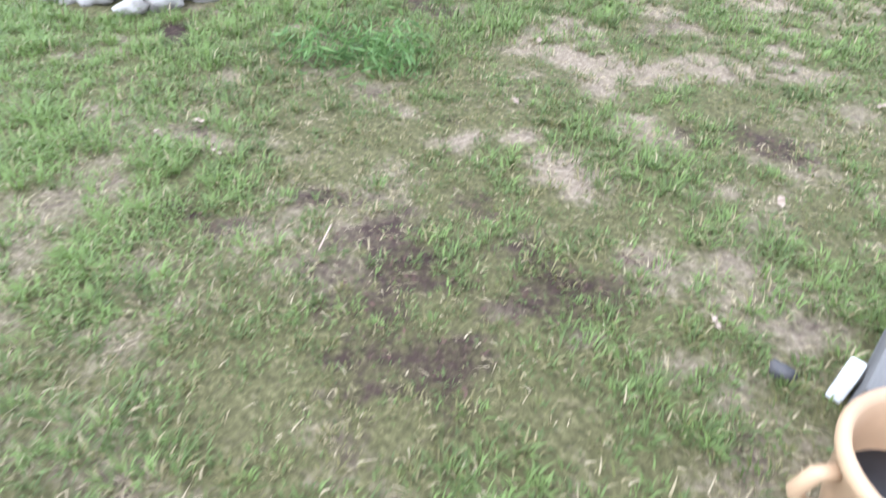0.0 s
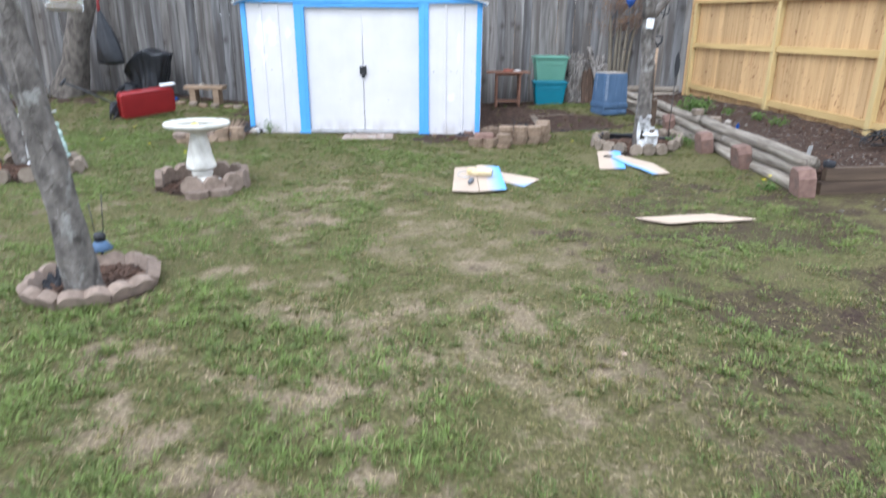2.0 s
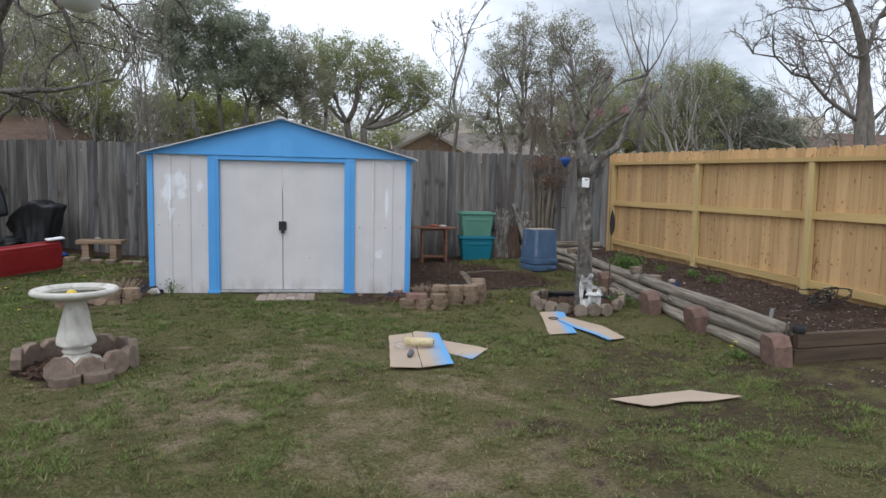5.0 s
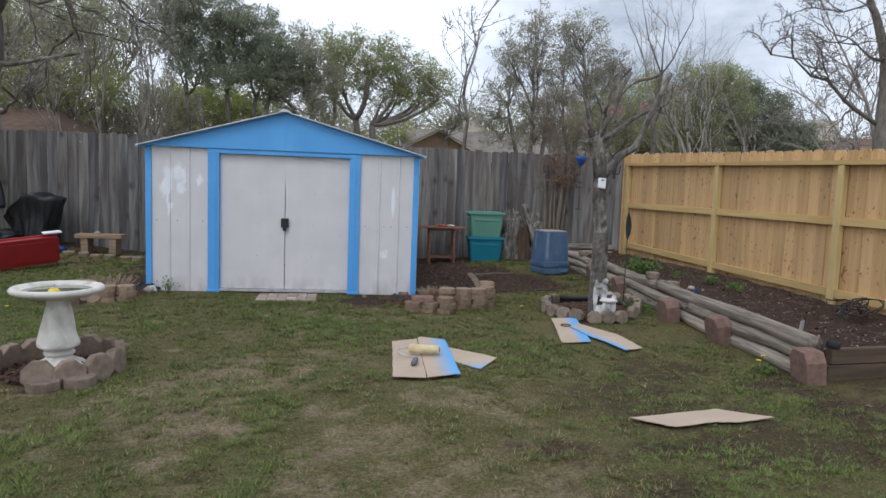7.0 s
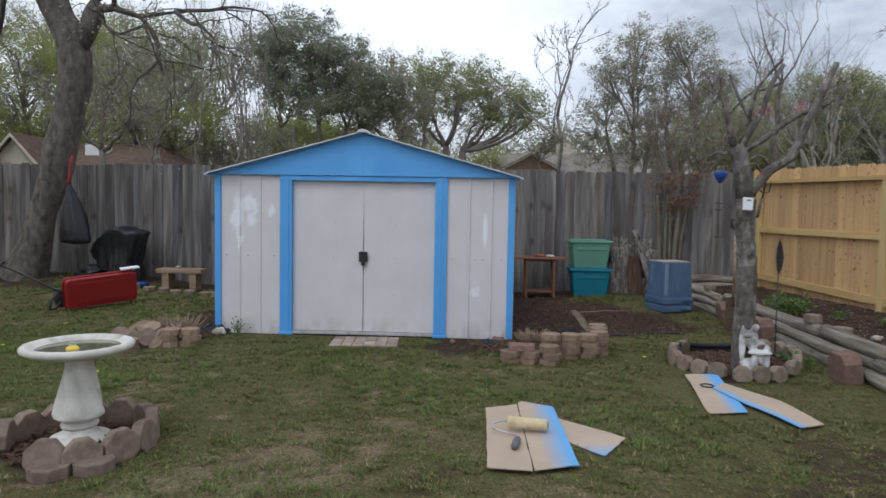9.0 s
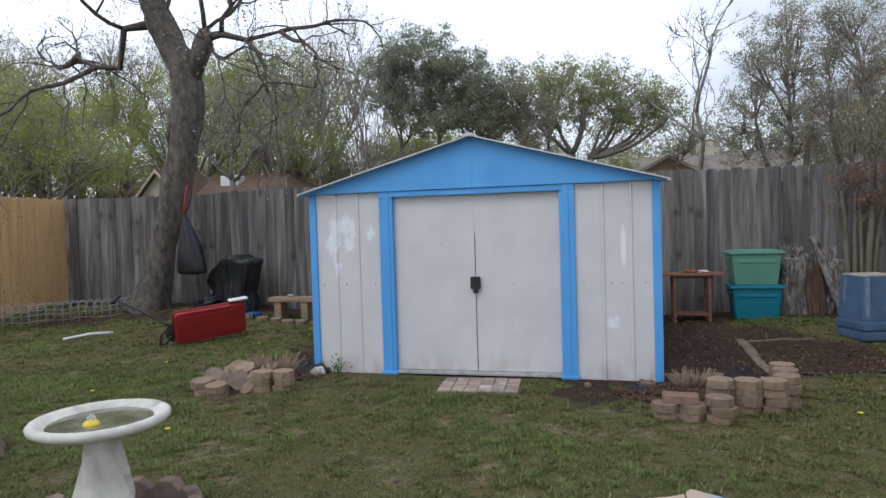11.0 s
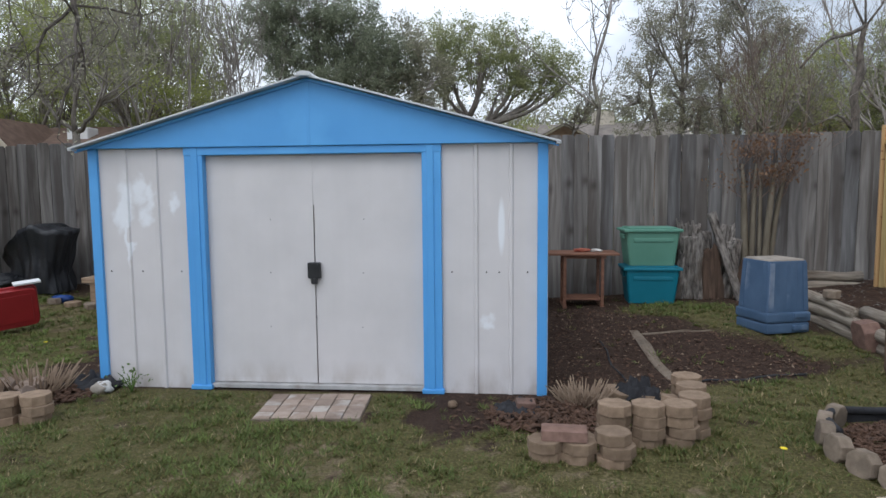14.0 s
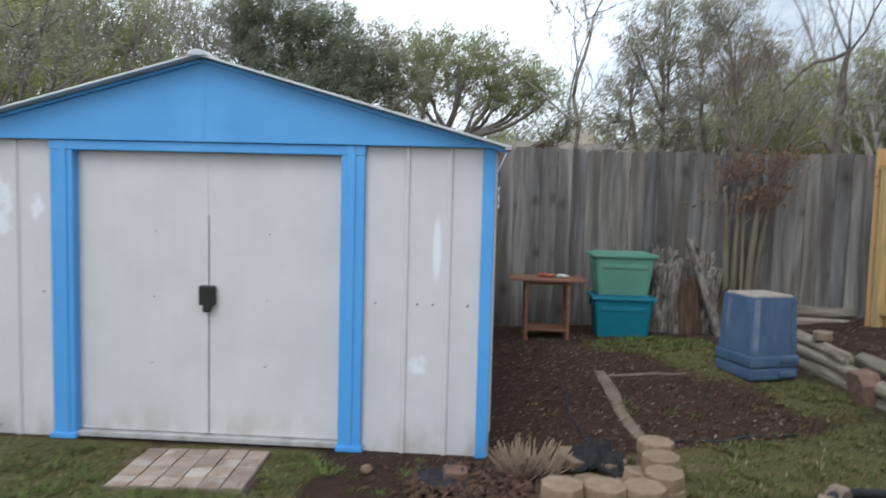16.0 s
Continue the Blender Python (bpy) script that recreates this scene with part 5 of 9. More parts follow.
for x, y, z, rz, ry in ((3.93, -0.12, 0.0, 82, 80), (3.83, -1.6, 0.0, 88, 82), (3.87, -2.42, 0.0, 86, 80), (3.88, -3.5, 0.0, 80, 84), (4.0, 1.0, 0.0, 85, 80)):
    m = Matrix.Translation((x, y, hz(x, y) + 0.115)) @ pose(0, 0, 0, 0, 0, rz) @ pose(0, 0, 0, ry, 0, 0) @ pose(0, 0, -0.075)
    loose("edging_paver", P_RED, m, "red-brown concrete block standing against the logs", "block", "log blocks")
for x, y, z, rz in ((4.03, -0.75, 0.362, 75), (4.1, 1.75, 0.345, 60), (4.14, -1.0, 0.3, 100)):
    loose("paver", P_GREY, pose(x, y, z, 0, 0, rz), "pale grey block lying on a log", "paver", "blocks on the logs")
for i, (z, off) in enumerate(((0.06, 0.0), (0.17, 0.03))):
    bm = bmesh.new()
    box(bm, (0, -0.025, -0.052), (1.9, 0.025, 0.052), 0.006)
    ob = part("bed_plank", bm, M_PLANK_DARK)
    ob.matrix_basis = pose(4.02 + off, -3.46 + off * 0.4, z + 0.06, 0, 0, 9)
    tagged(ob, "dark brown stained plank edging the flower bed", "plank", "bed planks")
bm = bmesh.new()
lathe(bm, [(0.035, 0), (0.042, 0.005), (0.045, 0.045), (0.038, 0.05), (0.034, 0.045), (0.03, 0.012), (0.004, 0.01)], 20)
ob = part("cup", bm, M_FABRIC_BLACK, smooth=True)
ob.matrix_basis = pose(4.08, -3.44, 0.284)
tagged(ob, "small black plastic cup on the plank", "cup")
bm = bmesh.new()
box(bm, (-0.022, -0.003, -0.02), (0.022, 0.003, 0.1), 0.002)
ob = part("plant_marker", bm, M_CONCRETE)
ob.matrix_basis = pose(4.12, -3.05, 0.29, 8, 0, 20)
tagged(ob, "grey plant marker stuck in the bed", "plant marker")
for x, y, z in ((4.06, -1.55, 0.385), (4.35, -0.9, 0.245), (4.3, 0.2, 0.255)):
    bm = bmesh.new()
    blob(bm, (0.035, 0.03, 0.025), x * 3, 0.3, 2)
    ob = part("white_rock", bm, M_STONE, smooth=True)
    ob.matrix_basis = pose(x, y, z)
    tagged(ob, "small white rock in the flower bed", "rock", "bed rocks")


# ---- statues ----
def statue(x, y, z, lumps, material, label, rz=0.0, size=1.0):
    """One plain body of overlapping rounded masses."""
    bm = bmesh.new()
    for i, (cx, cy, cz, sx, sy, sz) in enumerate(lumps):
        blob(bm, (sx, sy, sz), i * 1.7 + x, 0.22, 3, Matrix.Translation((cx, cy, cz)))
    ob = part("garden_statue", bm, material, smooth=True)
    ob.matrix_basis = pose(x, y, z, 0, 0, rz) @ Matrix.Scale(size, 4)
    mod = ob.modifiers.new("merge", "REMESH")
    mod.mode, mod.voxel_size, mod.use_smooth_shade = "VOXEL", 0.007, True
    return tagged(ob, label, "statue")


statue(3.3, -1.27, hz(3.3, -1.27) + 0.01, [(0, 0, 0.03, 0.1, 0.065, 0.034), (-0.02, 0.01, 0.08, 0.06, 0.045, 0.05), (-0.07, 0.01, 0.22, 0.02, 0.03, 0.13), (-0.05, 0.015, 0.27, 0.03, 0.018, 0.06), (-0.005, 0, 0.25, 0.04, 0.034, 0.08),
                                          (0.005, -0.014, 0.338, 0.024, 0.025, 0.028), (-0.035, -0.02, 0.285, 0.04, 0.014, 0.014), (0.03, -0.035, 0.172, 0.085, 0.045, 0.02), (0.035, -0.02, 0.13, 0.03, 0.03, 0.045), (0.085, -0.01, 0.11, 0.027, 0.03, 0.065),
                                          (0.088, -0.018, 0.2, 0.021, 0.021, 0.024), (0.045, -0.01, 0.235, 0.034, 0.016, 0.016), (-0.01, -0.045, 0.1, 0.024, 0.022, 0.065)],
       M_STATUE, "weathered white plaster garden statue at the foot of a tree", 0.0, 1.14)
statue(-3.12, -2.62, 0.16, [(0, 0, 0.03, 0.08, 0.08, 0.035), (0, 0, 0.13, 0.06, 0.055, 0.1), (0, 0, 0.24, 0.045, 0.04, 0.06), (0.01, 0, 0.33, 0.03, 0.03, 0.035), (-0.05, 0.02, 0.24, 0.025, 0.03, 0.07)], M_STATUE,
       "grey-white garden statue beside a leaning tree")
statue(-2.5, -2.93, 0.12, [(0, 0, 0.03, 0.05, 0.05, 0.03), (0, 0, 0.14, 0.04, 0.035, 0.12), (0, 0, 0.28, 0.045, 0.035, 0.06), (0, 0, 0.37, 0.028, 0.028, 0.032), (0.04, 0, 0.25, 0.015, 0.02, 0.07)], M_WHITE,
       "slender white garden statue beside a leaning tree")
statue(-2.55, -2.42, 0.1, [(0, 0, 0.03, 0.06, 0.06, 0.03), (0, 0, 0.12, 0.035, 0.03, 0.1), (-0.01, 0, 0.23, 0.035, 0.03, 0.05), (-0.015, 0, 0.31, 0.026, 0.026, 0.03), (0.035, -0.01, 0.1, 0.02, 0.02, 0.07)], M_STATUE_GREEN,
       "pale green garden statue on the edging blocks")


# ---- things by the shed, under the back fence ----
def build_table():
    x0, x1, y0, y1, h = 1.72, 2.45, 2.66, 3.06, 0.585
    z = hz(2.1, 2.9)
    t = thing("side_table", "small reddish-brown wooden tray table by the fence", "table", (x0 + x1) / 2, (y0 + y1) / 2, z)
    w, d = (x1 - x0) / 2, (y1 - y0) / 2
    plain_part("tabletop", (-w, -d, h - 0.022), (w, d, h), M_TABLE, t, "", 0.004)
    for sx in (-1, 1):
        for sy in (-1, 1):
            plain_part("leg", (sx * (w - 0.17) - 0.016, sy * (d - 0.05) - 0.016, 0.02), (sx * (w - 0.17) + 0.016, sy * (d - 0.05) + 0.016, h - 0.022), M_TABLE, t, "", 0.003)
        plain_part("foot", (sx * (w - 0.17) - 0.02, -d + 0.01, 0), (sx * (w - 0.17) + 0.02, d - 0.01, 0.025), M_TABLE, t, "", 0.004)
    plain_part("shelf", (-w + 0.18, -d + 0.05, 0.085), (w - 0.18, d - 0.05, 0.105), M_TABLE, t, "", 0.003)
    plain_part("apron", (-w + 0.17, -d + 0.06, h - 0.06), (w - 0.13, -d + 0.075, h - 0.023), M_TABLE, t, "", 0.003)
    bm = bmesh.new()
    blob(bm, (0.09, 0.05, 0.02), 2, 0.5, 3)
    ob = part("work_glove", bm, M_GLOVE_RED, smooth=True)
    ob.matrix_basis = pose(2.08, 2.86, z + h + 0.018, 0, 0, 12)
    tagged(ob, "crumpled red and tan work glove on the table", "glove")
    bm = bmesh.new()
    blob(bm, (0.06, 0.04, 0.018), 6, 0.5, 3)
    ob = part("rag", bm, M_GLOVE_WHITE, smooth=True)
    ob.matrix_basis = pose(2.24, 2.86, z + h + 0.016, 0, 0, -10)
    tagged(ob, "crumpled white rag on the table", "rag")


build_table()


def tapered(bm, w0, d0, w1, d1, z0, z1, r=0.03):
    """A rounded tub body, narrower below than above or the other way round."""
    rings = []
    for w, d, z in ((w0, d0, z0), (w1, d1, z1)):
        ring = []
        for cx, cy, a0 in ((1, 1, 0), (-1, 1, 90), (-1, -1, 180), (1, -1, 270)):
            for k in range(4):
                a = math.radians(a0 + k * 30)
                ring.append(bm.verts.new((cx * (w / 2 - r) + r * math.cos(a), cy * (d / 2 - r) + r * math.sin(a), z)))
        rings.append(ring)
    n = len(rings[0])
    for i in range(n):
        j = (i + 1) % n
        bm.faces.new((rings[0][i], rings[0][j], rings[1][j], rings[1][i]))
    bm.faces.new(rings[0][::-1])
    bm.faces.new(rings[1])
    bmesh.ops.recalc_face_normals(bm, faces=bm.faces[:])


def tote(x, y, z, rz, material, label, group="storage totes"):
    t = thing("storage_tote", label, "storage bin", x, y, z, rz, group)
    bm = bmesh.new()
    tapered(bm, 0.47, 0.34, 0.55, 0.4, 0.0, 0.36)
    body = part("body", bm, material, t)
    for sx in (-1, 1):
        bm = bmesh.new()
        box(bm, (sx * 0.27 - 0.02, -0.1, 0.28), (sx * 0.27 + 0.02, 0.1, 0.33), 0.008)
        part("handle", bm, material, body)
    bm = bmesh.new()
    box(bm, (-0.2, -0.2, 0.25), (0.2, -0.17, 0.29), 0.008)
    part("front_band", bm, material, body)
    bm = bmesh.new()
    box(bm, (-0.3, -0.22, 0.352), (0.3, 0.22, 0.385), 0.012)
    lid = part("lid", bm, material, t)
    bm = bmesh.new()
    box(bm, (-0.25, -0.17, 0.3845), (0.25, 0.17, 0.4), 0.008)
    part("lid_panel", bm, material, lid)


zt = hz(2.8, 2.9)
tote(2.81, 2.92, zt + 0.005, -2, M_TOTE_TEAL, "teal plastic storage tote on bare earth by the fence")
tote(2.80, 2.93, zt + 0.408, 1, M_TOTE_GREEN, "sage-green plastic storage tote stacked on a teal one")


def build_blue_bin():
    x, y = 3.55, 1.62
    t = thing("upturned_bin", "faded blue plastic storage bin standing upside down on its lid", "storage bin", x, y, hz(x, y), 17)
    t.matrix_basis = t.matrix_basis @ Matrix.Diagonal((0.84, 0.84, 0.95, 1.0))
    bm = bmesh.new()
    tapered(bm, 0.475, 0.445, 0.435, 0.405, 0.19, 0.64, 0.035)
    body = part("body", bm, M_TOTE_BLUE, t)
    bm = bmesh.new()
    tapered(bm, 0.415, 0.385, 0.4, 0.37, 0.6405, 0.652, 0.03)
    part("dusty_bottom", bm, M_TOTE_DIRT, body, "dusty tan bottom of the upturned bin")
    for k in (-0.12, 0.0, 0.12):
        bm = bmesh.new()
        box(bm, (k - 0.022, -0.006, 0), (k + 0.022, 0.006, 0.4), 0.004, Matrix.Translation((0, -0.217, 0.22)) @ Matrix.Rotation(-0.043, 4, "X"))
        part("rib", bm, M_TOTE_BLUE, body)
    # stiffening pillars at the corners of the long and short sides
    for sx, sy, dx, dy in ((-1, -1, 0.035, 0.0), (1, -1, -0.035, 0.0), (-1, -1, 0.0, 0.05), (-1, 1, 0.0, -0.05)):
        bm = bmesh.new()
        foot, head = Vector((sx * 0.2355 + dx, sy * 0.2205 + dy, 0.2)), Vector((sx * 0.2165 + dx, sy * 0.2015 + dy, 0.625))
        wx, wy = (0.026, 0.008) if dx else (0.008, 0.03)
        for p, q in ((foot, head),):
            low = [bm.verts.new(p + Vector((a * wx, b * wy, 0))) for a, b in ((-1, -1), (1, -1), (1, 1), (-1, 1))]
            top = [bm.verts.new(q + Vector((a * wx * 0.9, b * wy * 0.9, 0))) for a, b in ((-1, -1), (1, -1), (1, 1), (-1, 1))]
            bm.faces.new(low[::-1]), bm.faces.new(top)
            for k in range(4):
                bm.faces.new((low[k], low[(k + 1) % 4], top[(k + 1) % 4], top[k]))
        part("corner_rib", bm, M_TOTE_BLUE, body)
    bm = bmesh.new()
    box(bm, (-0.252, -0.24, 0.1), (0.252, 0.24, 0.19), 0.02)
    part("rim", bm, M_TOTE_BLUE, t)
    bm = bmesh.new()
    box(bm, (-0.245, -0.232, 0.0), (0.245, 0.232, 0.096), 0.02)
    lid = part("lid", bm, M_TOTE_BLUE, t)
    for z in (0.03, 0.14):
        bm = bmesh.new()
        box(bm, (0.04, -0.262, z), (0.2, -0.228, z + 0.045), 0.01)
        part("latch", bm, M_TOTE_BLUE, lid if z < 0.1 else t)
    bm = bmesh.new()
    blob(bm, (0.018, 0.004, 0.055), 5, 0.5, 2, Matrix.Translation((-0.213, -0.06, 0.42)) @ Matrix.Rotation(0.075, 4, "Y") @ Matrix.Rotation(math.pi / 2, 4, "Z"))
    part("paint_splash", bm, M_WHITE, body, "white paint splash")


build_blue_bin()


def bark_slab(w, d, h, seed, material, label, m):
    """One upright piece of firewood: a ridged, uneven billet."""
    g = random.Random(seed)
    bm = bmesh.new()
    rim = [(w * math.cos(a) * g.uniform(0.82, 1.1), d * math.sin(a) * g.uniform(0.8, 1.15)) for a in np.linspace(0, 6.283, 27)[:-1]]
    prism(bm, rim, 0, h, 0.005)
    bmesh.ops.subdivide_edges(bm, edges=[e for e in bm.edges if abs(e.verts[0].co.z - e.verts[1].co.z) > 0.2], cuts=8)
    for v in bm.verts:
        k = noise.noise(Vector((v.co.x * 30 + seed, v.co.y * 30, v.co.z * 4)))
        q = noise.noise(Vector((v.co.x * 9, v.co.y * 9 + seed, v.co.z * 5)))
        f = abs(noise.noise(Vector((math.atan2(v.co.y, v.co.x) * 3.1, seed * 1.7, v.co.z * 2.2))))
        r = 0.88 + 0.34 * k + 0.22 * q + 0.5 * f
        v.co.x, v.co.y = v.co.x * r, v.co.y * r
        if v.co.z > h - 0.02:
            v.co.z += 0.11 * k + 0.06 * q
    ob = part("firewood", bm, material)
    ob.matrix_basis = m
    return tagged(ob, label, "firewood", "wood pile")


def build_woodpile():
    grey = "rough grey bark-covered log standing against the fence"
    brown = "split brown log standing in the wood pile"
    for i, (x, y, w, d, h, lean, turn, m) in enumerate((
            (3.1, 3.13, 0.085, 0.06, 0.72, 3, 10, M_FIREWOOD), (3.28, 3.16, 0.09, 0.06, 0.78, 1, 70, M_FIREWOOD), (3.4, 3.15, 0.08, 0.06, 0.76, -3, 25, M_FIREWOOD), (3.52, 3.16, 0.085, 0.06, 0.7, 4, 40, M_FIREWOOD),
            (3.64, 3.16, 0.08, 0.06, 0.74, 7, 15, M_FIREWOOD), (3.22, 2.98, 0.075, 0.06, 0.64, -2, 0, M_FIREWOOD), (3.34, 2.95, 0.07, 0.06, 0.7, 2, 50, M_FIREWOOD), (3.47, 2.93, 0.115, 0.06, 0.52, 2, 5, M_FIREWOOD_BROWN),
            (3.64, 2.98, 0.075, 0.05, 0.62, 16, 30, M_FIREWOOD), (3.76, 3.06, 0.075, 0.055, 0.6, 14, 60, M_FIREWOOD), (3.72, 2.9, 0.06, 0.045, 0.46, 20, 20, M_FIREWOOD_BROWN), (3.12, 2.94, 0.05, 0.04, 0.5, -8, 20, M_FIREWOOD))):
        bark_slab(w, d, h, 40 + i, m, grey if m is M_FIREWOOD else brown, pose(x, y, hz(x, y) + 0.002, -4, -lean if i % 2 else lean, turn))
    bm = bmesh.new()
    box(bm, (-0.045, -0.02, 0), (0.045, 0.02, 0.98), 0.006)
    ob = part("board_offcut", bm, M_FIREWOOD)
    ob.matrix_basis = pose(3.74, 2.86, hz(3.74, 2.86), -7, -17, 8)
    tagged(ob, "weathered board leaning on the wood pile", "board")


build_woodpile()
def build_spade():
    """A digging spade stood on its blade behind the pruned tree."""
    t = thing("spade", "old spade with a dark rusty blade and tan wooden shaft", "spade", 3.8, 0.3, hz(3.8, 0.3) - 0.01, 12, "", "", -4, 2)
    bm = bmesh.new()
    prism(bm, [(-0.088, 0.36), (-0.092, 0.06), (-0.07, 0.0), (0.0, -0.02), (0.07, 0.0), (0.092, 0.06), (0.088, 0.36), (0.03, 0.37), (-0.03, 0.37)], -0.004, 0.004, 0.002, Matrix(((1, 0, 0, 0), (0, 0, 1, 0), (0, 1, 0, 0), (0, 0, 0, 1))))
    for v in bm.verts:
        v.co.y += 0.9 * v.co.x * v.co.x
    part("blade", bm, M_PLANK_DARK, t, "dark rusty steel blade")
    rod("socket", [([(0, 0.0, 0.28), (0, 0.004, 0.5)], [0.02, 0.022])], M_PLANK_DARK, t)
    rod("shaft", [([(0, 0.004, 0.48), (0, 0.0, 1.02)], 0.018)], M_BENCH, t, "tan wooden shaft")
    rod("grip", [([(0, 0, 1.0), (0, 0, 1.06), (-0.05, 0, 1.1), (-0.055, 0, 1.17), (0.055, 0, 1.17), (0.05, 0, 1.1), (0, 0, 1.06)], 0.014)], M_BLACK, t, "black plastic D-shaped grip")


build_spade()
# concrete strips sunk in the earth
for x, y, l, w, rz in ((2.385, 1.0, 1.26, 0.075, 90), (2.72, 1.55, 0.62, 0.04, 4)):
    bm = bmesh.new()
    box(bm, (-l / 2, -w / 2, -0.03), (l / 2, w / 2, 0.004), 0.003)
    bmesh.ops.subdivide_edges(bm, edges=bm.edges[:], cuts=5)
    for v in bm.verts:
        v.co.y += 0.03 * noise.noise(Vector((v.co.x * 6, x, y)))
        wx = x + v.co.x * math.cos(math.radians(rz)) - v.co.y * math.sin(math.radians(rz))
        wy = y + v.co.x * math.sin(math.radians(rz)) + v.co.y * math.cos(math.radians(rz))
        v.co.z += 0.003 + hz(wx, wy) - hz(x, y) + 0.004 * noise.noise(Vector((v.co.x * 9, v.co.y * 9, y)))
    ob = part("concrete_strip", bm, M_SANDY)
    ob.matrix_basis = pose(x, y, hz(x, y), 0, 0, rz)
    tagged(ob, "narrow grey concrete strip sunk in bare earth", "concrete", "concrete strips")
rod("edging_strip", [([(2.5 + 0.12 * k, 0.3 + 0.27 * 0.12 * k + 0.015 * math.sin(k * 1.7), hz(2.5 + 0.12 * k, 0.3 + 0.0324 * k) + 0.004) for k in range(8)], 0.009)], M_FABRIC_BLACK)
tagged(bpy.data.objects["edging_strip"], "black plastic lawn edging between grass and bare earth", "edging", "edging strips")
ob = rod("edging_strip", [([(2.05 + 0.015 * math.sin(k), 1.35 - 0.13 * k, hz(2.05, 1.35 - 0.13 * k) + 0.003) for k in range(9)], 0.008)], M_FABRIC_BLACK)
tagged(ob, "black plastic edging lying on bare earth", "edging", "edging strips")


# ---- things by the left back corner ----
def build_cart():
    a, b = Vector((-3.69, 0.96)), Vector((-3.13, 1.56))
    mid = (a + b) / 2
    ang = math.degrees(math.atan2(b.y - a.y, b.x - a.x))
    c = thing("garden_cart", "red plastic garden cart tipped on its side, black handle", "cart", mid.x, mid.y, hz(mid.x, mid.y) - 0.005, ang, "", "", 0, 0)
    ln, hh, dp = 0.8, 0.36, 0.1
    tilt = pose(0, 0, 0.04, 10, -5.0, 0)
    bm = bmesh.new()
    # tray: its floor faces the lawn, the open side looks to the fence
    q = 0.045
    arc = [(sx * (ln / 2 - q) + q * math.cos(math.radians(a0 + 18 * k)), (hh - q if sz > 0 else q) + q * math.sin(math.radians(a0 + 18 * k))) for sx, sz, a0 in ((-1, -1, 180), (1, -1, 270), (1, 1, 0), (-1, 1, 90)) for k in range(6)]
    prism(bm, arc, 0.0, dp, 0.0,
          tilt @ Matrix(((1, 0, 0, 0), (0, 0, 1, 0), (0, 1, 0, 0), (0, 0, 0, 1))))
    back = [f for f in bm.faces if len(f.verts) > 8 and f.calc_center_median().y > dp / 2]
    bmesh.ops.delete(bm, geom=back, context="FACES_ONLY")
    for v in bm.verts:
        if v.co.y < dp / 2:
            v.co.x *= 0.985
            v.co.z = 0.02 + (v.co.z - 0.02) * 0.985 + 0.003
    tray = part("tray", bm, M_RED, c, "red plastic tray")
    mod = tray.modifiers.new("thickness", "SOLIDIFY")
    mod.thickness = 0.006
    mod = tray.modifiers.new("edge", "BEVEL")
    mod.width, mod.segments = 0.018, 3
    loop = arc + arc[:1]
    rod("rim", [([tuple(tilt @ Vector((x, dp, z))) for x, z in loop], 0.016)], M_RED, tray)
    bm = bmesh.new()
    box(bm, (-ln / 2 + 0.05, -0.005, 0.05), (ln / 2 - 0.05, 0.003, hh - 0.05), 0.004, tilt)
    part("floor_panel", bm, M_RED, tray)
    rod("handle", [([(-0.4, 0.08, 0.2), (-0.5, 0.1, 0.25), (-0.72, 0.32, 0.4), (-0.95, 0.6, 0.53)], 0.014), ([(-0.9, 0.67, 0.56), (-1.0, 0.53, 0.5)], 0.022)], M_BLACK, c, "black steel pull handle")
    rod("axle_frame", [([(-0.45, 0.08, 0.22), (-0.56, 0.02, 0.14), (-0.58, 0.0, 0.03), (-0.5, 0.1, 0.02), (-0.44, 0.1, 0.1)], 0.014)], M_BLACK, c, "black steel front frame")
    bm = bmesh.new()
    lathe(bm, [(0.03, -0.03), (0.11, -0.03), (0.13, -0.015), (0.13, 0.015), (0.11, 0.03), (0.03, 0.03)], 24)
    w = part("wheel", bm, M_BLACK, c, "black plastic wheel", True)
    w.matrix_basis = pose(-0.35, 0.33, 0.12, 75, 0, 20)
    for x, z in ((0.33, 0.39),):
        bm = bmesh.new()
        box(bm, (x - 0.1, 0.03, z), (x + 0.12, 0.12, z + 0.022), 0.008, tilt)
        ob = part("white_lid", bm, M_WHITE, c, "white plastic lid lying on the cart")


build_cart()


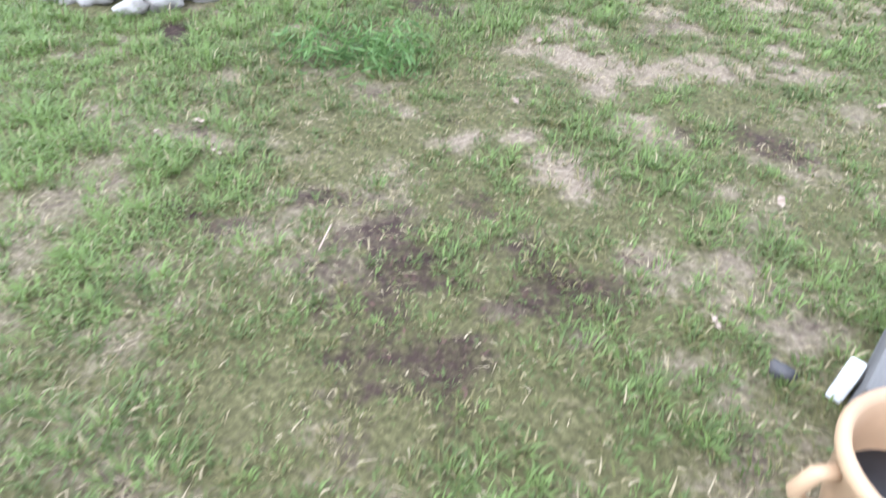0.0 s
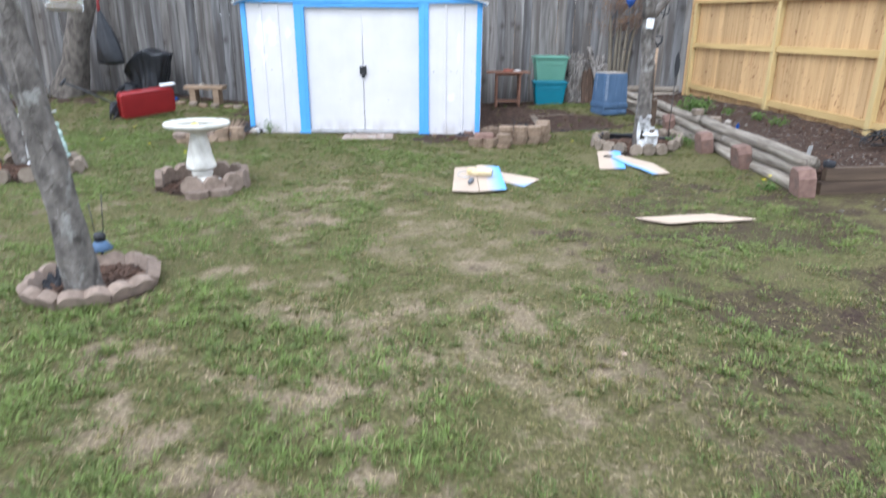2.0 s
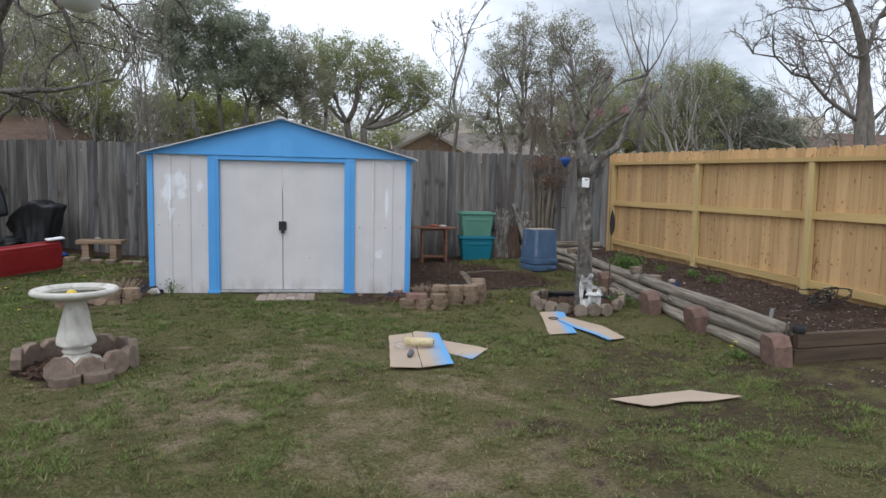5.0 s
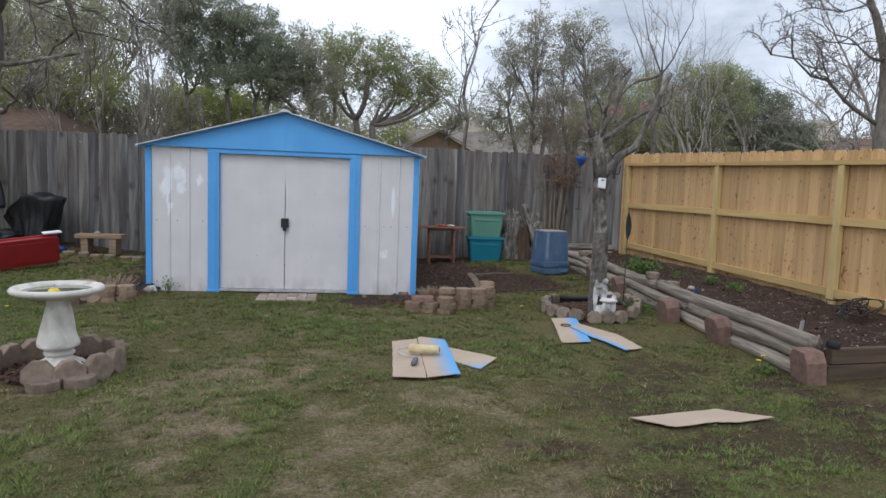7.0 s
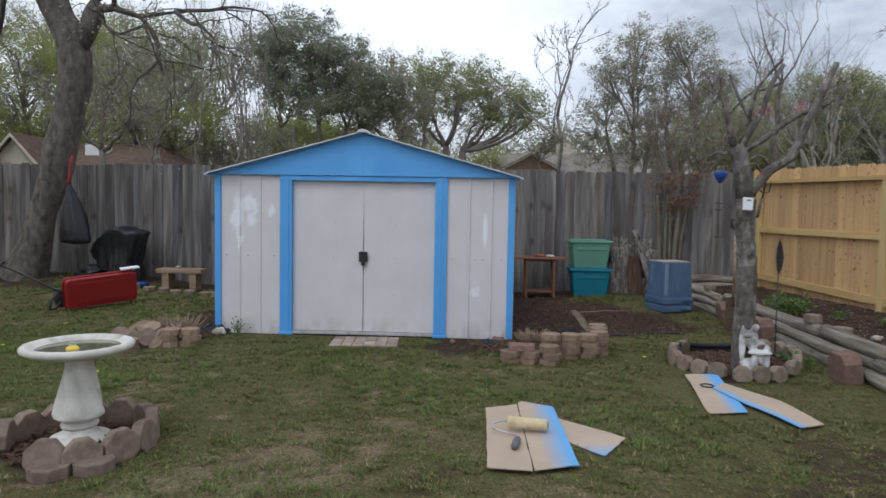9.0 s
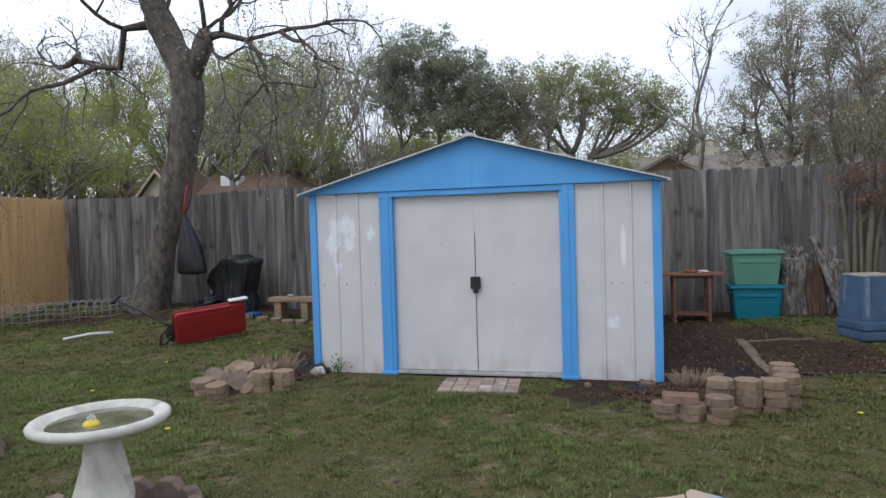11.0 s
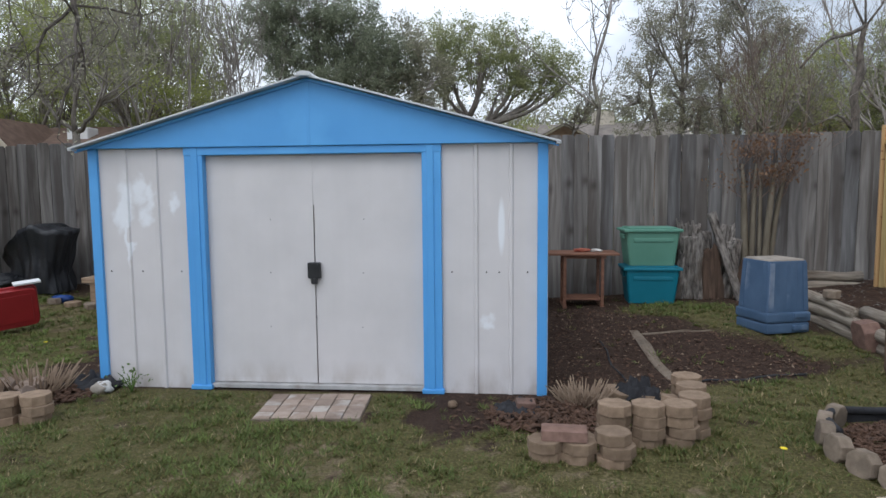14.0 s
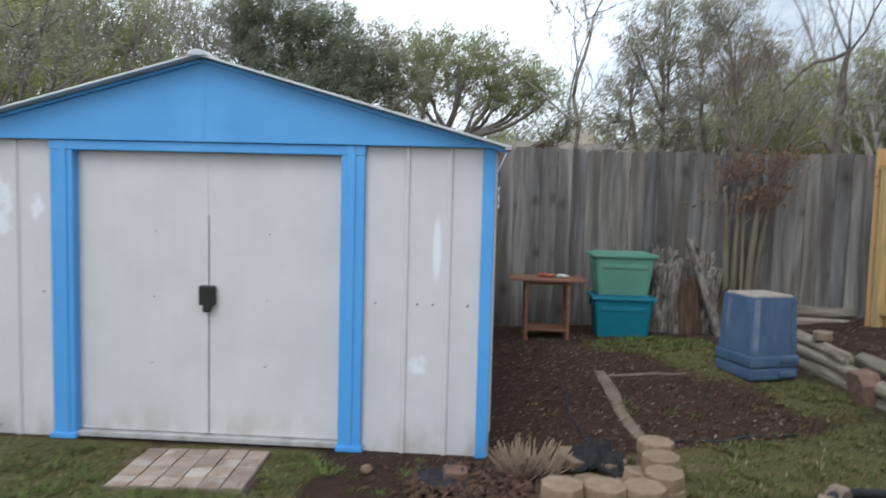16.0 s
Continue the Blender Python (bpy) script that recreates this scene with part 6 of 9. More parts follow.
def build_tarp():
    """A grill under a black plastic sheet: flat over the lid, sloping down at one end, hanging in folds."""
    x, y = -4.08, 2.86
    t = thing("covered_grill", "barbecue grill under a crumpled black plastic cover", "covered grill", x, y, hz(x, y))

    def top(u):
        k = min(1.0, max(0.0, (u + 0.44) / 0.36))
        return 0.36 + 0.4 * k - 0.16 * max(0.0, u) + 0.07 * noise.noise(Vector((u * 7, 1.3, 4.0)))

    n, rise, cap = 96, 14, 8
    verts = []
    for j in range(rise):
        q = j / (rise - 1)
        for i in range(n):
            a = 2 * math.pi * i / n
            sq = 1 / max(abs(math.cos(a)), abs(math.sin(a))) ** 0.5
            fold = 0.2 * noise.noise(Vector((math.cos(a) * 3.0, math.sin(a) * 3.0, q * 1.6))) + 0.08 * noise.noise(Vector((math.cos(a) * 9, math.sin(a) * 9, q * 3.0)))
            pull = 1 - 0.3 * (1 - q) * (0.35 + 0.65 * max(0.0, math.cos(a))) - 0.12 * math.sin(math.pi * q) + fold * (1.4 - 0.7 * q)
            px, py = 0.39 * sq * pull * math.cos(a), 0.26 * sq * pull * math.sin(a)
            verts.append((px, py, max(0.0, q * top(px) + 0.03 * fold * 10 * q * (1 - q))))
    for j in range(1, cap + 1):
        f = 1 - j / (cap + 0.3)
        for i in range(n):
            px, py, _ = verts[(rise - 1) * n + i]
            px, py = px * f, py * f
            verts.append((px, py, top(px) + 0.02 * (1 - f) + 0.03 * noise.noise(Vector((px * 7, py * 7, 2.0)))))
    rows = rise + cap
    faces = [(j * n + i, j * n + (i + 1) % n, (j + 1) * n + (i + 1) % n, (j + 1) * n + i) for j in range(rows - 1) for i in range(n)]
    faces.append(tuple((rows - 1) * n + i for i in range(n)))
    raw("cover", verts, faces, M_BAG, t, "", True)
    bm = bmesh.new()
    blob(bm, (0.22, 0.15, 0.13), 8, 0.7, 4, Matrix.Translation((-0.3, -0.2, 0.11)))
    part("cover_fold", bm, M_BAG, t, "bunched lower end of the black cover", True)


build_tarp()


def build_bag():
    x, y = -4.58, 2.42
    t = thing("hanging_bag", "black plastic bin bag hanging from a trunk by a red strap", "bin bag", x, y, 0)
    n = 28
    prof = [(0.018, 1.60), (0.03, 1.54), (0.055, 1.42), (0.095, 1.25), (0.135, 1.08), (0.16, 0.92), (0.168, 0.8), (0.155, 0.745), (0.06, 0.725)]
    verts = []
    for r, z in prof:
        for i in range(n):
            a = 2 * math.pi * i / n
            k = 1 + 0.28 * noise.noise(Vector((math.cos(a) * 2.4, math.sin(a) * 2.4, z * 2.0))) + 0.1 * math.sin(a * 7 + z * 3)
            verts.append((r * 1.25 * k * math.cos(a) + 0.13 * (1.6 - z), r * 0.8 * k * math.sin(a), z))
    faces = [(j * n + i, (j + 1) * n + i, (j + 1) * n + (i + 1) % n, j * n + (i + 1) % n) for j in range(len(prof) - 1) for i in range(n)]
    faces.append(tuple((len(prof) - 1) * n + i for i in range(n)))
    raw("bag", verts, faces, M_BAG, t, "", True)
    rod("strap", [([(0.0, 0.0, 1.55), (0.0, 0.02, 1.7), (-0.01, 0.06, 1.85), (-0.02, 0.12, 1.98)], [0.03, 0.022, 0.02, 0.02])], M_RED_STRAP, t, "red strap")


build_bag()


def build_bench():
    x, y = -3.08, 2.66
    z = hz(x, y)
    b = thing("low_bench", "low weathered plank bench on block legs by the fence", "bench", x, y, z)
    plain_part("seat", (-0.33, -0.12, 0.25), (0.33, 0.12, 0.31), M_BENCH, b)
    for s in (-0.2, 0.2):
        plain_part("leg", (s - 0.05, -0.1, 0), (s + 0.05, 0.1, 0.25), M_BENCH, b)
    bm = bmesh.new()
    blob(bm, (0.05, 0.03, 0.025), 4, 0.4, 2)
    ob = part("white_rock", bm, M_STONE, smooth=True)
    ob.matrix_basis = pose(x - 0.05, y, z + 0.325)
    tagged(ob, "small white rock on the low bench", "rock")
    for i in range(7):
        px, py = x - 0.55 + i * 0.2 + rng.uniform(-0.03, 0.03), y - 0.28 + rng.uniform(-0.06, 0.06)
        loose("paver", P_TAN if i % 2 else P_GREY, pose(px, py, hz(px, py) - 0.01, rng.uniform(-8, 8), 0, rng.uniform(0, 90)), "grey-brown block lying before the bench", "paver", "blocks by the bench")
    bm = bmesh.new()
    blob(bm, (0.12, 0.09, 0.055), 5, 0.4, 3)
    ob = part("blue_scrap", bm, M_BLUE_GLOSS, smooth=True)
    ob.matrix_basis = pose(-3.62, 2.5, hz(-3.62, 2.5) + 0.03)
    tagged(ob, "crumpled blue plastic scrap on the ground", "plastic scrap")


build_bench()


def build_wire():
    """A rolled-out length of border fencing lying in loops by the fence."""
    a, b = Vector((-6.75, 1.35)), Vector((-5.75, 2.35))
    d = (b - a).normalized()
    ang = math.degrees(math.atan2(d.y, d.x))
    w = thing("wire_edging", "tangled grey wire border fencing by the fence foot", "wire fencing", a.x, a.y, hz(-6.2, 1.9), ang)
    runs = []
    ln = 1.55
    for k in range(17):
        x = ln * k / 16
        runs.append(([(x, 0.0, 0.0), (x, 0.03, 0.2), (x + 0.03, 0.06, 0.29), (x + 0.08, 0.06, 0.3), (x + 0.11, 0.04, 0.2), (x + 0.1, 0, 0.0)], 0.006))
    for z, y in ((0.06, 0.01), (0.14, 0.02), (0.2, 0.03), (0.27, 0.06)):
        runs.append(([(ln * i / 12 - 0.05, y + 0.02 * math.sin(i), z + 0.012 * math.sin(i * 1.7)) for i in range(14)], 0.0055))
    for k in range(10):
        x = ln * k / 10 + 0.05
        runs.append(([(x, 0.25, 0.02), (x, 0.2, 0.16), (x + 0.05, 0.17, 0.24), (x + 0.1, 0.2, 0.15), (x + 0.1, 0.26, 0.02)], 0.005))
    rod("wire_mesh", runs, M_WIRE, w, "", 5)


build_wire()
rod("white_stick", [([(-5.35, 1.05, hz(-5.3, 1.1) + 0.03), (-5.15, 1.25, hz(-5.1, 1.3) + 0.045), (-4.95, 1.42, hz(-5, 1.4) + 0.03)], 0.016)], M_WHITE)
tagged(bpy.data.objects["white_stick"], "white plastic pipe offcut on the lawn", "pipe")


# ---- hanging things on the pruned tree ----
bm = bmesh.new()
box(bm, (-0.038, -0.012, -0.05), (0.038, 0.012, 0.05), 0.006)
ob = part("tree_sign", bm, M_WHITE)
ob.matrix_basis = pose(3.215, -1.26, 1.36, -6, 4, 8)
tagged(ob, "small white plastic box hung on the pruned tree", "tag")
rod("tag_mark", [([(-0.014, -0.0135, 0.028), (0.014, -0.0135, 0.028)], 0.006)], M_BLACK, ob, "", 4)
bm = bmesh.new()
lathe(bm, [(0.004, -0.085), (0.012, -0.08), (0.04, -0.045), (0.056, -0.01), (0.058, 0.02), (0.05, 0.03), (0.046, 0.02), (0.044, -0.005), (0.004, -0.03)], 24)
ob = part("hanging_pot", bm, M_BLUE_GLOSS, smooth=True)
ob.matrix_basis = pose(2.98, -1.3, 1.585) @ Matrix.Scale(0.86, 4)
tagged(ob, "glossy cobalt blue pot hanging from a branch", "hanging pot")
rod("hanger", [([(-0.05, 0, 0.028), (-0.04, 0, 0.09), (0, 0, 0.115), (0.04, 0, 0.09), (0.05, 0, 0.028)], 0.004)], M_BLACK, ob, "black wire hanger", 5)
rod("wind_chime", [([(2.98, -1.3, 1.5), (2.98, -1.3, 1.1)], 0.003)] + [([(2.95, -1.3, z), (3.01, -1.3, z)], 0.004) for z in (1.36, 1.31, 1.1)], M_BLACK, None, "", 5)
tagged(bpy.data.objects["wind_chime"], "thin black wind chime under the blue pot", "wind chime")


def build_fork():
    t = thing("garden_fork", "small black hand fork hanging on a branch", "hand fork", 3.385, -1.13, 1.43, 0, "", "", 0, 12)
    rod("shaft", [([(0, 0, -0.18), (0, 0, -0.02)], 0.012)], M_GREYWOOD, t, "grey wooden handle")
    rod("tines", [([(0, 0, -0.02), (0, 0, 0.02), (dx, 0, 0.04), (dx, 0.01, 0.12)], 0.007) for dx in (-0.04, 0, 0.04)], M_BLACK, t, "black steel tines")


build_fork()


def build_stake(x, y):
    """A metal garden stake with a leaf-shaped plate."""
    t = thing("garden_stake", "thin rusty garden stake with a black leaf-shaped plate", "garden stake", x, y, hz(x, y))
    rod("rod", [([(0, 0, -0.02), (0, 0, 0.75)], 0.005)], M_SCREW, t, "", 6)
    bm = bmesh.new()
    prism(bm, [(0, 0.7), (0.03, 0.78), (0.04, 0.86), (0.025, 0.95), (0.0, 1.02), (-0.02, 0.95), (-0.025, 0.85), (-0.015, 0.76)], -0.004, 0.004, 0.002, Matrix(((1, 0, 0, 0), (0, 0, 1, 0), (0, 1, 0, 0), (0, 0, 0, 1))))
    part("leaf_plate", bm, M_BLACK, t, "black leaf-shaped plate")


build_stake(3.72, -0.75)


# ---- by the near tree: jug feeder, bulb feeder, path light ----
def build_jug(x, y, z):
    t = thing("jug_feeder", "clear plastic jug bird feeder half full of seed", "bird feeder", x, y, z)
    bm = bmesh.new()
    tapered(bm, 0.118, 0.118, 0.128, 0.128, 0.0, 0.1, 0.03)
    rings = [[v.co.copy() for v in bm.verts][16:]]
    bm.free()
    bm = bmesh.new()
    outline = [(c.x, c.y) for c in rings[0]]
    last = None
    for k, h in ((0.9, 0.0), (0.98, 0.012), (1.0, 0.1), (0.92, 0.118), (0.45, 0.16), (0.28, 0.175), (0.26, 0.205)):
        ring = [bm.verts.new((a * k, b * k, h)) for a, b in outline]
        if last:
            for i in range(len(ring)):
                bm.faces.new((last[i], last[(i + 1) % len(ring)], ring[(i + 1) % len(ring)], ring[i]))
        else:
            bm.faces.new(ring[::-1])
        last = ring
    bm.faces.new(last)
    part("jug", bm, M_CLEAR, t, "", True)
    bm = bmesh.new()
    tapered(bm, 0.112, 0.112, 0.114, 0.114, 0.01, 0.03, 0.028)
    part("seed_dust", bm, M_STRAW, t, "pale husks at the bottom")
    bm = bmesh.new()
    tapered(bm, 0.085, 0.085, 0.1, 0.1, 0.04, 0.1, 0.028)
    part("seed", bm, M_TAN_POT, t, "tan bird seed")
    rod("string", [([(0, 0, 0.2), (0.005, 0, 0.262)], 0.003)], M_WHITE, t, "", 5)


build_jug(-0.545, -5.4, 1.325)


def build_globe(x, y, z):
    t = thing("globe_feeder", "round clear glass globe hanging from a twig", "hanging globe", x, y, z)
    bm = bmesh.new()
    lathe(bm, [(0.005, -0.1), (0.05, -0.092), (0.085, -0.06), (0.098, -0.01), (0.09, 0.04), (0.06, 0.085), (0.03, 0.105), (0.026, 0.135), (0.005, 0.14)], 28)
    part("globe", bm, M_CLEAR, t, "", True)
    bm = bmesh.new()
    lathe(bm, [(0.004, -0.088), (0.06, -0.08), (0.086, -0.045), (0.09, -0.02), (0.004, -0.018)], 24)
    part("filling", bm, M_WHITE, t, "white filling", True)
    rod("cord", [([(0, 0, 0.14), (0, 0, 0.42)], 0.003)], M_WHITE, t, "", 5)


build_globe(-0.28, -4.52, 2.1)


def build_path_light(x, y):
    t = thing("solar_path_light", "small black solar path light with a blue glass shade", "garden light", x, y, hz(x, y))
    rod("spike", [([(0, 0, 0), (0, 0, 0.1)], 0.008)], M_BLACK, t, "", 6)
    bm = bmesh.new()
    lathe(bm, [(0.055, 0.1), (0.06, 0.105), (0.03, 0.15), (0.01, 0.155)], 20)
    part("shade", bm, M_TOTE_BLUE, t, "dull blue shade", True)
    bm = bmesh.new()
    lathe(bm, [(0.03, 0.15), (0.032, 0.185), (0.015, 0.2), (0.004, 0.2)], 16)
    part("cap", bm, M_BLACK, t, "black cap", True)
    rod("antenna", [([(0.02, 0, 0.15), (0.05, 0, 0.42)], 0.003), ([(-0.02, 0, 0.15), (-0.03, 0, 0.36)], 0.003)], M_SCREW, t, "", 5)


build_path_light(-0.78, -5.05)
crumple("black_scrap", -0.82, -5.38, (0.16, 0.14), 2.2, "black plastic scrap inside the tree ring", "plastic scrap", lift=0.1)


# ---- fire pit by the start of the walk ----
def build_fire_table(x, y):
    t = thing("fire_pit_table", "round dark metal fire pit with a white patterned tile top", "fire pit", x, y, hz(x, y))
    bm = bmesh.new()
    lathe(bm, [(0.3, 0.255), (0.325, 0.257), (0.337, 0.263), (0.339, 0.272), (0.337, 0.282), (0.325, 0.284), (0.3, 0.28)], 56)
    part("rim", bm, M_BLACK, t, "dark steel rim", True)
    bm = bmesh.new()
    lathe(bm, [(0.28, 0.27), (0.324, 0.275), (0.324, 0.289), (0.318, 0.291), (0.004, 0.293)], 48)
    top = part("tile_top", bm, M_BATH, t, "white tile top with red and grey marks", True)
    g = random.Random(8)
    for i in range(34):
        a, q = g.uniform(0, 6.283), 0.3 * g.random() ** 0.5
        bm = bmesh.new()
        blob(bm, (g.uniform(0.01, 0.024), g.uniform(0.006, 0.014), 0.0025), i, 0.5, 2, pose(q * math.cos(a), q * math.sin(a), 0.2925, 0, 0, g.uniform(0, 180)))
        part("tile_mark", bm, g.choice((M_GLOVE_RED, M_CONCRETE, M_STATUE_GREEN, M_CONCRETE)), top)
    bm = bmesh.new()
    lathe(bm, [(0.004, 0.19), (0.16, 0.195), (0.25, 0.225), (0.29, 0.262), (0.27, 0.262), (0.2, 0.235), (0.004, 0.21)], 32)
    part("bowl", bm, M_BLACK, t, "shallow black steel fire bowl", True)
    for i in range(4):
        bm = bmesh.new()
        box(bm, (-0.012, -0.04, 0.0), (0.012, 0.04, 0.258), 0.004)
        for v in bm.verts:
            f = v.co.z / 0.258
            v.co.y *= 0.75 + 0.35 * f
            v.co.x += 0.02 * (f - 0.5) ** 2 * 4
        a = 15 + 90 * i
        leg = part("leg", bm, M_BLACK, t)
        leg.matrix_basis = pose(0.27 * math.cos(math.radians(a)), 0.27 * math.sin(math.radians(a)), 0, 0, 0, a)


FIRE = (-1.53, -8.08)
build_fire_table(*FIRE)
g = random.Random(31)
STONES = [(2 * math.pi * k / 13 + 0.1, 0.385 + (0.04 if k % 2 else -0.02), 0.085) for k in range(13)] + [(2 * math.pi * k / 7, 0.21, 0.082) for k in range(7)]
for k, (a, r, s) in enumerate(STONES):
    a, r, s = a + g.uniform(-0.08, 0.08), r + g.uniform(-0.03, 0.03), s * g.uniform(0.75, 1.25)
    x, y = FIRE[0] + r * math.cos(a), FIRE[1] + r * math.sin(a)
    bm = bmesh.new()
    blob(bm, (s * g.uniform(1.0, 1.4), s * g.uniform(0.75, 0.95), s * g.uniform(0.62, 0.8)), k * 2.3, 0.5, 3)
    ob = part("limestone", bm, M_STONE, smooth=True)
    ob.matrix_basis = pose(x, y, hz(x, y) + s * 0.45, g.uniform(-18, 18), g.uniform(-18, 18), math.degrees(a) + 90 + g.uniform(-30, 30))
    tagged(ob, "rounded pale limestone rock round the fire pit", "rock", "fire pit stones")
for k in range(8):
    a = g.uniform(0, 6.28)
    p = Vector((FIRE[0] + 0.14 * math.cos(a), FIRE[1] + 0.14 * math.sin(a), 0.125 + 0.007 * k))
    d = Vector((math.cos(a + 1.2), math.sin(a + 1.2), g.uniform(-0.06, 0.06))) * 0.2
    ob = rod("stick", [([p - d, p, p + d], g.uniform(0.006, 0.012))], M_TWIG, None, "", 6)
    tagged(ob, "dry stick lying on rocks under the fire pit", "stick", "sticks under the fire pit")

bm = bmesh.new()
blob(bm, (0.055, 0.05, 0.045), 12, 0.6, 3)
ob = part("white_rock", bm, M_STATUE, smooth=True)
ob.matrix_basis = pose(-1.41, -0.13, hz(-1.41, -0.13) + 0.03, 0, 0, 20)
tagged(ob, "knobbly white rock at the corner of the shed", "rock")

# ---- stepping slabs and the pot by the start ----
for x, y, w, d, rz in ((1.72, -7.68, 0.19, 0.34, -3), (1.935, -7.7, 0.21, 0.34, -2), (2.17, -7.72, 0.22, 0.34, -4)):
    bm = bmesh.new()
    box(bm, (-w / 2, -d / 2, -0.03), (w / 2, d / 2, 0.022), 0.008)
    ob = part("paving_slab", bm, M_SLAB)
    ob.matrix_basis = pose(x, y, hz(x, y), 0, 0, rz)
    tagged(ob, "grey concrete paving slab set in the lawn", "slab", "paving slabs")


# ---- litter on the bare earth: uncounted chips, dead leaves and twigs ----
def litter(name, x0, x1, y0, y1, n, seed, material, label, size=(0.004, 0.014)):
    r = np.random.default_rng(seed)
    x, y = r.uniform(x0, x1, n * 3), r.uniform(y0, y1, n * 3)
    soil = fields(x, y)[1]
    ok = (soil > (0.6 if y0 > -5 else 0.3)) & ~((np.abs(x) < 1.52) & (y > -0.03) & (y < 2.4))
    x, y = x[ok][:n], y[ok][:n]
    m = len(x)
    z = height(x, y) + r.uniform(0.003, 0.014, m)
    a = r.uniform(0, 6.283, m)
    l, w = r.uniform(*size, m), r.uniform(*size, m) * 0.5
    tilt = r.normal(0, 0.5, (m, 2))
    u = np.stack([np.cos(a), np.sin(a), tilt[:, 0] * 0.5], -1) * l[:, None]
    v = np.stack([-np.sin(a), np.cos(a), tilt[:, 1] * 0.5], -1) * w[:, None]
    c = np.stack([x, y, z], -1)
    co = np.stack([c - u, c + v, c + u, c - v], 1).reshape(-1, 3)
    faces = np.arange(4 * m).reshape(-1, 4)
    return tagged(raw(name, co.tolist(), faces.tolist(), material), label, "litter", kind="stuff")


litter("leaf_litter", -0.2, 1.5, -8.95, -7.4, 700, 7, M_MULCH, "dead brown leaf bits on bare patches of lawn", (0.003, 0.01))
litter("leaf_litter", 1.5, 3.9, -0.3, 3.3, 900, 1, M_STRAW, "pale chips and dead leaves on bare earth", (0.004, 0.016))
litter("leaf_litter", 1.5, 3.9, -0.3, 3.3, 2600, 2, M_MULCH, "dark chips on bare earth")
litter("leaf_litter", 0.9, 3.9, -0.8, 3.3, 2200, 6, M_MULCH, "dark clods on bare earth", (0.008, 0.028))
litter("leaf_litter", 3.9, 5.9, -4.4, 3.3, 2600, 3, M_CONCRETE, "pale grit on the flower bed", (0.005, 0.016))
litter("leaf_litter", 3.9, 5.9, -3.4, 3.3, 2200, 4, M_MULCH, "dark clods on the flower bed", (0.01, 0.03))
litter("leaf_litter", -7.3, -1.5, -0.4, 3.3, 1800, 5, M_STRAW, "pale chips and dead leaves by the fence")



def build_big_pot(x, y):
    z = hz(x, y)
    t = thing("clay_planter", "tan clay planter with a loop handle, dark and empty inside", "planter", x, y, z)
    bm = bmesh.new()
    lathe(bm, [(0.085, 0.0), (0.1, 0.01), (0.122, 0.1), (0.135, 0.19), (0.146, 0.2), (0.15, 0.215), (0.146, 0.228), (0.134, 0.23), (0.126, 0.215), (0.115, 0.12), (0.09, 0.04), (0.004, 0.035)], 48)
    part("body", bm, M_TAN_POT, t, "", True)
    # black disc put in the hollow to make the planter's inside dark
    bm = bmesh.new()
    lathe(bm, [(0.1, 0.06), (0.112, 0.1), (0.004, 0.102)], 32)
    part("soil", bm, M_BLACK, t, "black disc inside the planter", True)
    rod("handle", [([(-0.115, -0.07, 0.175), (-0.138, -0.09, 0.165), (-0.148, -0.1, 0.12), (-0.13, -0.085, 0.07), (-0.1, -0.06, 0.06)], 0.014)], M_TAN_POT, t, "pale loop handle", 10)


build_big_pot(1.765, -8.62)
bm = bmesh.new()
box(bm, (-0.05, -0.2, 0), (0.05, 0.2, 0.13), 0.006)
ob = part("grey_timber", bm, M_GREYWOOD)
ob.matrix_basis = pose(1.69, -8.25, hz(1.69, -8.25), 0, 0, 0)
tagged(ob, "short grey weathered timber lying by a planter", "timber")
bm = bmesh.new()
box(bm, (-0.016, -0.036, 0), (0.016, 0.036, 0.07), 0.006)
ob = part("white_block", bm, M_BATH)
ob.matrix_basis = pose(1.618, -8.35, hz(1.6, -8.33), 0, 0, -4)
tagged(ob, "small white block beside the timber", "block")
bm = bmesh.new()
blob(bm, (0.03, 0.024, 0.018), 5, 0.3, 2)
ob = part("dark_stone", bm, M_SCREW, smooth=True)
ob.matrix_basis = pose(1.515, -8.39, hz(1.5, -8.4) + 0.012)
tagged(ob, "small dark grey stone in the lawn", "stone")
bm = bmesh.new()
box(bm, (-0.0045, -0.045, 0), (0.0045, 0.05, 0.005), 0.0012)
for v in bm.verts:
    v.co.x *= 1 - 0.55 * abs(v.co.y) / 0.05
ob = part("wood_splinter", bm, M_STRAW)
ob.matrix_basis = pose(0.5, -8.77, hz(0.5, -8.77) + 0.018, 4, 0, 30)
tagged(ob, "pale wood splinter lying on the grass", "splinter")
g = random.Random(90)
for k in range(14):
    x, y = g.uniform(-0.8, 2.0), g.uniform(-9.0, -5.5)
    bm = bmesh.new()
    bmesh.ops.create_grid(bm, x_segments=3, y_segments=2, size=0.5)
    for v in bm.verts:
        v.co = Vector((v.co.x * 0.035 * (1 - abs(v.co.y)), v.co.y * 0.02, 0.006 * math.sin(v.co.x * 5) + 0.004))
    ob = part("dead_leaf", bm, M_STRAW)
    ob.matrix_basis = pose(x, y, hz(x, y) + 0.02, g.uniform(-20, 20), g.uniform(-20, 20), g.uniform(0, 360))
    tagged(ob, "curled pale dead leaf on the grass", "leaf", "dead leaves")


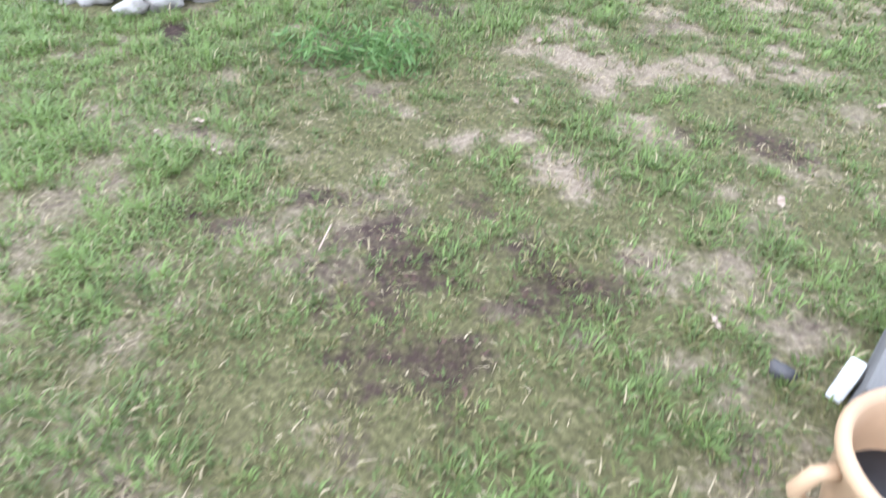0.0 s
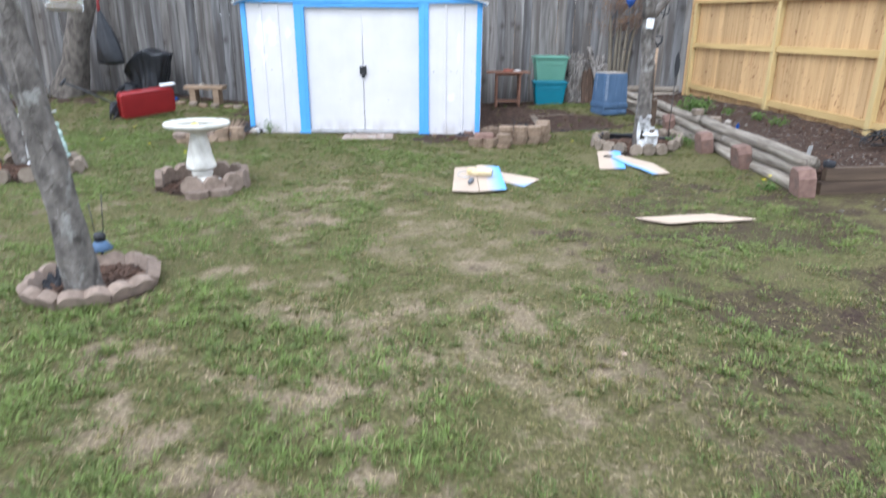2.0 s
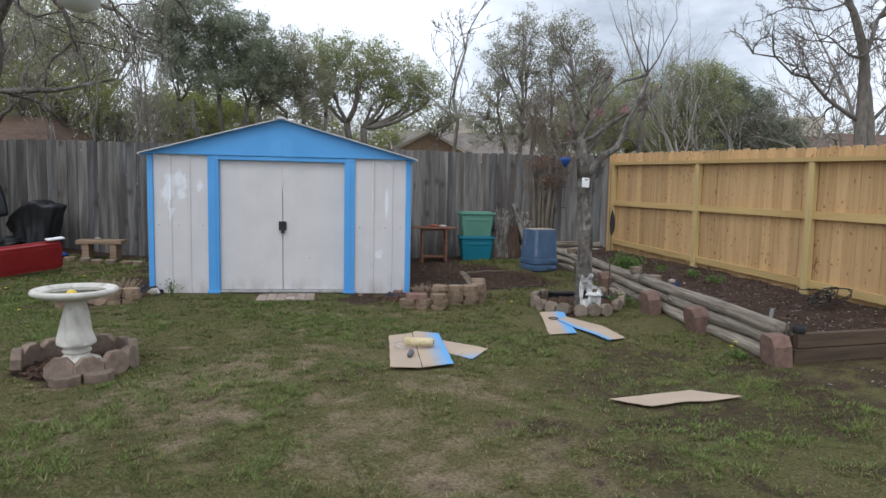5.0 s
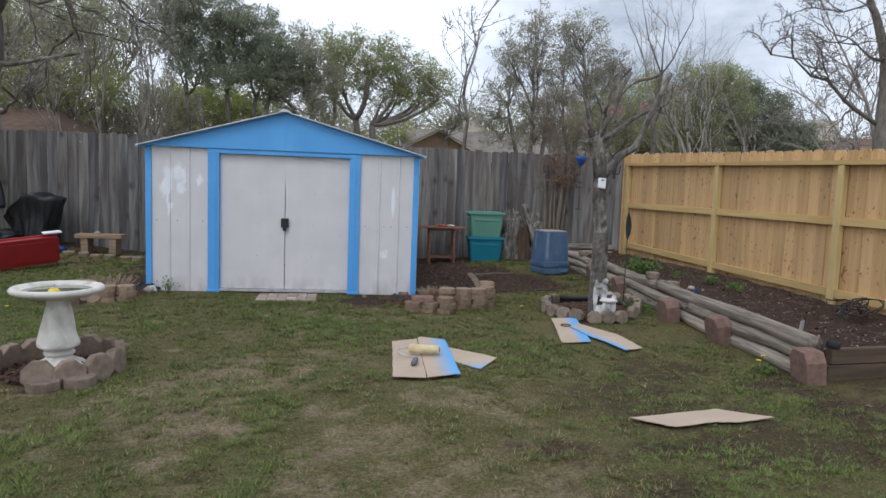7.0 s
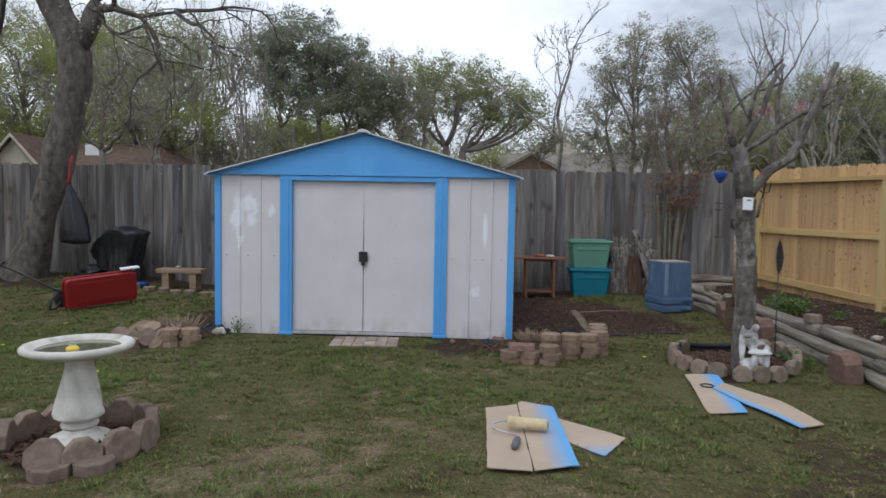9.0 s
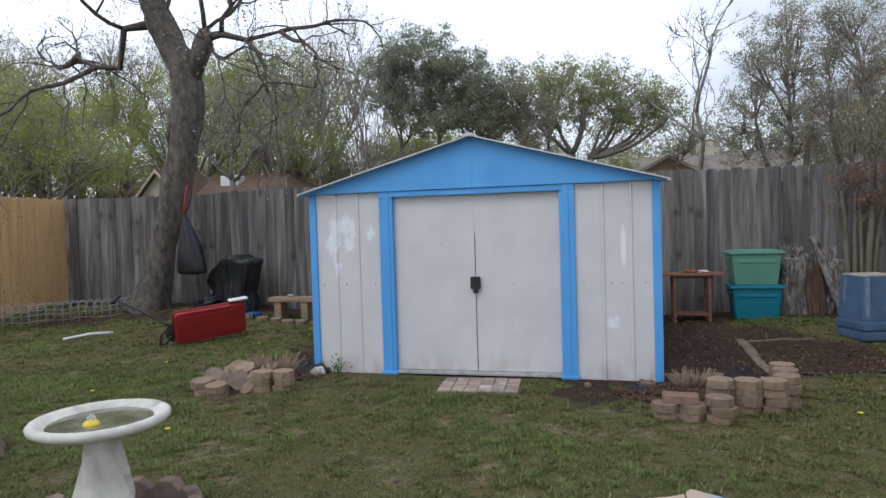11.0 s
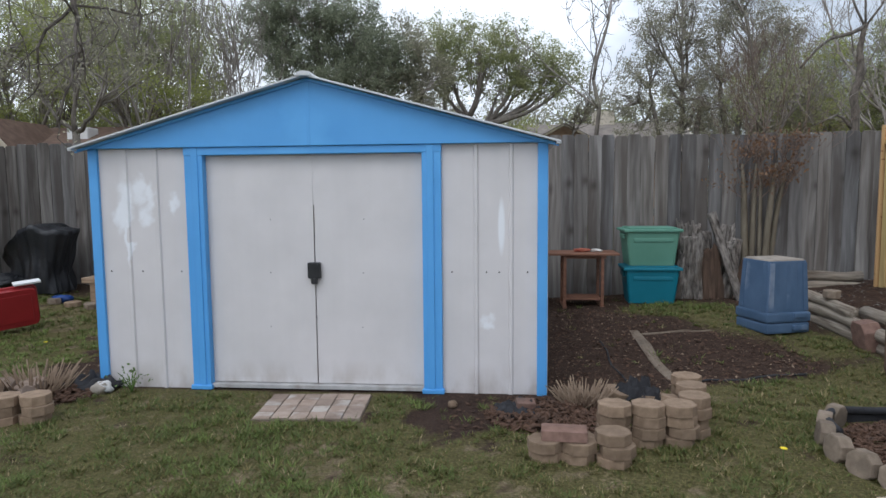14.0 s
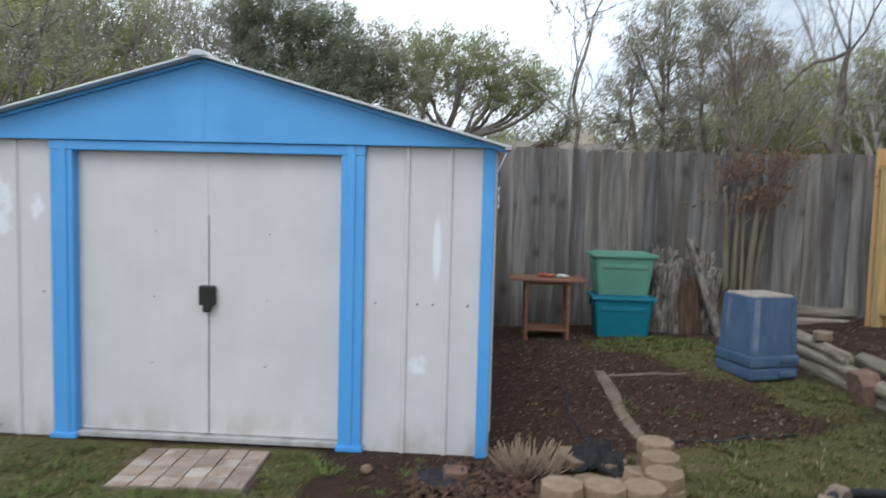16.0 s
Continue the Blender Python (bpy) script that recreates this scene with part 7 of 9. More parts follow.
# ---- trees ----
def limb(g, p, d, length, r, level, cfg, out, tips):
    """Grow one branch and, from it, its side branches."""
    n = 5 if level == cfg["levels"] else 4
    pts, radii = [p.copy()], [r]
    step = length / n
    end = r * (0.62 if level else 0.3)
    for i in range(n):
        d = (d + Vector((g.gauss(0, 1), g.gauss(0, 1), g.gauss(0, 1))) * cfg["wander"] + Vector((0, 0, cfg["rise"]))).normalized()
        p = p + d * step
        pts.append(p.copy())
        radii.append(r + (end - r) * (i + 1) / n)
    out.append((pts, radii))
    if level <= cfg.get("leaf_level", 0):
        tips.extend(pts[1:])
    if level == 0:
        return
    kids = cfg["kids"] if level < cfg["levels"] else cfg.get("first", cfg["kids"])
    for k in range(kids):
        f = cfg["from"] + (1 - cfg["from"]) * (k + g.random() * 0.6) / kids
        i = min(n, max(1, round(f * n)))
        a = g.uniform(0, 6.283) if level < cfg["levels"] else 6.283 * k / kids + g.uniform(-0.4, 0.4)
        side = (d.orthogonal().normalized())
        side.rotate(Matrix.Rotation(a, 3, d))
        s = math.radians(cfg["spread"] * g.uniform(0.7, 1.25))
        nd = (d * math.cos(s) + side * math.sin(s)).normalized()
        limb(g, pts[i], nd, length * cfg["shorter"] * g.uniform(0.75, 1.2), max(cfg["twig"], radii[i] * cfg["thinner"] * g.uniform(0.8, 1.05)), level - 1, cfg, out, tips)
    if cfg.get("leader", True):
        limb(g, pts[-1], d, length * cfg["shorter"], max(cfg["twig"], radii[-1]), level - 1, cfg, out, tips)


def tubes(name, branches, material, parent):
    v, f = [], []
    for pts, radii in branches:
        r = radii[0]
        tube_data(pts, radii, 10 if r > 0.1 else 6 if r > 0.035 else 4 if r > 0.012 else 3, v, f)
    return raw(name, v, f, material, parent, "", True)


def rough_trunk(pts, radii, material, parent, seed, rough=0.09):
    """A trunk with lumps, ridges and old knots: the line is refined, then the skin is pushed in and out."""
    fine, fr = [], []
    n = len(pts)
    for i in range(n - 1):
        p0, p1, p2, p3 = pts[max(0, i - 1)], pts[i], pts[i + 1], pts[min(n - 1, i + 2)]
        for k in range(9):
            u = k / 9
            fine.append(0.5 * ((2 * p1) + (p2 - p0) * u + (2 * p0 - 5 * p1 + 4 * p2 - p3) * u * u + (3 * p1 - p0 - 3 * p2 + p3) * u ** 3))
            fr.append(radii[i] + (radii[i + 1] - radii[i]) * u)
    fine.append(pts[-1])
    fr.append(radii[-1])
    v, f = [], []
    tube_data(fine, fr, 28, v, f)
    out = []
    for k, q in enumerate(v):
        i = min(k // 28, len(fine) - 1)
        c, q, r = fine[i], Vector(q), fr[i]
        s = 1 + rough * noise.noise(Vector((q.x * 0.5 / r + seed, q.y * 0.5 / r, q.z * 0.25 / r))) * 1.3 + rough * 0.7 * noise.noise(Vector((q.x * 2.2 / r, q.y * 2.2 / r + seed, q.z * 0.8 / r)))
        out.append(tuple(c + (q - c) * s))
    return raw("trunk", out, f, material, parent, "", True)


def leaf_quads(name, tips, count, size, spread, material, parent, seed, narrow=0.5, droop=0.0, corners=4):
    """Leaves scattered round the twig ends: one mesh of small folded blades."""
    r = np.random.default_rng(seed)
    t = np.array([tuple(p) for p in tips])
    c = t[r.integers(0, len(t), count)] + r.normal(0, spread, (count, 3)) * (1, 1, 0.75)
    a = r.normal(0, 1, (count, 3))
    a[:, 2] -= droop
    a /= np.linalg.norm(a, axis=1)[:, None]
    b = np.cross(a, r.normal(0, 1, (count, 3)))
    b /= np.linalg.norm(b, axis=1)[:, None]
    s = (size * r.uniform(0.55, 1.3, count))[:, None]
    if corners == 3:
        quad = np.stack([c - a * s, c + b * s * narrow * 2, c + a * s], 1).reshape(-1, 3)
    else:
        quad = np.stack([c - a * s, c + b * s * narrow, c + a * s, c - b * s * narrow], 1).reshape(-1, 3)
    me = bpy.data.meshes.new(name)
    me.vertices.add(corners * count)
    me.vertices.foreach_set("co", quad.astype(np.float32).ravel())
    me.loops.add(corners * count)
    me.loops.foreach_set("vertex_index", np.arange(corners * count, dtype=np.int32))
    me.polygons.add(count)
    me.polygons.foreach_set("loop_start", np.arange(0, corners * count, corners, dtype=np.int32))
    me.update(calc_edges=True)
    me.materials.append(material)
    ob = new(name, me)
    ob.parent = parent
    return ob


BASE = dict(levels=4, kids=3, first=4, spread=42, shorter=0.68, thinner=0.62, twig=0.006, wander=0.13, rise=0.05, leader=True)
BASE["from"] = 0.45


def tree(label, x, y, trunk_len, r, seed, lean=(0, 0), leaves=None, bark=M_BARK_DARK, group="", name="tree", **over):
    g = random.Random(seed)
    cfg = dict(BASE)
    cfg.update({k.rstrip("_"): v for k, v in over.items()})
    t = thing(name, label, "tree", x, y, hz(x, y) - 0.05, 0, group)
    out, tips = [], []
    limb(g, Vector((0, 0, 0)), Vector((lean[0], lean[1], 1)).normalized(), trunk_len, r, cfg["levels"], cfg, out, tips)
    tubes("trunk", out[:1], bark, t)
    tagged(tubes("branch_work", out[1:], bark if leaves else M_TWIG if bark is M_BARK_DARK else bark, t), kind="stuff")
    if leaves:
        count, size, spread, material = leaves
        leaf_quads("crown", tips, count, size, spread, material, t, seed)
    return t


def bend(p, q, g, lift, n=6):
    """A curved run of points from p to q."""
    p, q = Vector(p), Vector(q)
    ln = (q - p).length
    mid = (p + q) / 2 + Vector((g.uniform(-0.12, 0.12) * ln, g.uniform(-0.12, 0.12) * ln, lift * ln))
    return [(1 - t) ** 2 * p + 2 * t * (1 - t) * mid + t * t * q + Vector((g.gauss(0, 0.012), g.gauss(0, 0.012), g.gauss(0, 0.012))) * ln * (0 < t < 1) for t in (i / n for i in range(n + 1))]


def crown_tree(label, y, foot, fork, lobes, cover, material, seed, r=0.16, leaf=0.05, stems=1, lift=-0.1, group="", bark=M_BARK_DARK, clump=0.2, deep=0.8):
    """A tree whose crown is made of lobes (x, z, half width, half height): limbs run from the fork into each lobe, branches from them to the leaf clumps."""
    g = random.Random(seed)
    rn = np.random.default_rng(seed)
    x = foot
    t = thing("tree", label, "tree", x, y, hz(x, y) - 0.05, 0, group)
    trunk, limbs, twigs, spots = [], [], [], []
    forks = []
    for k in range(stems):
        top = Vector((fork[0] - x + (k - (stems - 1) / 2) * (0.55 if stems < 4 else 0.85) + g.uniform(-0.25, 0.25), g.uniform(-0.4, 0.4), fork[1] + g.uniform(-0.2, 0.2)))
        base = Vector(((k - (stems - 1) / 2) * 0.25, 0, 0))
        pts = bend(base, top, g, 0.0)
        trunk.append((pts, [r * (1.25 - 0.45 * i / 6) for i in range(7)]))
        forks.append(pts[-1])
    for cx, cz, rx, rz in lobes:
        mid = Vector((cx - x, g.uniform(-0.5, 0.5) * rx, cz - rz * 0.45))
        start = min(forks, key=lambda q: (q - mid).length)
        pts = bend(start, mid, g, lift, 7)
        limbs.append((pts, [max(0.02, r * 0.62 * (1 - 0.72 * i / 7)) for i in range(8)]))
        n = max(8, int(19 * rx * rz))
        for _ in range(n):
            d = rn.normal(0, 1, 3)
            d /= np.linalg.norm(d)
            q = rn.random() ** 0.45
            c = Vector((cx - x + d[0] * rx * q, d[1] * rx * deep * q, cz + d[2] * rz * q))
            spots.append((c, cx, cz, rx, rz))
            src = pts[g.randrange(3, 8)]
            br = bend(src, c, g, -0.06, 4)
            twigs.append((br, [0.028, 0.022, 0.016, 0.011, 0.006]))
            for _ in range(2):
                e = c + Vector(rn.normal(0, 0.32, 3))
                twigs.append(([br[2] if g.random() < 0.4 else br[3], (br[3] + e) / 2 + Vector(rn.normal(0, 0.05, 3)), e], [0.011, 0.008, 0.004]))
    for tr in trunk:
        tubes("trunk", [tr], bark, t)
    for lb in limbs:
        tubes("limb", [lb], bark, t)
    tagged(tubes("twig_work", twigs, M_TWIG, t), kind="stuff")
    if cover > 0:
        area = sum(3.14 * rx * rz for _, _, rx, rz in lobes)
        leaf *= 0.86
        count = int(1.1 * cover * area / (leaf * leaf))
        # leaves sit in tight tufts round each branch end, with gaps between
        tips = []
        for c in spots:
            tips += [c[0] + Vector(rn.normal(0, 0.2, 3)) for _ in range(5)]
        for cx, cz, rx, rz in lobes:
            for _ in range(int(22 * rx * rz)):
                d = rn.normal(0, 1, 3)
                d *= rn.random() ** 0.33 / np.linalg.norm(d)
                tips.append(Vector((cx - x + d[0] * rx * 1.08, d[1] * rx * deep, cz + d[2] * rz * 1.08)))
        ob = leaf_quads("crown", tips, count, leaf, clump * 0.55, material, t, seed, corners=3)
        tagged(ob, kind="stuff")
    return t


# behind the back fence, from the left corner to the right
EVERGREEN = "tall evergreen oak with a dense dark crown beyond the fence"
crown_tree(EVERGREEN, 17.0, -4.6, (-4.6, 4.6), [(-6.0, 7.3, 1.3, 1.1), (-4.8, 7.5, 1.5, 1.1), (-6.7, 6.5, 0.95, 0.85), (-3.7, 6.7, 1.4, 1.1), (-5.0, 6.2, 1.5, 0.8), (-2.7, 6.2, 1.0, 0.9), (-3.2, 5.4, 1.2, 0.7), (-2.4, 5.5, 1.0, 0.7), (-5.6, 5.5, 1.2, 0.6), (-4.4, 5.2, 1.4, 0.6)], 3.3, M_LEAF_DARK, 2, 0.09, 0.046, 5, group="")
crown_tree("brown-tinged oak leaning against a darker tree", 17.6, -1.8, (-1.8, 4.2), [(-2.0, 6.0, 1.0, 1.3), (-1.3, 5.1, 1.1, 1.0), (-2.6, 5.0, 1.1, 0.9), (-1.6, 4.2, 1.2, 0.7)], 2.2, M_LEAF_GREY, 3, 0.11, 0.045, 2)
crown_tree("spreading live oak with olive spring leaves beyond the fence", 19.0, 0.2, (0.3, 3.9), [(-0.7, 6.4, 1.2, 0.9), (0.5, 6.6, 1.4, 0.85), (1.9, 6.2, 1.4, 0.8), (3.0, 5.9, 1.1, 0.75), (3.5, 5.3, 0.8, 0.5), (-0.9, 5.5, 1.2, 0.6), (0.6, 5.7, 1.3, 0.55), (2.0, 5.4, 1.3, 0.55), (1.2, 5.0, 1.1, 0.4), (2.7, 5.0, 0.9, 0.35)], 2.3, M_LEAF_OLIVE, 5, 0.16, 0.045, 2, -0.2)
crown_tree("thin feathery half-bare tree beyond the fence", 20.0, -1.0, (-1.0, 4.8), [(-2.0, 7.1, 0.9, 0.9), (-1.1, 7.4, 0.9, 0.8), (-0.2, 7.4, 0.8, 0.6)], 0.5, M_LEAF_OLIVE, 6, 0.08, 0.045, 1)
HALF = "grey-green half-bare oak beyond the fence"
crown_tree(HALF, 16.0, 6.7, (6.6, 4.2), [(6.3, 6.9, 0.9, 0.95), (6.6, 6.0, 1.2, 0.8), (5.8, 5.3, 1.0, 0.8), (6.8, 4.9, 1.1, 0.7), (5.2, 4.3, 1.1, 0.7), (5.7, 6.3, 0.7, 0.7), (6.6, 4.1, 1.2, 0.6), (6.7, 7.4, 0.6, 0.5), (5.6, 3.5, 1.1, 0.6), (6.9, 3.4, 1.2, 0.6)], 1.15, M_LEAF_GREY, 8, 0.08, 0.034, 3, 0.0, "half-bare oaks", clump=0.16)
crown_tree(HALF, 16.4, 8.5, (8.5, 4.2), [(8.5, 7.1, 1.1, 0.95), (9.0, 6.0, 1.2, 0.9), (8.0, 5.2, 1.3, 0.8), (7.8, 6.4, 0.8, 0.8), (9.1, 4.6, 1.4, 0.8), (9.9, 5.2, 0.9, 0.8), (8.0, 4.1, 1.3, 0.7), (10.0, 4.1, 1.1, 0.7), (9.8, 6.4, 0.8, 0.8), (8.1, 7.5, 0.7, 0.5), (8.4, 3.4, 1.3, 0.6), (9.8, 3.4, 1.2, 0.6)], 1.15, M_LEAF_GREY, 9, 0.085, 0.034, 3, 0.0, "half-bare oaks", clump=0.16)
tree("slender bare tree rising above a roof", 4.4, 17.0, 5.0, 0.09, 7, (-0.01, 0), None, levels=4, kids=3, first=4, spread=46, shorter=0.5, wander=0.2, rise=0.08, from_=0.72, twig=0.012)
BARE = "bare grey tree with fine twigs beyond the fence"


def build_crooked_tree():
    x, y = 9.75, 12.3
    t = thing("tree", "dark crooked bare tree leaning over the fence corner", "tree", x, y, 0)
    g = random.Random(11)
    run = [Vector((a, 0, b)) for a, b in ((0, 0), (0.05, 1.6), (0.03, 3.0), (-0.03, 3.5), (0.1, 4.0), (0.06, 4.6), (0.16, 5.2))]
    rough_trunk(run, [0.13, 0.11, 0.095, 0.085, 0.08, 0.07, 0.05], M_BARK_OLD, t, 3, 0.2)
    limbs = [([(0.1, 3.95), (0.2, 4.15), (0.32, 4.3)], 0.07), ([(0.16, 5.15), (-0.15, 5.0), (-0.6, 4.9), (-1.05, 4.6), (-1.3, 4.2)], 0.055), ([(0.0, 2.7), (-0.25, 3.0), (-0.5, 3.05), (-0.85, 2.85)], 0.05),
             ([(0.16, 5.1), (-0.05, 5.6), (-0.4, 6.2), (-0.5, 6.9)], 0.032), ([(0.16, 5.15), (0.45, 5.6), (0.75, 6.1), (0.9, 6.8)], 0.034), ([(0.16, 5.2), (0.2, 5.8), (0.15, 6.6)], 0.03)]
    out, tips = [], []
    cfg = dict(BASE, levels=2, kids=3, first=3, spread=34, shorter=0.66, wander=0.16, rise=0.1, twig=0.005)
    for pts, r in limbs:
        line = [Vector((a, g.uniform(-0.15, 0.15) * k, b)) for k, (a, b) in enumerate(pts)]
        tubes("limb", [(line, [r * (1 - 0.55 * k / (len(line) - 1)) for k in range(len(line))])], M_BARK, t)
        if r < 0.06:
            for q in line[1:]:
                limb(g, q, Vector((g.uniform(-0.5, 0.5), g.uniform(-0.4, 0.4), 0.8)).normalized(), g.uniform(0.6, 1.0), 0.013, 2, cfg, out, tips)
    tagged(tubes("branch_work", out, M_TWIG, t), kind="stuff")


build_crooked_tree()
tree(BARE, 13.2, 14.5, 2.7, 0.13, 12, (0.02, 0), None, levels=5, kids=2, first=6, spread=30, shorter=0.78, wander=0.14, rise=0.05, twig=0.0065, group="bare trees")
tree(BARE, 14.4, 13.6, 2.2, 0.08, 13, (0.05, 0), None, levels=4, kids=2, first=5, spread=34, shorter=0.72, rise=0.05, twig=0.006, group="bare trees")
crown_tree("yellow-green bushy tree beyond the new fence", 20.0, 12.4, (12.4, 2.8), [(12.2, 5.4, 1.2, 1.0), (13.1, 5.9, 1.1, 0.9), (11.6, 4.3, 1.2, 1.0), (13.0, 4.1, 1.6, 1.0)], 2.2, M_LEAF_SPRING, 14, 0.12, 0.052, 2)
crown_tree("olive-green domed tree beyond the new fence", 18.0, 14.6, (14.6, 2.8), [(14.2, 6.0, 1.2, 0.9), (15.4, 6.1, 1.3, 0.9), (13.9, 4.8, 1.3, 1.1), (15.4, 4.9, 1.4, 1.1), (14.6, 3.8, 1.8, 0.9)], 3.0, M_LEAF_OLIVE, 19, 0.12, 0.048, 2)
crown_tree("dark evergreen bushy tree beyond the new fence", 18.4, 17.4, (17.4, 2.4), [(16.6, 5.7, 1.2, 0.9), (17.4, 5.0, 1.3, 1.0), (18.6, 4.4, 1.1, 1.0), (19.2, 3.6, 1.0, 0.9), (17.4, 3.7, 1.7, 0.9), (16.2, 4.3, 1.2, 1.0)], 3.6, M_LEAF_DARK, 15, 0.12, 0.048, 2)


def build_bare_oak():
    x, y = 15.7, 10.0
    t = thing("tree", "large bare oak with twin trunks beyond the new fence", "tree", x, y, -0.05)
    g = random.Random(16)

    def line(pts, sway=0.0):
        return [Vector((a - x, g.uniform(-sway, sway), b)) for a, b in pts]

    rough_trunk(line([(15.72, 0), (15.72, 1.5), (15.68, 3.0), (15.65, 4.7), (15.53, 5.7), (15.16, 6.7), (14.95, 7.1), (14.7, 8.2)]), [0.24, 0.2, 0.175, 0.15, 0.135, 0.105, 0.09, 0.06], M_BARK_DARK, t, 5, 0.12)
    rough_trunk(line([(16.05, 0), (16.02, 1.5), (15.98, 3.0), (15.8, 4.2), (15.65, 4.8)]), [0.2, 0.17, 0.15, 0.14, 0.13], M_BARK_DARK, t, 9, 0.12)
    out, tips = [], []
    cfg = dict(BASE, levels=3, kids=3, first=3, spread=46, shorter=0.62, wander=0.24, rise=0.02, twig=0.0075)
    for pts, r in (([(15.58, 5.5), (15.93, 6.1), (16.15, 6.7), (16.5, 7.6), (16.6, 8.6)], 0.13), ([(15.62, 3.6), (14.95, 4.06), (14.32, 4.27), (13.82, 4.81), (13.29, 4.91), (12.56, 5.32), (12.04, 5.44)], 0.1),
                   ([(15.53, 5.6), (15.27, 5.44), (14.92, 5.49), (14.44, 5.8), (13.91, 5.85)], 0.085), ([(15.1, 6.8), (14.6, 6.9), (14.0, 6.7), (13.4, 6.9)], 0.06),
                   ([(15.95, 3.6), (16.8, 4.3), (17.6, 4.5), (18.4, 5.1)], 0.09), ([(16.2, 6.9), (16.9, 7.2), (17.6, 7.9)], 0.08)):
        run = line(pts, 0.3)
        run[0].y = 0
        n = len(run) - 1
        tubes("limb", [(run, [0.66 * r * (1 - 0.72 * k / n) for k in range(n + 1)])], M_BARK_DARK, t)
        for k in range(1, n + 1):
            for _ in range(2):
                limb(g, run[k], Vector((g.uniform(-0.8, 0.8), g.uniform(-0.5, 0.5), g.uniform(-0.1, 0.8))).normalized(), g.uniform(0.5, 0.9), max(0.012, 0.3 * r), 3, cfg, out, tips)
    tagged(tubes("branch_work", out, M_BARK_DARK, t), kind="stuff")


build_bare_oak()
tree(BARE, 20.5, 15.0, 3.5, 0.14, 17, (0.0, 0), None, levels=5, kids=3, first=4, spread=42, shorter=0.7, twig=0.012, group="bare trees")
# low growth seen between the crowns and the fence
LOW = "low yellow-green thicket beyond the fence"
crown_tree(LOW, 21.0, -6.6, (-6.6, 2.6), [(-7.2, 4.6, 1.5, 1.0), (-5.6, 4.6, 1.4, 0.9), (-6.4, 3.4, 1.8, 0.9)], 1.3, M_LEAF_SPRING, 70, 0.07, 0.055, 3, group="thickets")
crown_tree(LOW, 22.0, -4.0, (-4.0, 2.4), [(-6.2, 4.9, 1.5, 1.1), (-4.4, 4.9, 1.4, 1.0), (-8.0, 4.8, 1.3, 1.0)], 1.9, M_LEAF_SPRING, 74, 0.06, 0.055, 3, group="thickets")
crown_tree(LOW, 23.0, 2.3, (2.3, 2.4), [(2.3, 3.9, 1.1, 0.7), (0.8, 3.6, 1.3, 0.8), (-1.5, 3.6, 1.6, 0.9)], 1.2, M_LEAF_SPRING, 71, 0.07, 0.055, 3, group="thickets")
crown_tree("small grey half-bare tree before a house", 20.0, 4.4, (4.4, 3.2), [(4.7, 5.0, 1.4, 0.9), (4.0, 4.4, 1.2, 0.7)], 0.4, M_LEAF_GREY, 72, 0.08, 0.045, 2)
crown_tree("small grey half-bare tree before a house", 15.0, 9.2, (9.2, 2.6), [(9.4, 4.4, 1.2, 1.0), (8.6, 3.8, 1.2, 0.8), (10.4, 4.2, 1.0, 1.0)], 0.7, M_LEAF_OLIVE, 73, 0.08, 0.045, 2)
# the run of mixed woods behind the houses
MIXED = "mixed grey-green trees crowding behind the houses"
wg = random.Random(900)
for i in range(17):
    wx = -27 + 3.6 * i + wg.uniform(-0.8, 0.8)
    wz = wg.uniform(4.6, 5.6)
    crown_tree(MIXED, 29 + wg.uniform(-1.5, 1.5), wx, (wx, 2.6), [(wx - 1.3, wz - 0.7, 1.7, 1.5), (wx + 1.2, wz - 0.4, 1.8, 1.5), (wx, wz + 0.7, 1.5, 1.0)], 0.75, wg.choice((M_LEAF_GREY, M_LEAF_OLIVE, M_LEAF_GREY, M_LEAF_SPRING)), 901 + i, 0.1, 0.08, 2, group="mixed woods", clump=0.3)
# low spring growth right behind the left part of the fences
for i, (wx, wy) in enumerate(((-13.2, 8.8), (-11.4, 7.0), (-12.4, 6.4), (-14.6, 7.4), (-17.0, 6.0), (-19.6, 6.6), (-10.6, 16.8), (-14.2, 11.4), (-16.2, 11.0), (-19.0, 11.2), (-6.8, 15.4), (-8.8, 17.0), (-12.2, 17.4), (-15.6, 18.0), (-19.0, 17.6))):
    wz = wg.uniform(2.9, 3.5) + 0.05 * wy
    crown_tree("low thicket of yellow-green spring leaves behind the fence", wy, wx, (wx, 1.6), [(wx - 0.8, wz - 0.5, 1.2, 1.0), (wx + 0.8, wz - 0.4, 1.2, 1.0), (wx, wz + 0.5, 1.1, 0.8)], 0.75, wg.choice((M_LEAF_SPRING, M_LEAF_SPRING, M_LEAF_GREY)), 941 + i, 0.07, 0.036, 2, group="spring thickets")
# tall thin-leaved trees that close the sky on the left
for i, (wx, wy, wz) in enumerate(((-9.4, 19.0, 8.6), (-12.0, 18.5, 8.4), (-14.6, 18.0, 9.0), (-17.8, 17.0, 9.2), (-22.0, 16.0, 9.2))):
    crown_tree("tall thin tree with a haze of grey-green leaves beyond the fence", wy, wx, (wx, 4.0), [(wx - 0.8, wz - 0.4, 1.5, 1.3), (wx + 0.9, wz - 1.0, 1.5, 1.3), (wx, wz - 2.6, 1.9, 1.3), (wx - 1.2, wz - 2.0, 1.3, 1.1)], 0.6, wg.choice((M_LEAF_GREY, M_LEAF_OLIVE)), 971 + i, 0.11, 0.05, 2, group="tall thin trees")
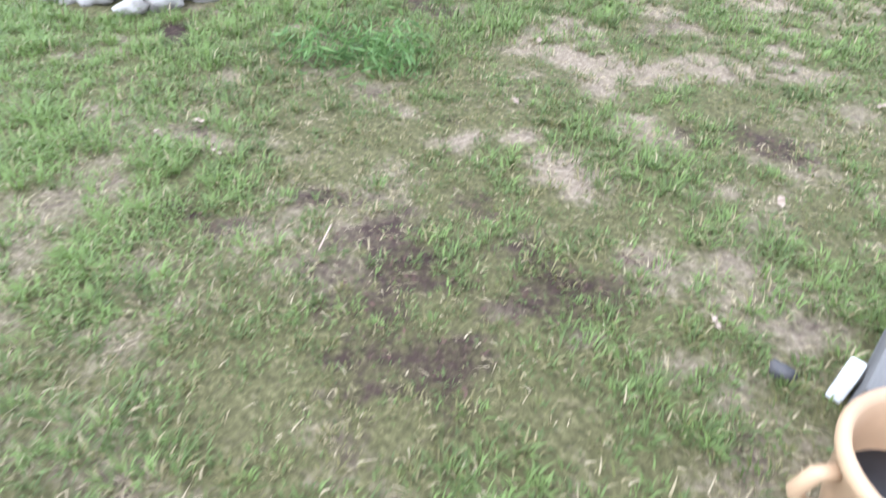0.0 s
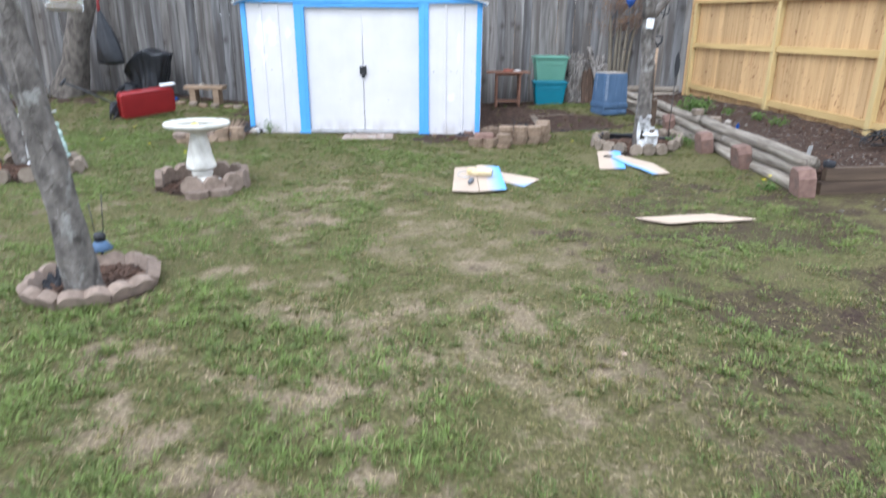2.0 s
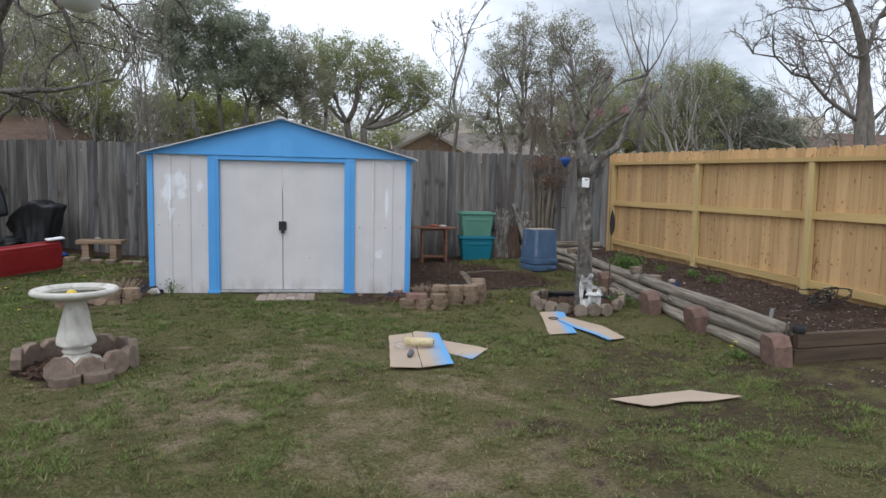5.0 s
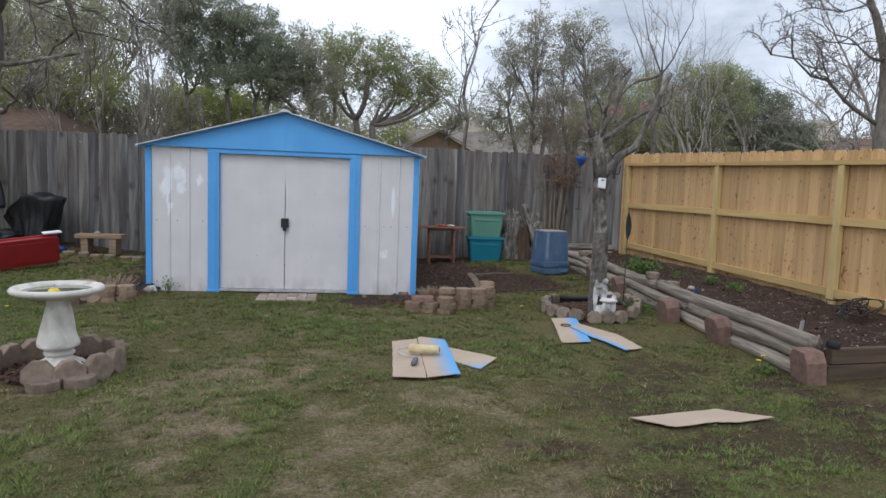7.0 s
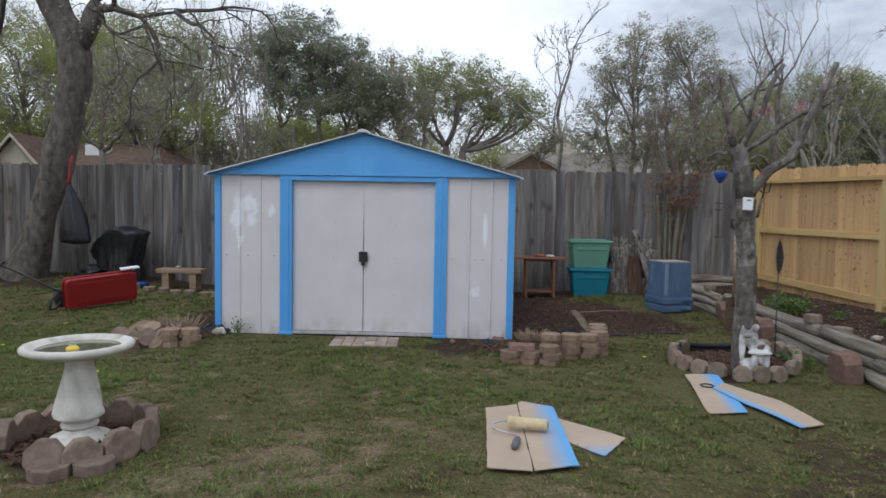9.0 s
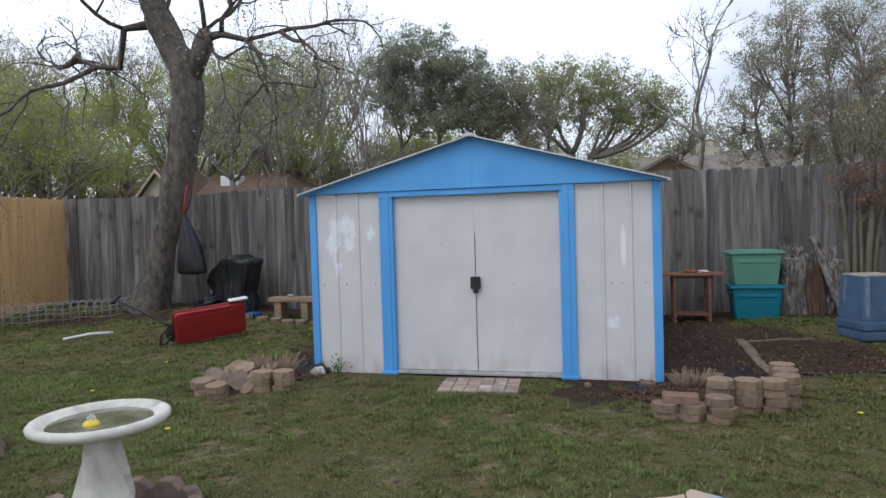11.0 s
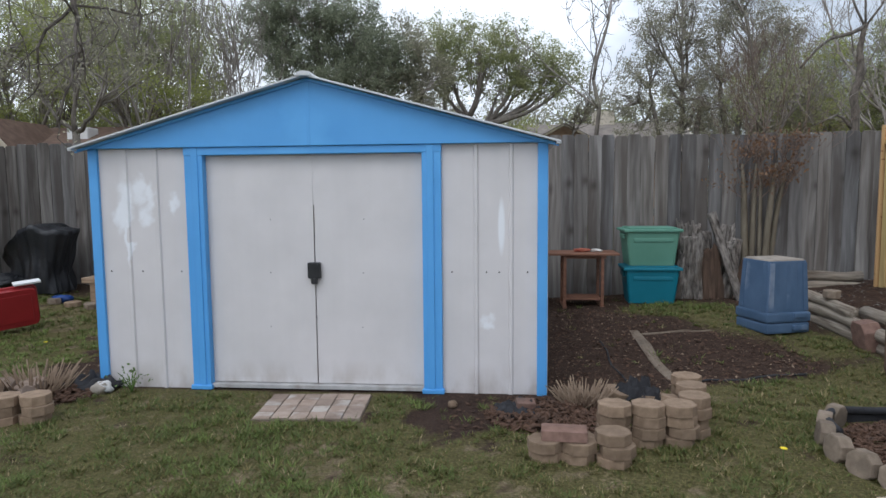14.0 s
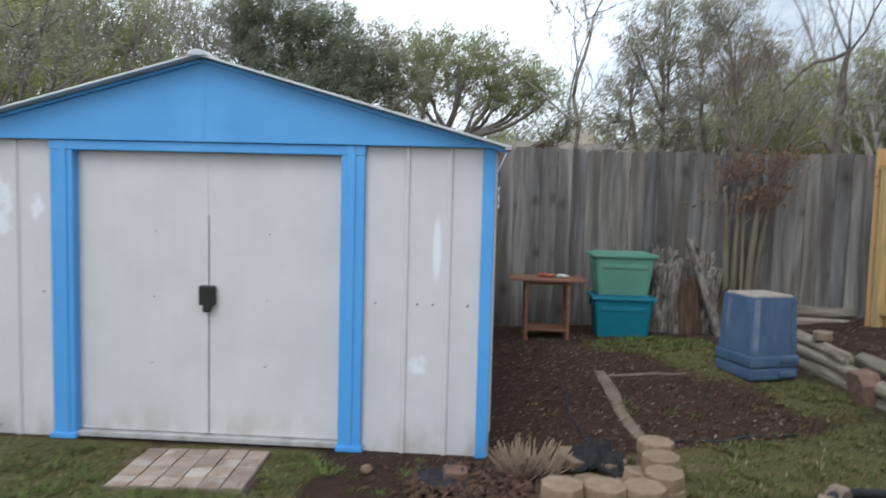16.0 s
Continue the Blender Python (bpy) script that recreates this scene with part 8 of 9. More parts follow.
# spring woods on the left
SPRING = "young tree hazy with yellow-green spring leaves beyond the fence"
crown_tree(SPRING, 14.0, -9.0, (-9.0, 3.0), [(-9.5, 6.0, 1.4, 1.0), (-8.1, 5.9, 1.2, 1.1), (-10.6, 5.5, 1.1, 1.2), (-9.4, 7.0, 1.3, 0.9)], 1.3, M_LEAF_OLIVE, 30, 0.09, 0.038, 2, 0.0, "spring trees")
crown_tree(SPRING, 13.5, -9.6, (-9.6, 2.4), [(-10.2, 4.4, 1.6, 1.0), (-8.3, 4.3, 1.4, 0.9), (-7.3, 4.0, 0.8, 0.7)], 1.1, M_LEAF_SPRING, 31, 0.08, 0.038, 2, 0.0, "spring trees")
crown_tree(SPRING, 14.5, -13.0, (-13.0, 3.0), [(-13.4, 6.2, 1.7, 1.2), (-12.0, 4.8, 1.5, 1.1), (-14.6, 4.6, 1.6, 1.2), (-11.6, 6.4, 1.2, 1.0)], 1.9, M_LEAF_SPRING, 32, 0.1, 0.038, 2, 0.0, "spring trees")
crown_tree(SPRING, 14.0, -17.2, (-17.2, 3.0), [(-18.3, 5.4, 1.8, 1.3), (-16.4, 6.0, 1.6, 1.1), (-17.0, 4.0, 2.0, 0.9)], 1.7, M_LEAF_SPRING, 33, 0.1, 0.038, 2, 0.0, "spring trees")
crown_tree(SPRING, 14.0, -21.0, (-21.0, 3.0), [(-20.7, 7.0, 2.0, 1.4), (-21.0, 4.7, 2.2, 1.4), (-23.5, 5.5, 2.0, 1.6)], 1.1, M_LEAF_SPRING, 34, 0.1, 0.038, 2, 0.0, "spring trees")
crown_tree(SPRING, 8.5, -15.2, (-15.2, 2.4), [(-15.6, 4.4, 1.5, 1.1), (-14.0, 3.8, 1.3, 0.9), (-17.0, 3.9, 1.4, 1.1)], 1.0, M_LEAF_SPRING, 35, 0.09, 0.038, 2, 0.0, "spring trees")
crown_tree("dark-limbed tree with thin spring leaves behind the fence", 9.8, -8.4, (-8.4, 2.7), [(-9.4, 4.0, 1.2, 0.7), (-7.4, 3.9, 1.2, 0.6), (-8.2, 4.9, 1.2, 0.8)], 0.55, M_LEAF_GREY, 60, 0.1, 0.045, 1, -0.15)
for i, (x, y, h) in enumerate(((-6.6, 12.2, 2.9), (-6.0, 12.6, 3.2), (-5.7, 12.0, 2.7), (-7.6, 11.6, 2.9))):
    tree(BARE, x, y, h, 0.048, 50 + i, (0.05 * (i - 1), 0), None, levels=4, kids=2, first=4, spread=22, shorter=0.74, rise=0.12, twig=0.0055, group="bare trees")


def far_woods():
    """The belt of woods at the horizon: uncounted leaves."""
    r = np.random.default_rng(77)
    pts = []
    for k in range(420):
        x = r.uniform(-70, 70)
        y = 36 + r.uniform(0, 14) - abs(x) * 0.22
        h = 5.2 + 3.0 * noise.noise(Vector((x * 0.11, y * 0.05, 3))) + r.uniform(0, 1.4)
        for _ in range(9):
            pts.append((x + r.normal(0, 1.0), y + r.normal(0, 1.0), max(0.2, r.uniform(0.1, 1.0) * h)))
    holder = thing("far_woods", "distant belt of grey-green woods", "woods", kind="stuff")
    leaf_quads("foliage", pts, 70000, 0.16, 0.6, M_LEAF_GREY, holder, 5, corners=3)


far_woods()


# ---- the old leaning tree in the left back corner ----
def build_corner_tree():
    x, y = -5.12, 2.72
    t = thing("old_tree", "old leaning tree with a thick grey trunk and bare limbs", "tree", x, y, hz(x, y) - 0.03)
    g = random.Random(101)
    trunk = [Vector(p) for p in ((-0.38, 0, 0), (-0.28, 0, 0.25), (-0.08, 0, 0.83), (0.19, 0, 1.8), (0.36, 0, 2.4), (0.46, 0, 2.85), (0.46, 0, 3.2), (0.4, 0, 3.5), (0.24, 0, 3.8), (0.08, 0, 4.15), (-0.14, 0, 4.7), (-0.38, 0, 5.4))]
    rough_trunk(trunk, [0.36, 0.27, 0.195, 0.2, 0.2, 0.228, 0.235, 0.215, 0.2, 0.195, 0.17, 0.12], M_BARK_OLD, t, x, 0.16)
    out, tips = [], []
    left = [Vector(p) for p in ((0.06, -0.05, 4.16), (-0.48, -0.1, 4.12), (-0.56, -0.12, 3.56), (-1.0, -0.1, 3.62), (-1.33, -0.1, 3.8))]
    right = [Vector(p) for p in ((0.5, 0, 3.3), (0.68, -0.03, 3.6), (0.77, -0.03, 3.82), (0.78, 0.0, 4.0))]
    up = [Vector(p) for p in ((0.77, 0, 3.9), (1.03, 0.02, 3.93), (1.4, 0.05, 3.82), (1.9, 0.1, 3.9))]
    out += [(right, [0.12, 0.13, 0.14, 0.08]), (up, [0.07, 0.05, 0.035, 0.02]), (left, [0.08, 0.055, 0.045, 0.035, 0.018])]
    cfg = dict(BASE, levels=3, kids=3, first=3, spread=55, shorter=0.66, wander=0.3, rise=-0.01, twig=0.004)
    for base, dirs in ((left[1], (-0.8, -0.3, 0.5)), (left[3], (-0.4, -0.4, -0.3)), (left[4], (-0.9, 0, 0.2)), (left[4], (-0.6, 0.3, 0.6)), (right[3], (0.1, -0.3, 0.9)), (right[3], (0.6, 0.3, 0.6)), (right[2], (0.8, -0.2, -0.2)),
                       (up[1], (0.5, -0.5, 0.6)), (up[2], (0.7, 0, -0.5)), (up[3], (0.9, 0.2, 0.2)), (up[3], (0.7, -0.2, -0.3)), (trunk[9], (0.7, -0.3, 0.5)), (trunk[10], (-0.6, 0.3, 0.6)), (trunk[10], (0.6, 0.2, 0.7))):
        limb(g, base, Vector(dirs).normalized(), g.uniform(0.8, 1.3), g.uniform(0.03, 0.05), 3, cfg, out, tips)
    for lb in out[:3]:
        tubes("limb", [lb], M_BARK_OLD, t)
    tagged(tubes("branch_work", out[3:], M_BARK_OLD, t), kind="stuff")
    leaf_quads("bud_haze", tips, 3000, 0.022, 0.09, M_LEAF_GREY, t, 9)


build_corner_tree()


# ---- scraps and small weeds in the flower bed ----
for k, (x, y, sx, sz, m, label, kind) in enumerate(((4.45, -0.91, 0.02, 0.045, M_BLUE_GLOSS, "small blue plastic scrap stuck in the bed soil", "plastic scrap"), (4.37, -1.37, 0.05, 0.02, M_WHITE, "flat white plastic scrap on the bed soil", "plastic scrap"),
                                                    (4.62, -0.75, 0.025, 0.014, M_STONE, "pale pebble on the bed soil", "pebble"), (4.34, -2.03, 0.02, 0.016, M_WHITE, "small white plastic scrap on the bed soil", "plastic scrap"))):
    bm = bmesh.new()
    blob(bm, (sx, sx * 0.6, sz), 60 + k, 0.5, 2)
    ob = part("pebble" if kind == "pebble" else "plastic_scrap", bm, m, smooth=False)
    ob.matrix_basis = pose(x, y, hz(x, y) + sz * 0.6, 8, 12, 40 * k)
    tagged(ob, label, kind, "bed scraps")


# ---- the pruned tree by the flower bed ----
def build_pruned_tree():
    x, y = 3.2, -1.15
    t = thing("pruned_tree", "hard-pruned grey tree with sawn limbs and pink buds", "tree", x, y, hz(x, y) - 0.02)
    g = random.Random(55)
    trunk = [Vector(p) for p in ((0.1, 0.02, -0.03), (0.08, 0.02, 0.2), (0.08, 0, 0.5), (0.09, 0, 0.8), (0.06, 0, 1.05), (0.05, 0, 1.25), (0.05, 0, 1.42))]
    rough_trunk(trunk, [0.105, 0.083, 0.075, 0.077, 0.075, 0.071, 0.075], M_BARK, t, x, 0.2)
    out, tips = [], []

    def sawn(*pts, r=(0.06, 0.04)):
        """A sawn-off limb in the plane of the crown: each joint as far out, deep and high as given."""
        p = [Vector((a, 0.3 * b, c - 0.02)) for a, b, c in pts]
        out.append((p, [0.66 * (r[0] + (r[1] - r[0]) * i / (len(p) - 1)) for i in range(len(p))]))
        return p

    main = sawn((0.04, 0, 1.45), (0.01, 0, 1.65), (-0.02, 0, 1.79), (-0.05, 0, 1.86), r=(0.11, 0.085))
    low_right = sawn((0.07, -0.02, 1.48), (0.1, -0.03, 1.53), (0.21, -0.06, 1.67), (0.36, -0.1, 1.77), (0.41, -0.1, 1.86), (0.48, -0.12, 2.06), (0.57, -0.14, 2.26), (0.67, -0.15, 2.5), r=(0.066, 0.034))
    mid_right = sawn((-0.02, 0, 1.8), (0.16, 0.05, 1.91), (0.34, 0.1, 2.05), (0.47, 0.14, 2.12), (0.64, 0.18, 2.18), r=(0.046, 0.024))
    tall = sawn((-0.02, 0, 1.83), (0.08, -0.02, 2.02), (0.14, -0.03, 2.14), (0.19, -0.04, 2.33), (0.28, -0.04, 2.49), r=(0.045, 0.03))
    stub = sawn((-0.06, 0, 1.82), (-0.1, 0.02, 1.98), (-0.13, 0.03, 2.11), (-0.14, 0.03, 2.23), r=(0.045, 0.034))
    thin1 = sawn((0.03, 0, 2.02), (0.09, 0.03, 2.3), (0.18, 0.05, 2.42), (0.29, 0.06, 2.54), r=(0.026, 0.018))
    thin2 = sawn((0.06, 0, 2.05), (-0.04, 0.02, 2.23), (-0.12, 0.02, 2.42), r=(0.024, 0.017))
    out.append(([Vector((-0.08, 0, 1.78)), Vector((-0.19, 0.02, 1.79)), Vector((-0.25, 0.04, 1.75))], [0.02, 0.014, 0.008]))
    out.append(([Vector((0.05, 0.05, 1.68)), Vector((0.14, 0.06, 1.71)), Vector((0.18, 0.06, 1.64))], [0.014, 0.012, 0.008]))
    cfg = dict(BASE, levels=2, kids=3, first=4, spread=42, shorter=0.65, wander=0.16, rise=0.08, twig=0.003)
    for p, d in ((tall[3], (0.5, 0, 0.8)), (mid_right[3], (0.6, 0.1, 0.7)), (mid_right[4], (0.7, 0.1, 0.3)), (thin1[1], (-0.2, 0.1, 0.9)), (stub[2], (-0.4, 0.1, 0.8)), (main[2], (-0.7, -0.1, 0.4))):
        limb(g, p, Vector(d).normalized(), g.uniform(0.14, 0.26), 0.006, 2, cfg, out, tips)
    # sawn ends
    for p in (low_right, tall, thin1, thin2, stub):
        d = (p[-1] - p[-2]).normalized()
        bm = bmesh.new()
        bmesh.ops.create_circle(bm, cap_ends=True, radius=0.021 if p in (low_right, tall, stub) else 0.011, segments=12, matrix=Matrix.Translation(p[-1] + 0.004 * d) @ d.to_track_quat("Z", "Y").to_matrix().to_4x4())
        part("sawn_end", bm, M_CUT, t, "pale sawn end grain")
    for lb in out[:9]:
        tubes("limb", [lb], M_BARK, t)
    tagged(tubes("twig_work", out[9:], M_BARK, t), kind="stuff")
    tagged(leaf_quads("bud_haze", tips, 160, 0.009, 0.02, M_BLOSSOM, t, 4), kind="stuff")
    leaf_quads("blossom", [Vector((0.17, 0, 2.12)), Vector((0.13, 0.02, 2.1)), Vector((0.19, 0.02, 2.14)), Vector((0.47, 0.06, 2.16))], 120, 0.015, 0.03, M_BLOSSOM, t, 6)


build_pruned_tree()


# ---- the near young tree with hanging feeders ----
def build_near_tree():
    x, y = -0.62, -5.50
    t = thing("young_tree", "young smooth-barked tree with hanging feeders", "tree", x, y, hz(x, y) - 0.02)
    g = random.Random(66)
    trunk = [Vector(p) for p in ((0, 0, 0), (-0.02, 0, 0.25), (-0.05, 0, 0.6), (-0.1, 0.01, 1.0), (-0.14, 0.02, 1.4), (-0.17, 0.02, 1.8))]
    rough_trunk(trunk, [0.09, 0.076, 0.07, 0.067, 0.065, 0.062], M_BARK, t, x, 0.16)
    out, tips = [], []
    twig = [Vector(p) for p in ((-0.15, 0.05, 1.58), (0.0, 0.08, 1.62), (0.2, 0.15, 1.58), (0.42, 0.22, 1.565), (0.56, 0.26, 1.58), (0.74, 0.3, 1.63))]
    out.append((twig, [0.02, 0.016, 0.013, 0.011, 0.009, 0.004]))
    out.append(([twig[3], twig[3] + Vector((0.1, 0.03, -0.03)), twig[3] + Vector((0.17, 0.04, -0.1))], [0.007, 0.005, 0.003]))
    hold = [Vector(p) for p in ((-0.16, 0.02, 1.78), (0.0, 0.3, 2.1), (0.2, 0.7, 2.4), (0.36, 1.0, 2.55), (0.6, 1.3, 2.7))]
    out.append((hold, [0.05, 0.04, 0.028, 0.02, 0.01]))
    left = [Vector(p) for p in ((-0.17, 0.02, 1.78), (-0.4, 0.1, 2.2), (-0.8, 0.2, 2.6), (-1.2, 0.4, 3.0))]
    out.append((left, [0.06, 0.05, 0.035, 0.02]))
    top = [Vector(p) for p in ((-0.17, 0.02, 1.8), (-0.15, -0.1, 2.3), (-0.1, -0.2, 2.9))]
    out.append((top, [0.055, 0.04, 0.02]))
    cfg = dict(BASE, levels=2, kids=3, first=3, spread=45, shorter=0.65, wander=0.18, rise=0.03, twig=0.004)
    for p, d in ((hold[2], (-0.5, 0.3, 0.6)), (hold[3], (0.6, 0.2, 0.4)), (hold[4], (0.4, 0.6, 0.4)), (left[2], (-0.4, 0.5, 0.5)), (left[3], (-0.7, 0.2, 0.5)), (top[1], (0.4, -0.3, 0.7)), (top[2], (0.1, -0.2, 0.9))):
        limb(g, p, Vector(d).normalized(), 0.5, 0.012, 2, cfg, out, tips)
    out.append(([Vector((-0.1, -0.085, 1.5)), Vector((-0.06, -0.1, 1.0)), Vector((-0.0, -0.1, 0.75))], [0.004, 0.004, 0.003]))
    for lb in [q for q in out if q[1][0] > 0.015]:
        tubes("limb", [lb], M_BARK, t)
    tagged(tubes("twig_work", [q for q in out if q[1][0] <= 0.015], M_BARK, t), kind="stuff")


build_near_tree()


# ---- the leaning tree with statues round it ----
def build_leaning_tree():
    x, y = -2.92, -2.45
    t = thing("leaning_tree", "slim grey tree leaning out of its stone ring", "tree", x, y, hz(x, y) - 0.02)
    g = random.Random(68)
    trunk = [Vector(p) for p in ((0.05, 0, 0), (0, 0, 0.2), (-0.14, 0.05, 0.7), (-0.3, 0.1, 1.2), (-0.42, 0.15, 1.7))]
    rough_trunk(trunk, [0.11, 0.09, 0.08, 0.075, 0.065], M_BARK, t, x, 0.16)
    out, tips = [], []
    cfg = dict(BASE, levels=3, kids=3, first=4, spread=42, shorter=0.68, wander=0.18, rise=0.03, twig=0.004)
    for d in ((-0.6, 0.2, 0.7), (-0.1, 0.5, 0.8), (0.2, -0.3, 0.9)):
        limb(g, trunk[-1], Vector(d).normalized(), 1.0, 0.045, 3, cfg, out, tips)
    for lb in [q for q in out if q[1][0] > 0.015]:
        tubes("limb", [lb], M_BARK, t)
    tagged(tubes("twig_work", [q for q in out if q[1][0] <= 0.015], M_BARK, t), kind="stuff")


build_leaning_tree()


# ---- rusty-leaved shrub by the back fence ----
def build_shrub(x, y, seed):
    t = thing("crape_myrtle", "multi-stemmed shrub with pale stems and rusty leftover leaves", "shrub", x, y, hz(x, y))
    g = random.Random(seed)
    out, tips = [], []
    cfg = dict(BASE, levels=3, kids=2, first=4, spread=26, shorter=0.68, wander=0.14, rise=0.1, twig=0.0018)
    low, low_tips = [], []
    for k, (bx, lean, r) in enumerate(((-0.12, -0.06, 0.042), (-0.05, 0.0, 0.036), (0.05, 0.05, 0.04), (0.13, 0.1, 0.034), (0.02, -0.03, 0.028))):
        by = 0.05 * math.sin(k * 2.4)
        stem = [Vector((bx, by, 0)), Vector((bx + 0.2 * lean, by, 0.4)), Vector((bx + 0.5 * lean, by - 0.01, 0.8)), Vector((bx + 0.9 * lean, by - 0.03, 1.15)), Vector((bx + 1.5 * lean, by - 0.05, 1.45))]
        out.append((stem, [r, r * 0.94, r * 0.86, r * 0.72, r * 0.3]))
        for q in (stem[3], stem[4], stem[4]):
            limb(g, q, Vector((lean * 1.5 + g.uniform(-0.4, 0.4), g.uniform(-0.3, 0.2), 0.9)).normalized(), g.uniform(0.6, 0.8), 0.0045, 3, cfg, out, tips)
        for q in (stem[3], stem[3], stem[4], stem[4]):
            limb(g, q - Vector((0, 0, 0.08)), Vector((lean * 2 + g.uniform(-0.6, 0.6), g.uniform(-0.4, 0.1), 0.35)).normalized(), g.uniform(0.14, 0.22), 0.006, 3, cfg, low, low_tips)
    for lb in [q for q in out if q[1][0] > 0.02]:
        tubes("stem", [lb], M_MYRTLE, t)
    tagged(tubes("twig_work", [q for q in out + low if q[1][0] <= 0.02], M_TWIG_RED, t), kind="stuff")
    tagged(leaf_quads("leafage", low_tips, 1000, 0.02, 0.06, M_LEAF_RUST, t, seed), kind="stuff")


build_shrub(4.0, 3.12, 3)


# ---- small plants in the flower bed and on the lawn ----
def plant(x, y, r, h, count, size, seed, label, material=M_LEAF_WEED, group="bed plants", narrow=0.5):
    t = np.random.default_rng(seed)
    holder = thing("small_plant", label, "plant", x, y, hz(x, y), 0, group)
    v, f, tips = [], [], []
    for _ in range(9):
        a, q = t.uniform(0, 6.283), r * t.uniform(0.2, 0.9)
        top = Vector((q * math.cos(a), q * math.sin(a), h * t.uniform(0.5, 1)))
        tube_data([Vector((0, 0, 0)), top * 0.6 + Vector((0, 0, h * 0.15)), top], [0.004, 0.003, 0.002], 4, v, f)
        tips += [top, top * 0.75]
    raw("stalk_tuft", v, f, M_LEAF_WEED, holder)
    tagged(leaf_quads("leafage", tips, count, size, r * 0.28, material, holder, seed, narrow), kind="stuff")


plant(4.45, 0.5, 0.2, 0.17, 520, 0.024, 1, "leafy green garden plant in the flower bed")
plant(4.95, -0.37, 0.1, 0.09, 90, 0.022, 2, "small green seedling in the flower bed")
plant(4.75, 0.1, 0.09, 0.09, 60, 0.02, 3, "small green seedling in the flower bed")
plant(4.96, -0.86, 0.11, 0.08, 90, 0.02, 4, "small green seedling in the flower bed")
plant(3.72, -1.1, 0.12, 0.09, 140, 0.02, 6, "leafy weed inside the tree ring")
plant(-0.2, -8.0, 0.24, 0.07, 900, 0.03, 7, "lush clump of long-bladed weed grass in the lawn", group="lawn weeds", narrow=0.14)
plant(-1.22, -0.12, 0.12, 0.15, 60, 0.014, 8, "spindly weed at the foot of the shed", group="lawn weeds")
plant(3.7, -3.25, 0.09, 0.05, 80, 0.016, 9, "small weed with yellow flowers by the logs", group="lawn weeds")


def thorn_wire(x, y):
    v, f = [], []
    g = random.Random(3)
    pts = [Vector((x + 0.3 * math.cos(s) * (0.6 + 0.4 * math.sin(s * 0.37)), y + 0.17 * math.sin(s * 1.07), 0.26 + 0.12 * abs(math.sin(s * 0.71)) + g.uniform(0, 0.03))) for s in np.linspace(0, 40, 110)]
    tube_data(pts, [0.006] * 110, 5, v, f)
    ob = raw("wire_tangle", v, f, M_BLACK, None, "", True)
    return tagged(ob, "tangle of dark rusty wire in the flower bed", "wire")


thorn_wire(5.25, -2.2)
for i, (x, y) in enumerate(((-2.86, -1.15), (-3.0, -0.1), (2.55, -0.95), (3.72, -3.2), (3.8, -3.12), (-2.6, 0.9), (-4.0, -1.2), (-1.6, -1.9), (-2.2, -1.4))):
    bm = bmesh.new()
    for k in range(14):
        a = k * 2.4
        blob(bm, (0.009, 0.004, 0.002), k, 0.1, 1, pose(0.009 * math.cos(a), 0.009 * math.sin(a), 0.075, 0, 0, math.degrees(a)))
    dand = thing("dandelion", "small yellow dandelion in the grass", "flower", x, y, hz(x, y), 0, "dandelions")
    part("bloom", bm, M_FLOWER, dand)
    rod("stalk", [([(0, 0, 0), (0, 0, 0.075)], 0.002)], M_LEAF_WEED, dand, "", 4)


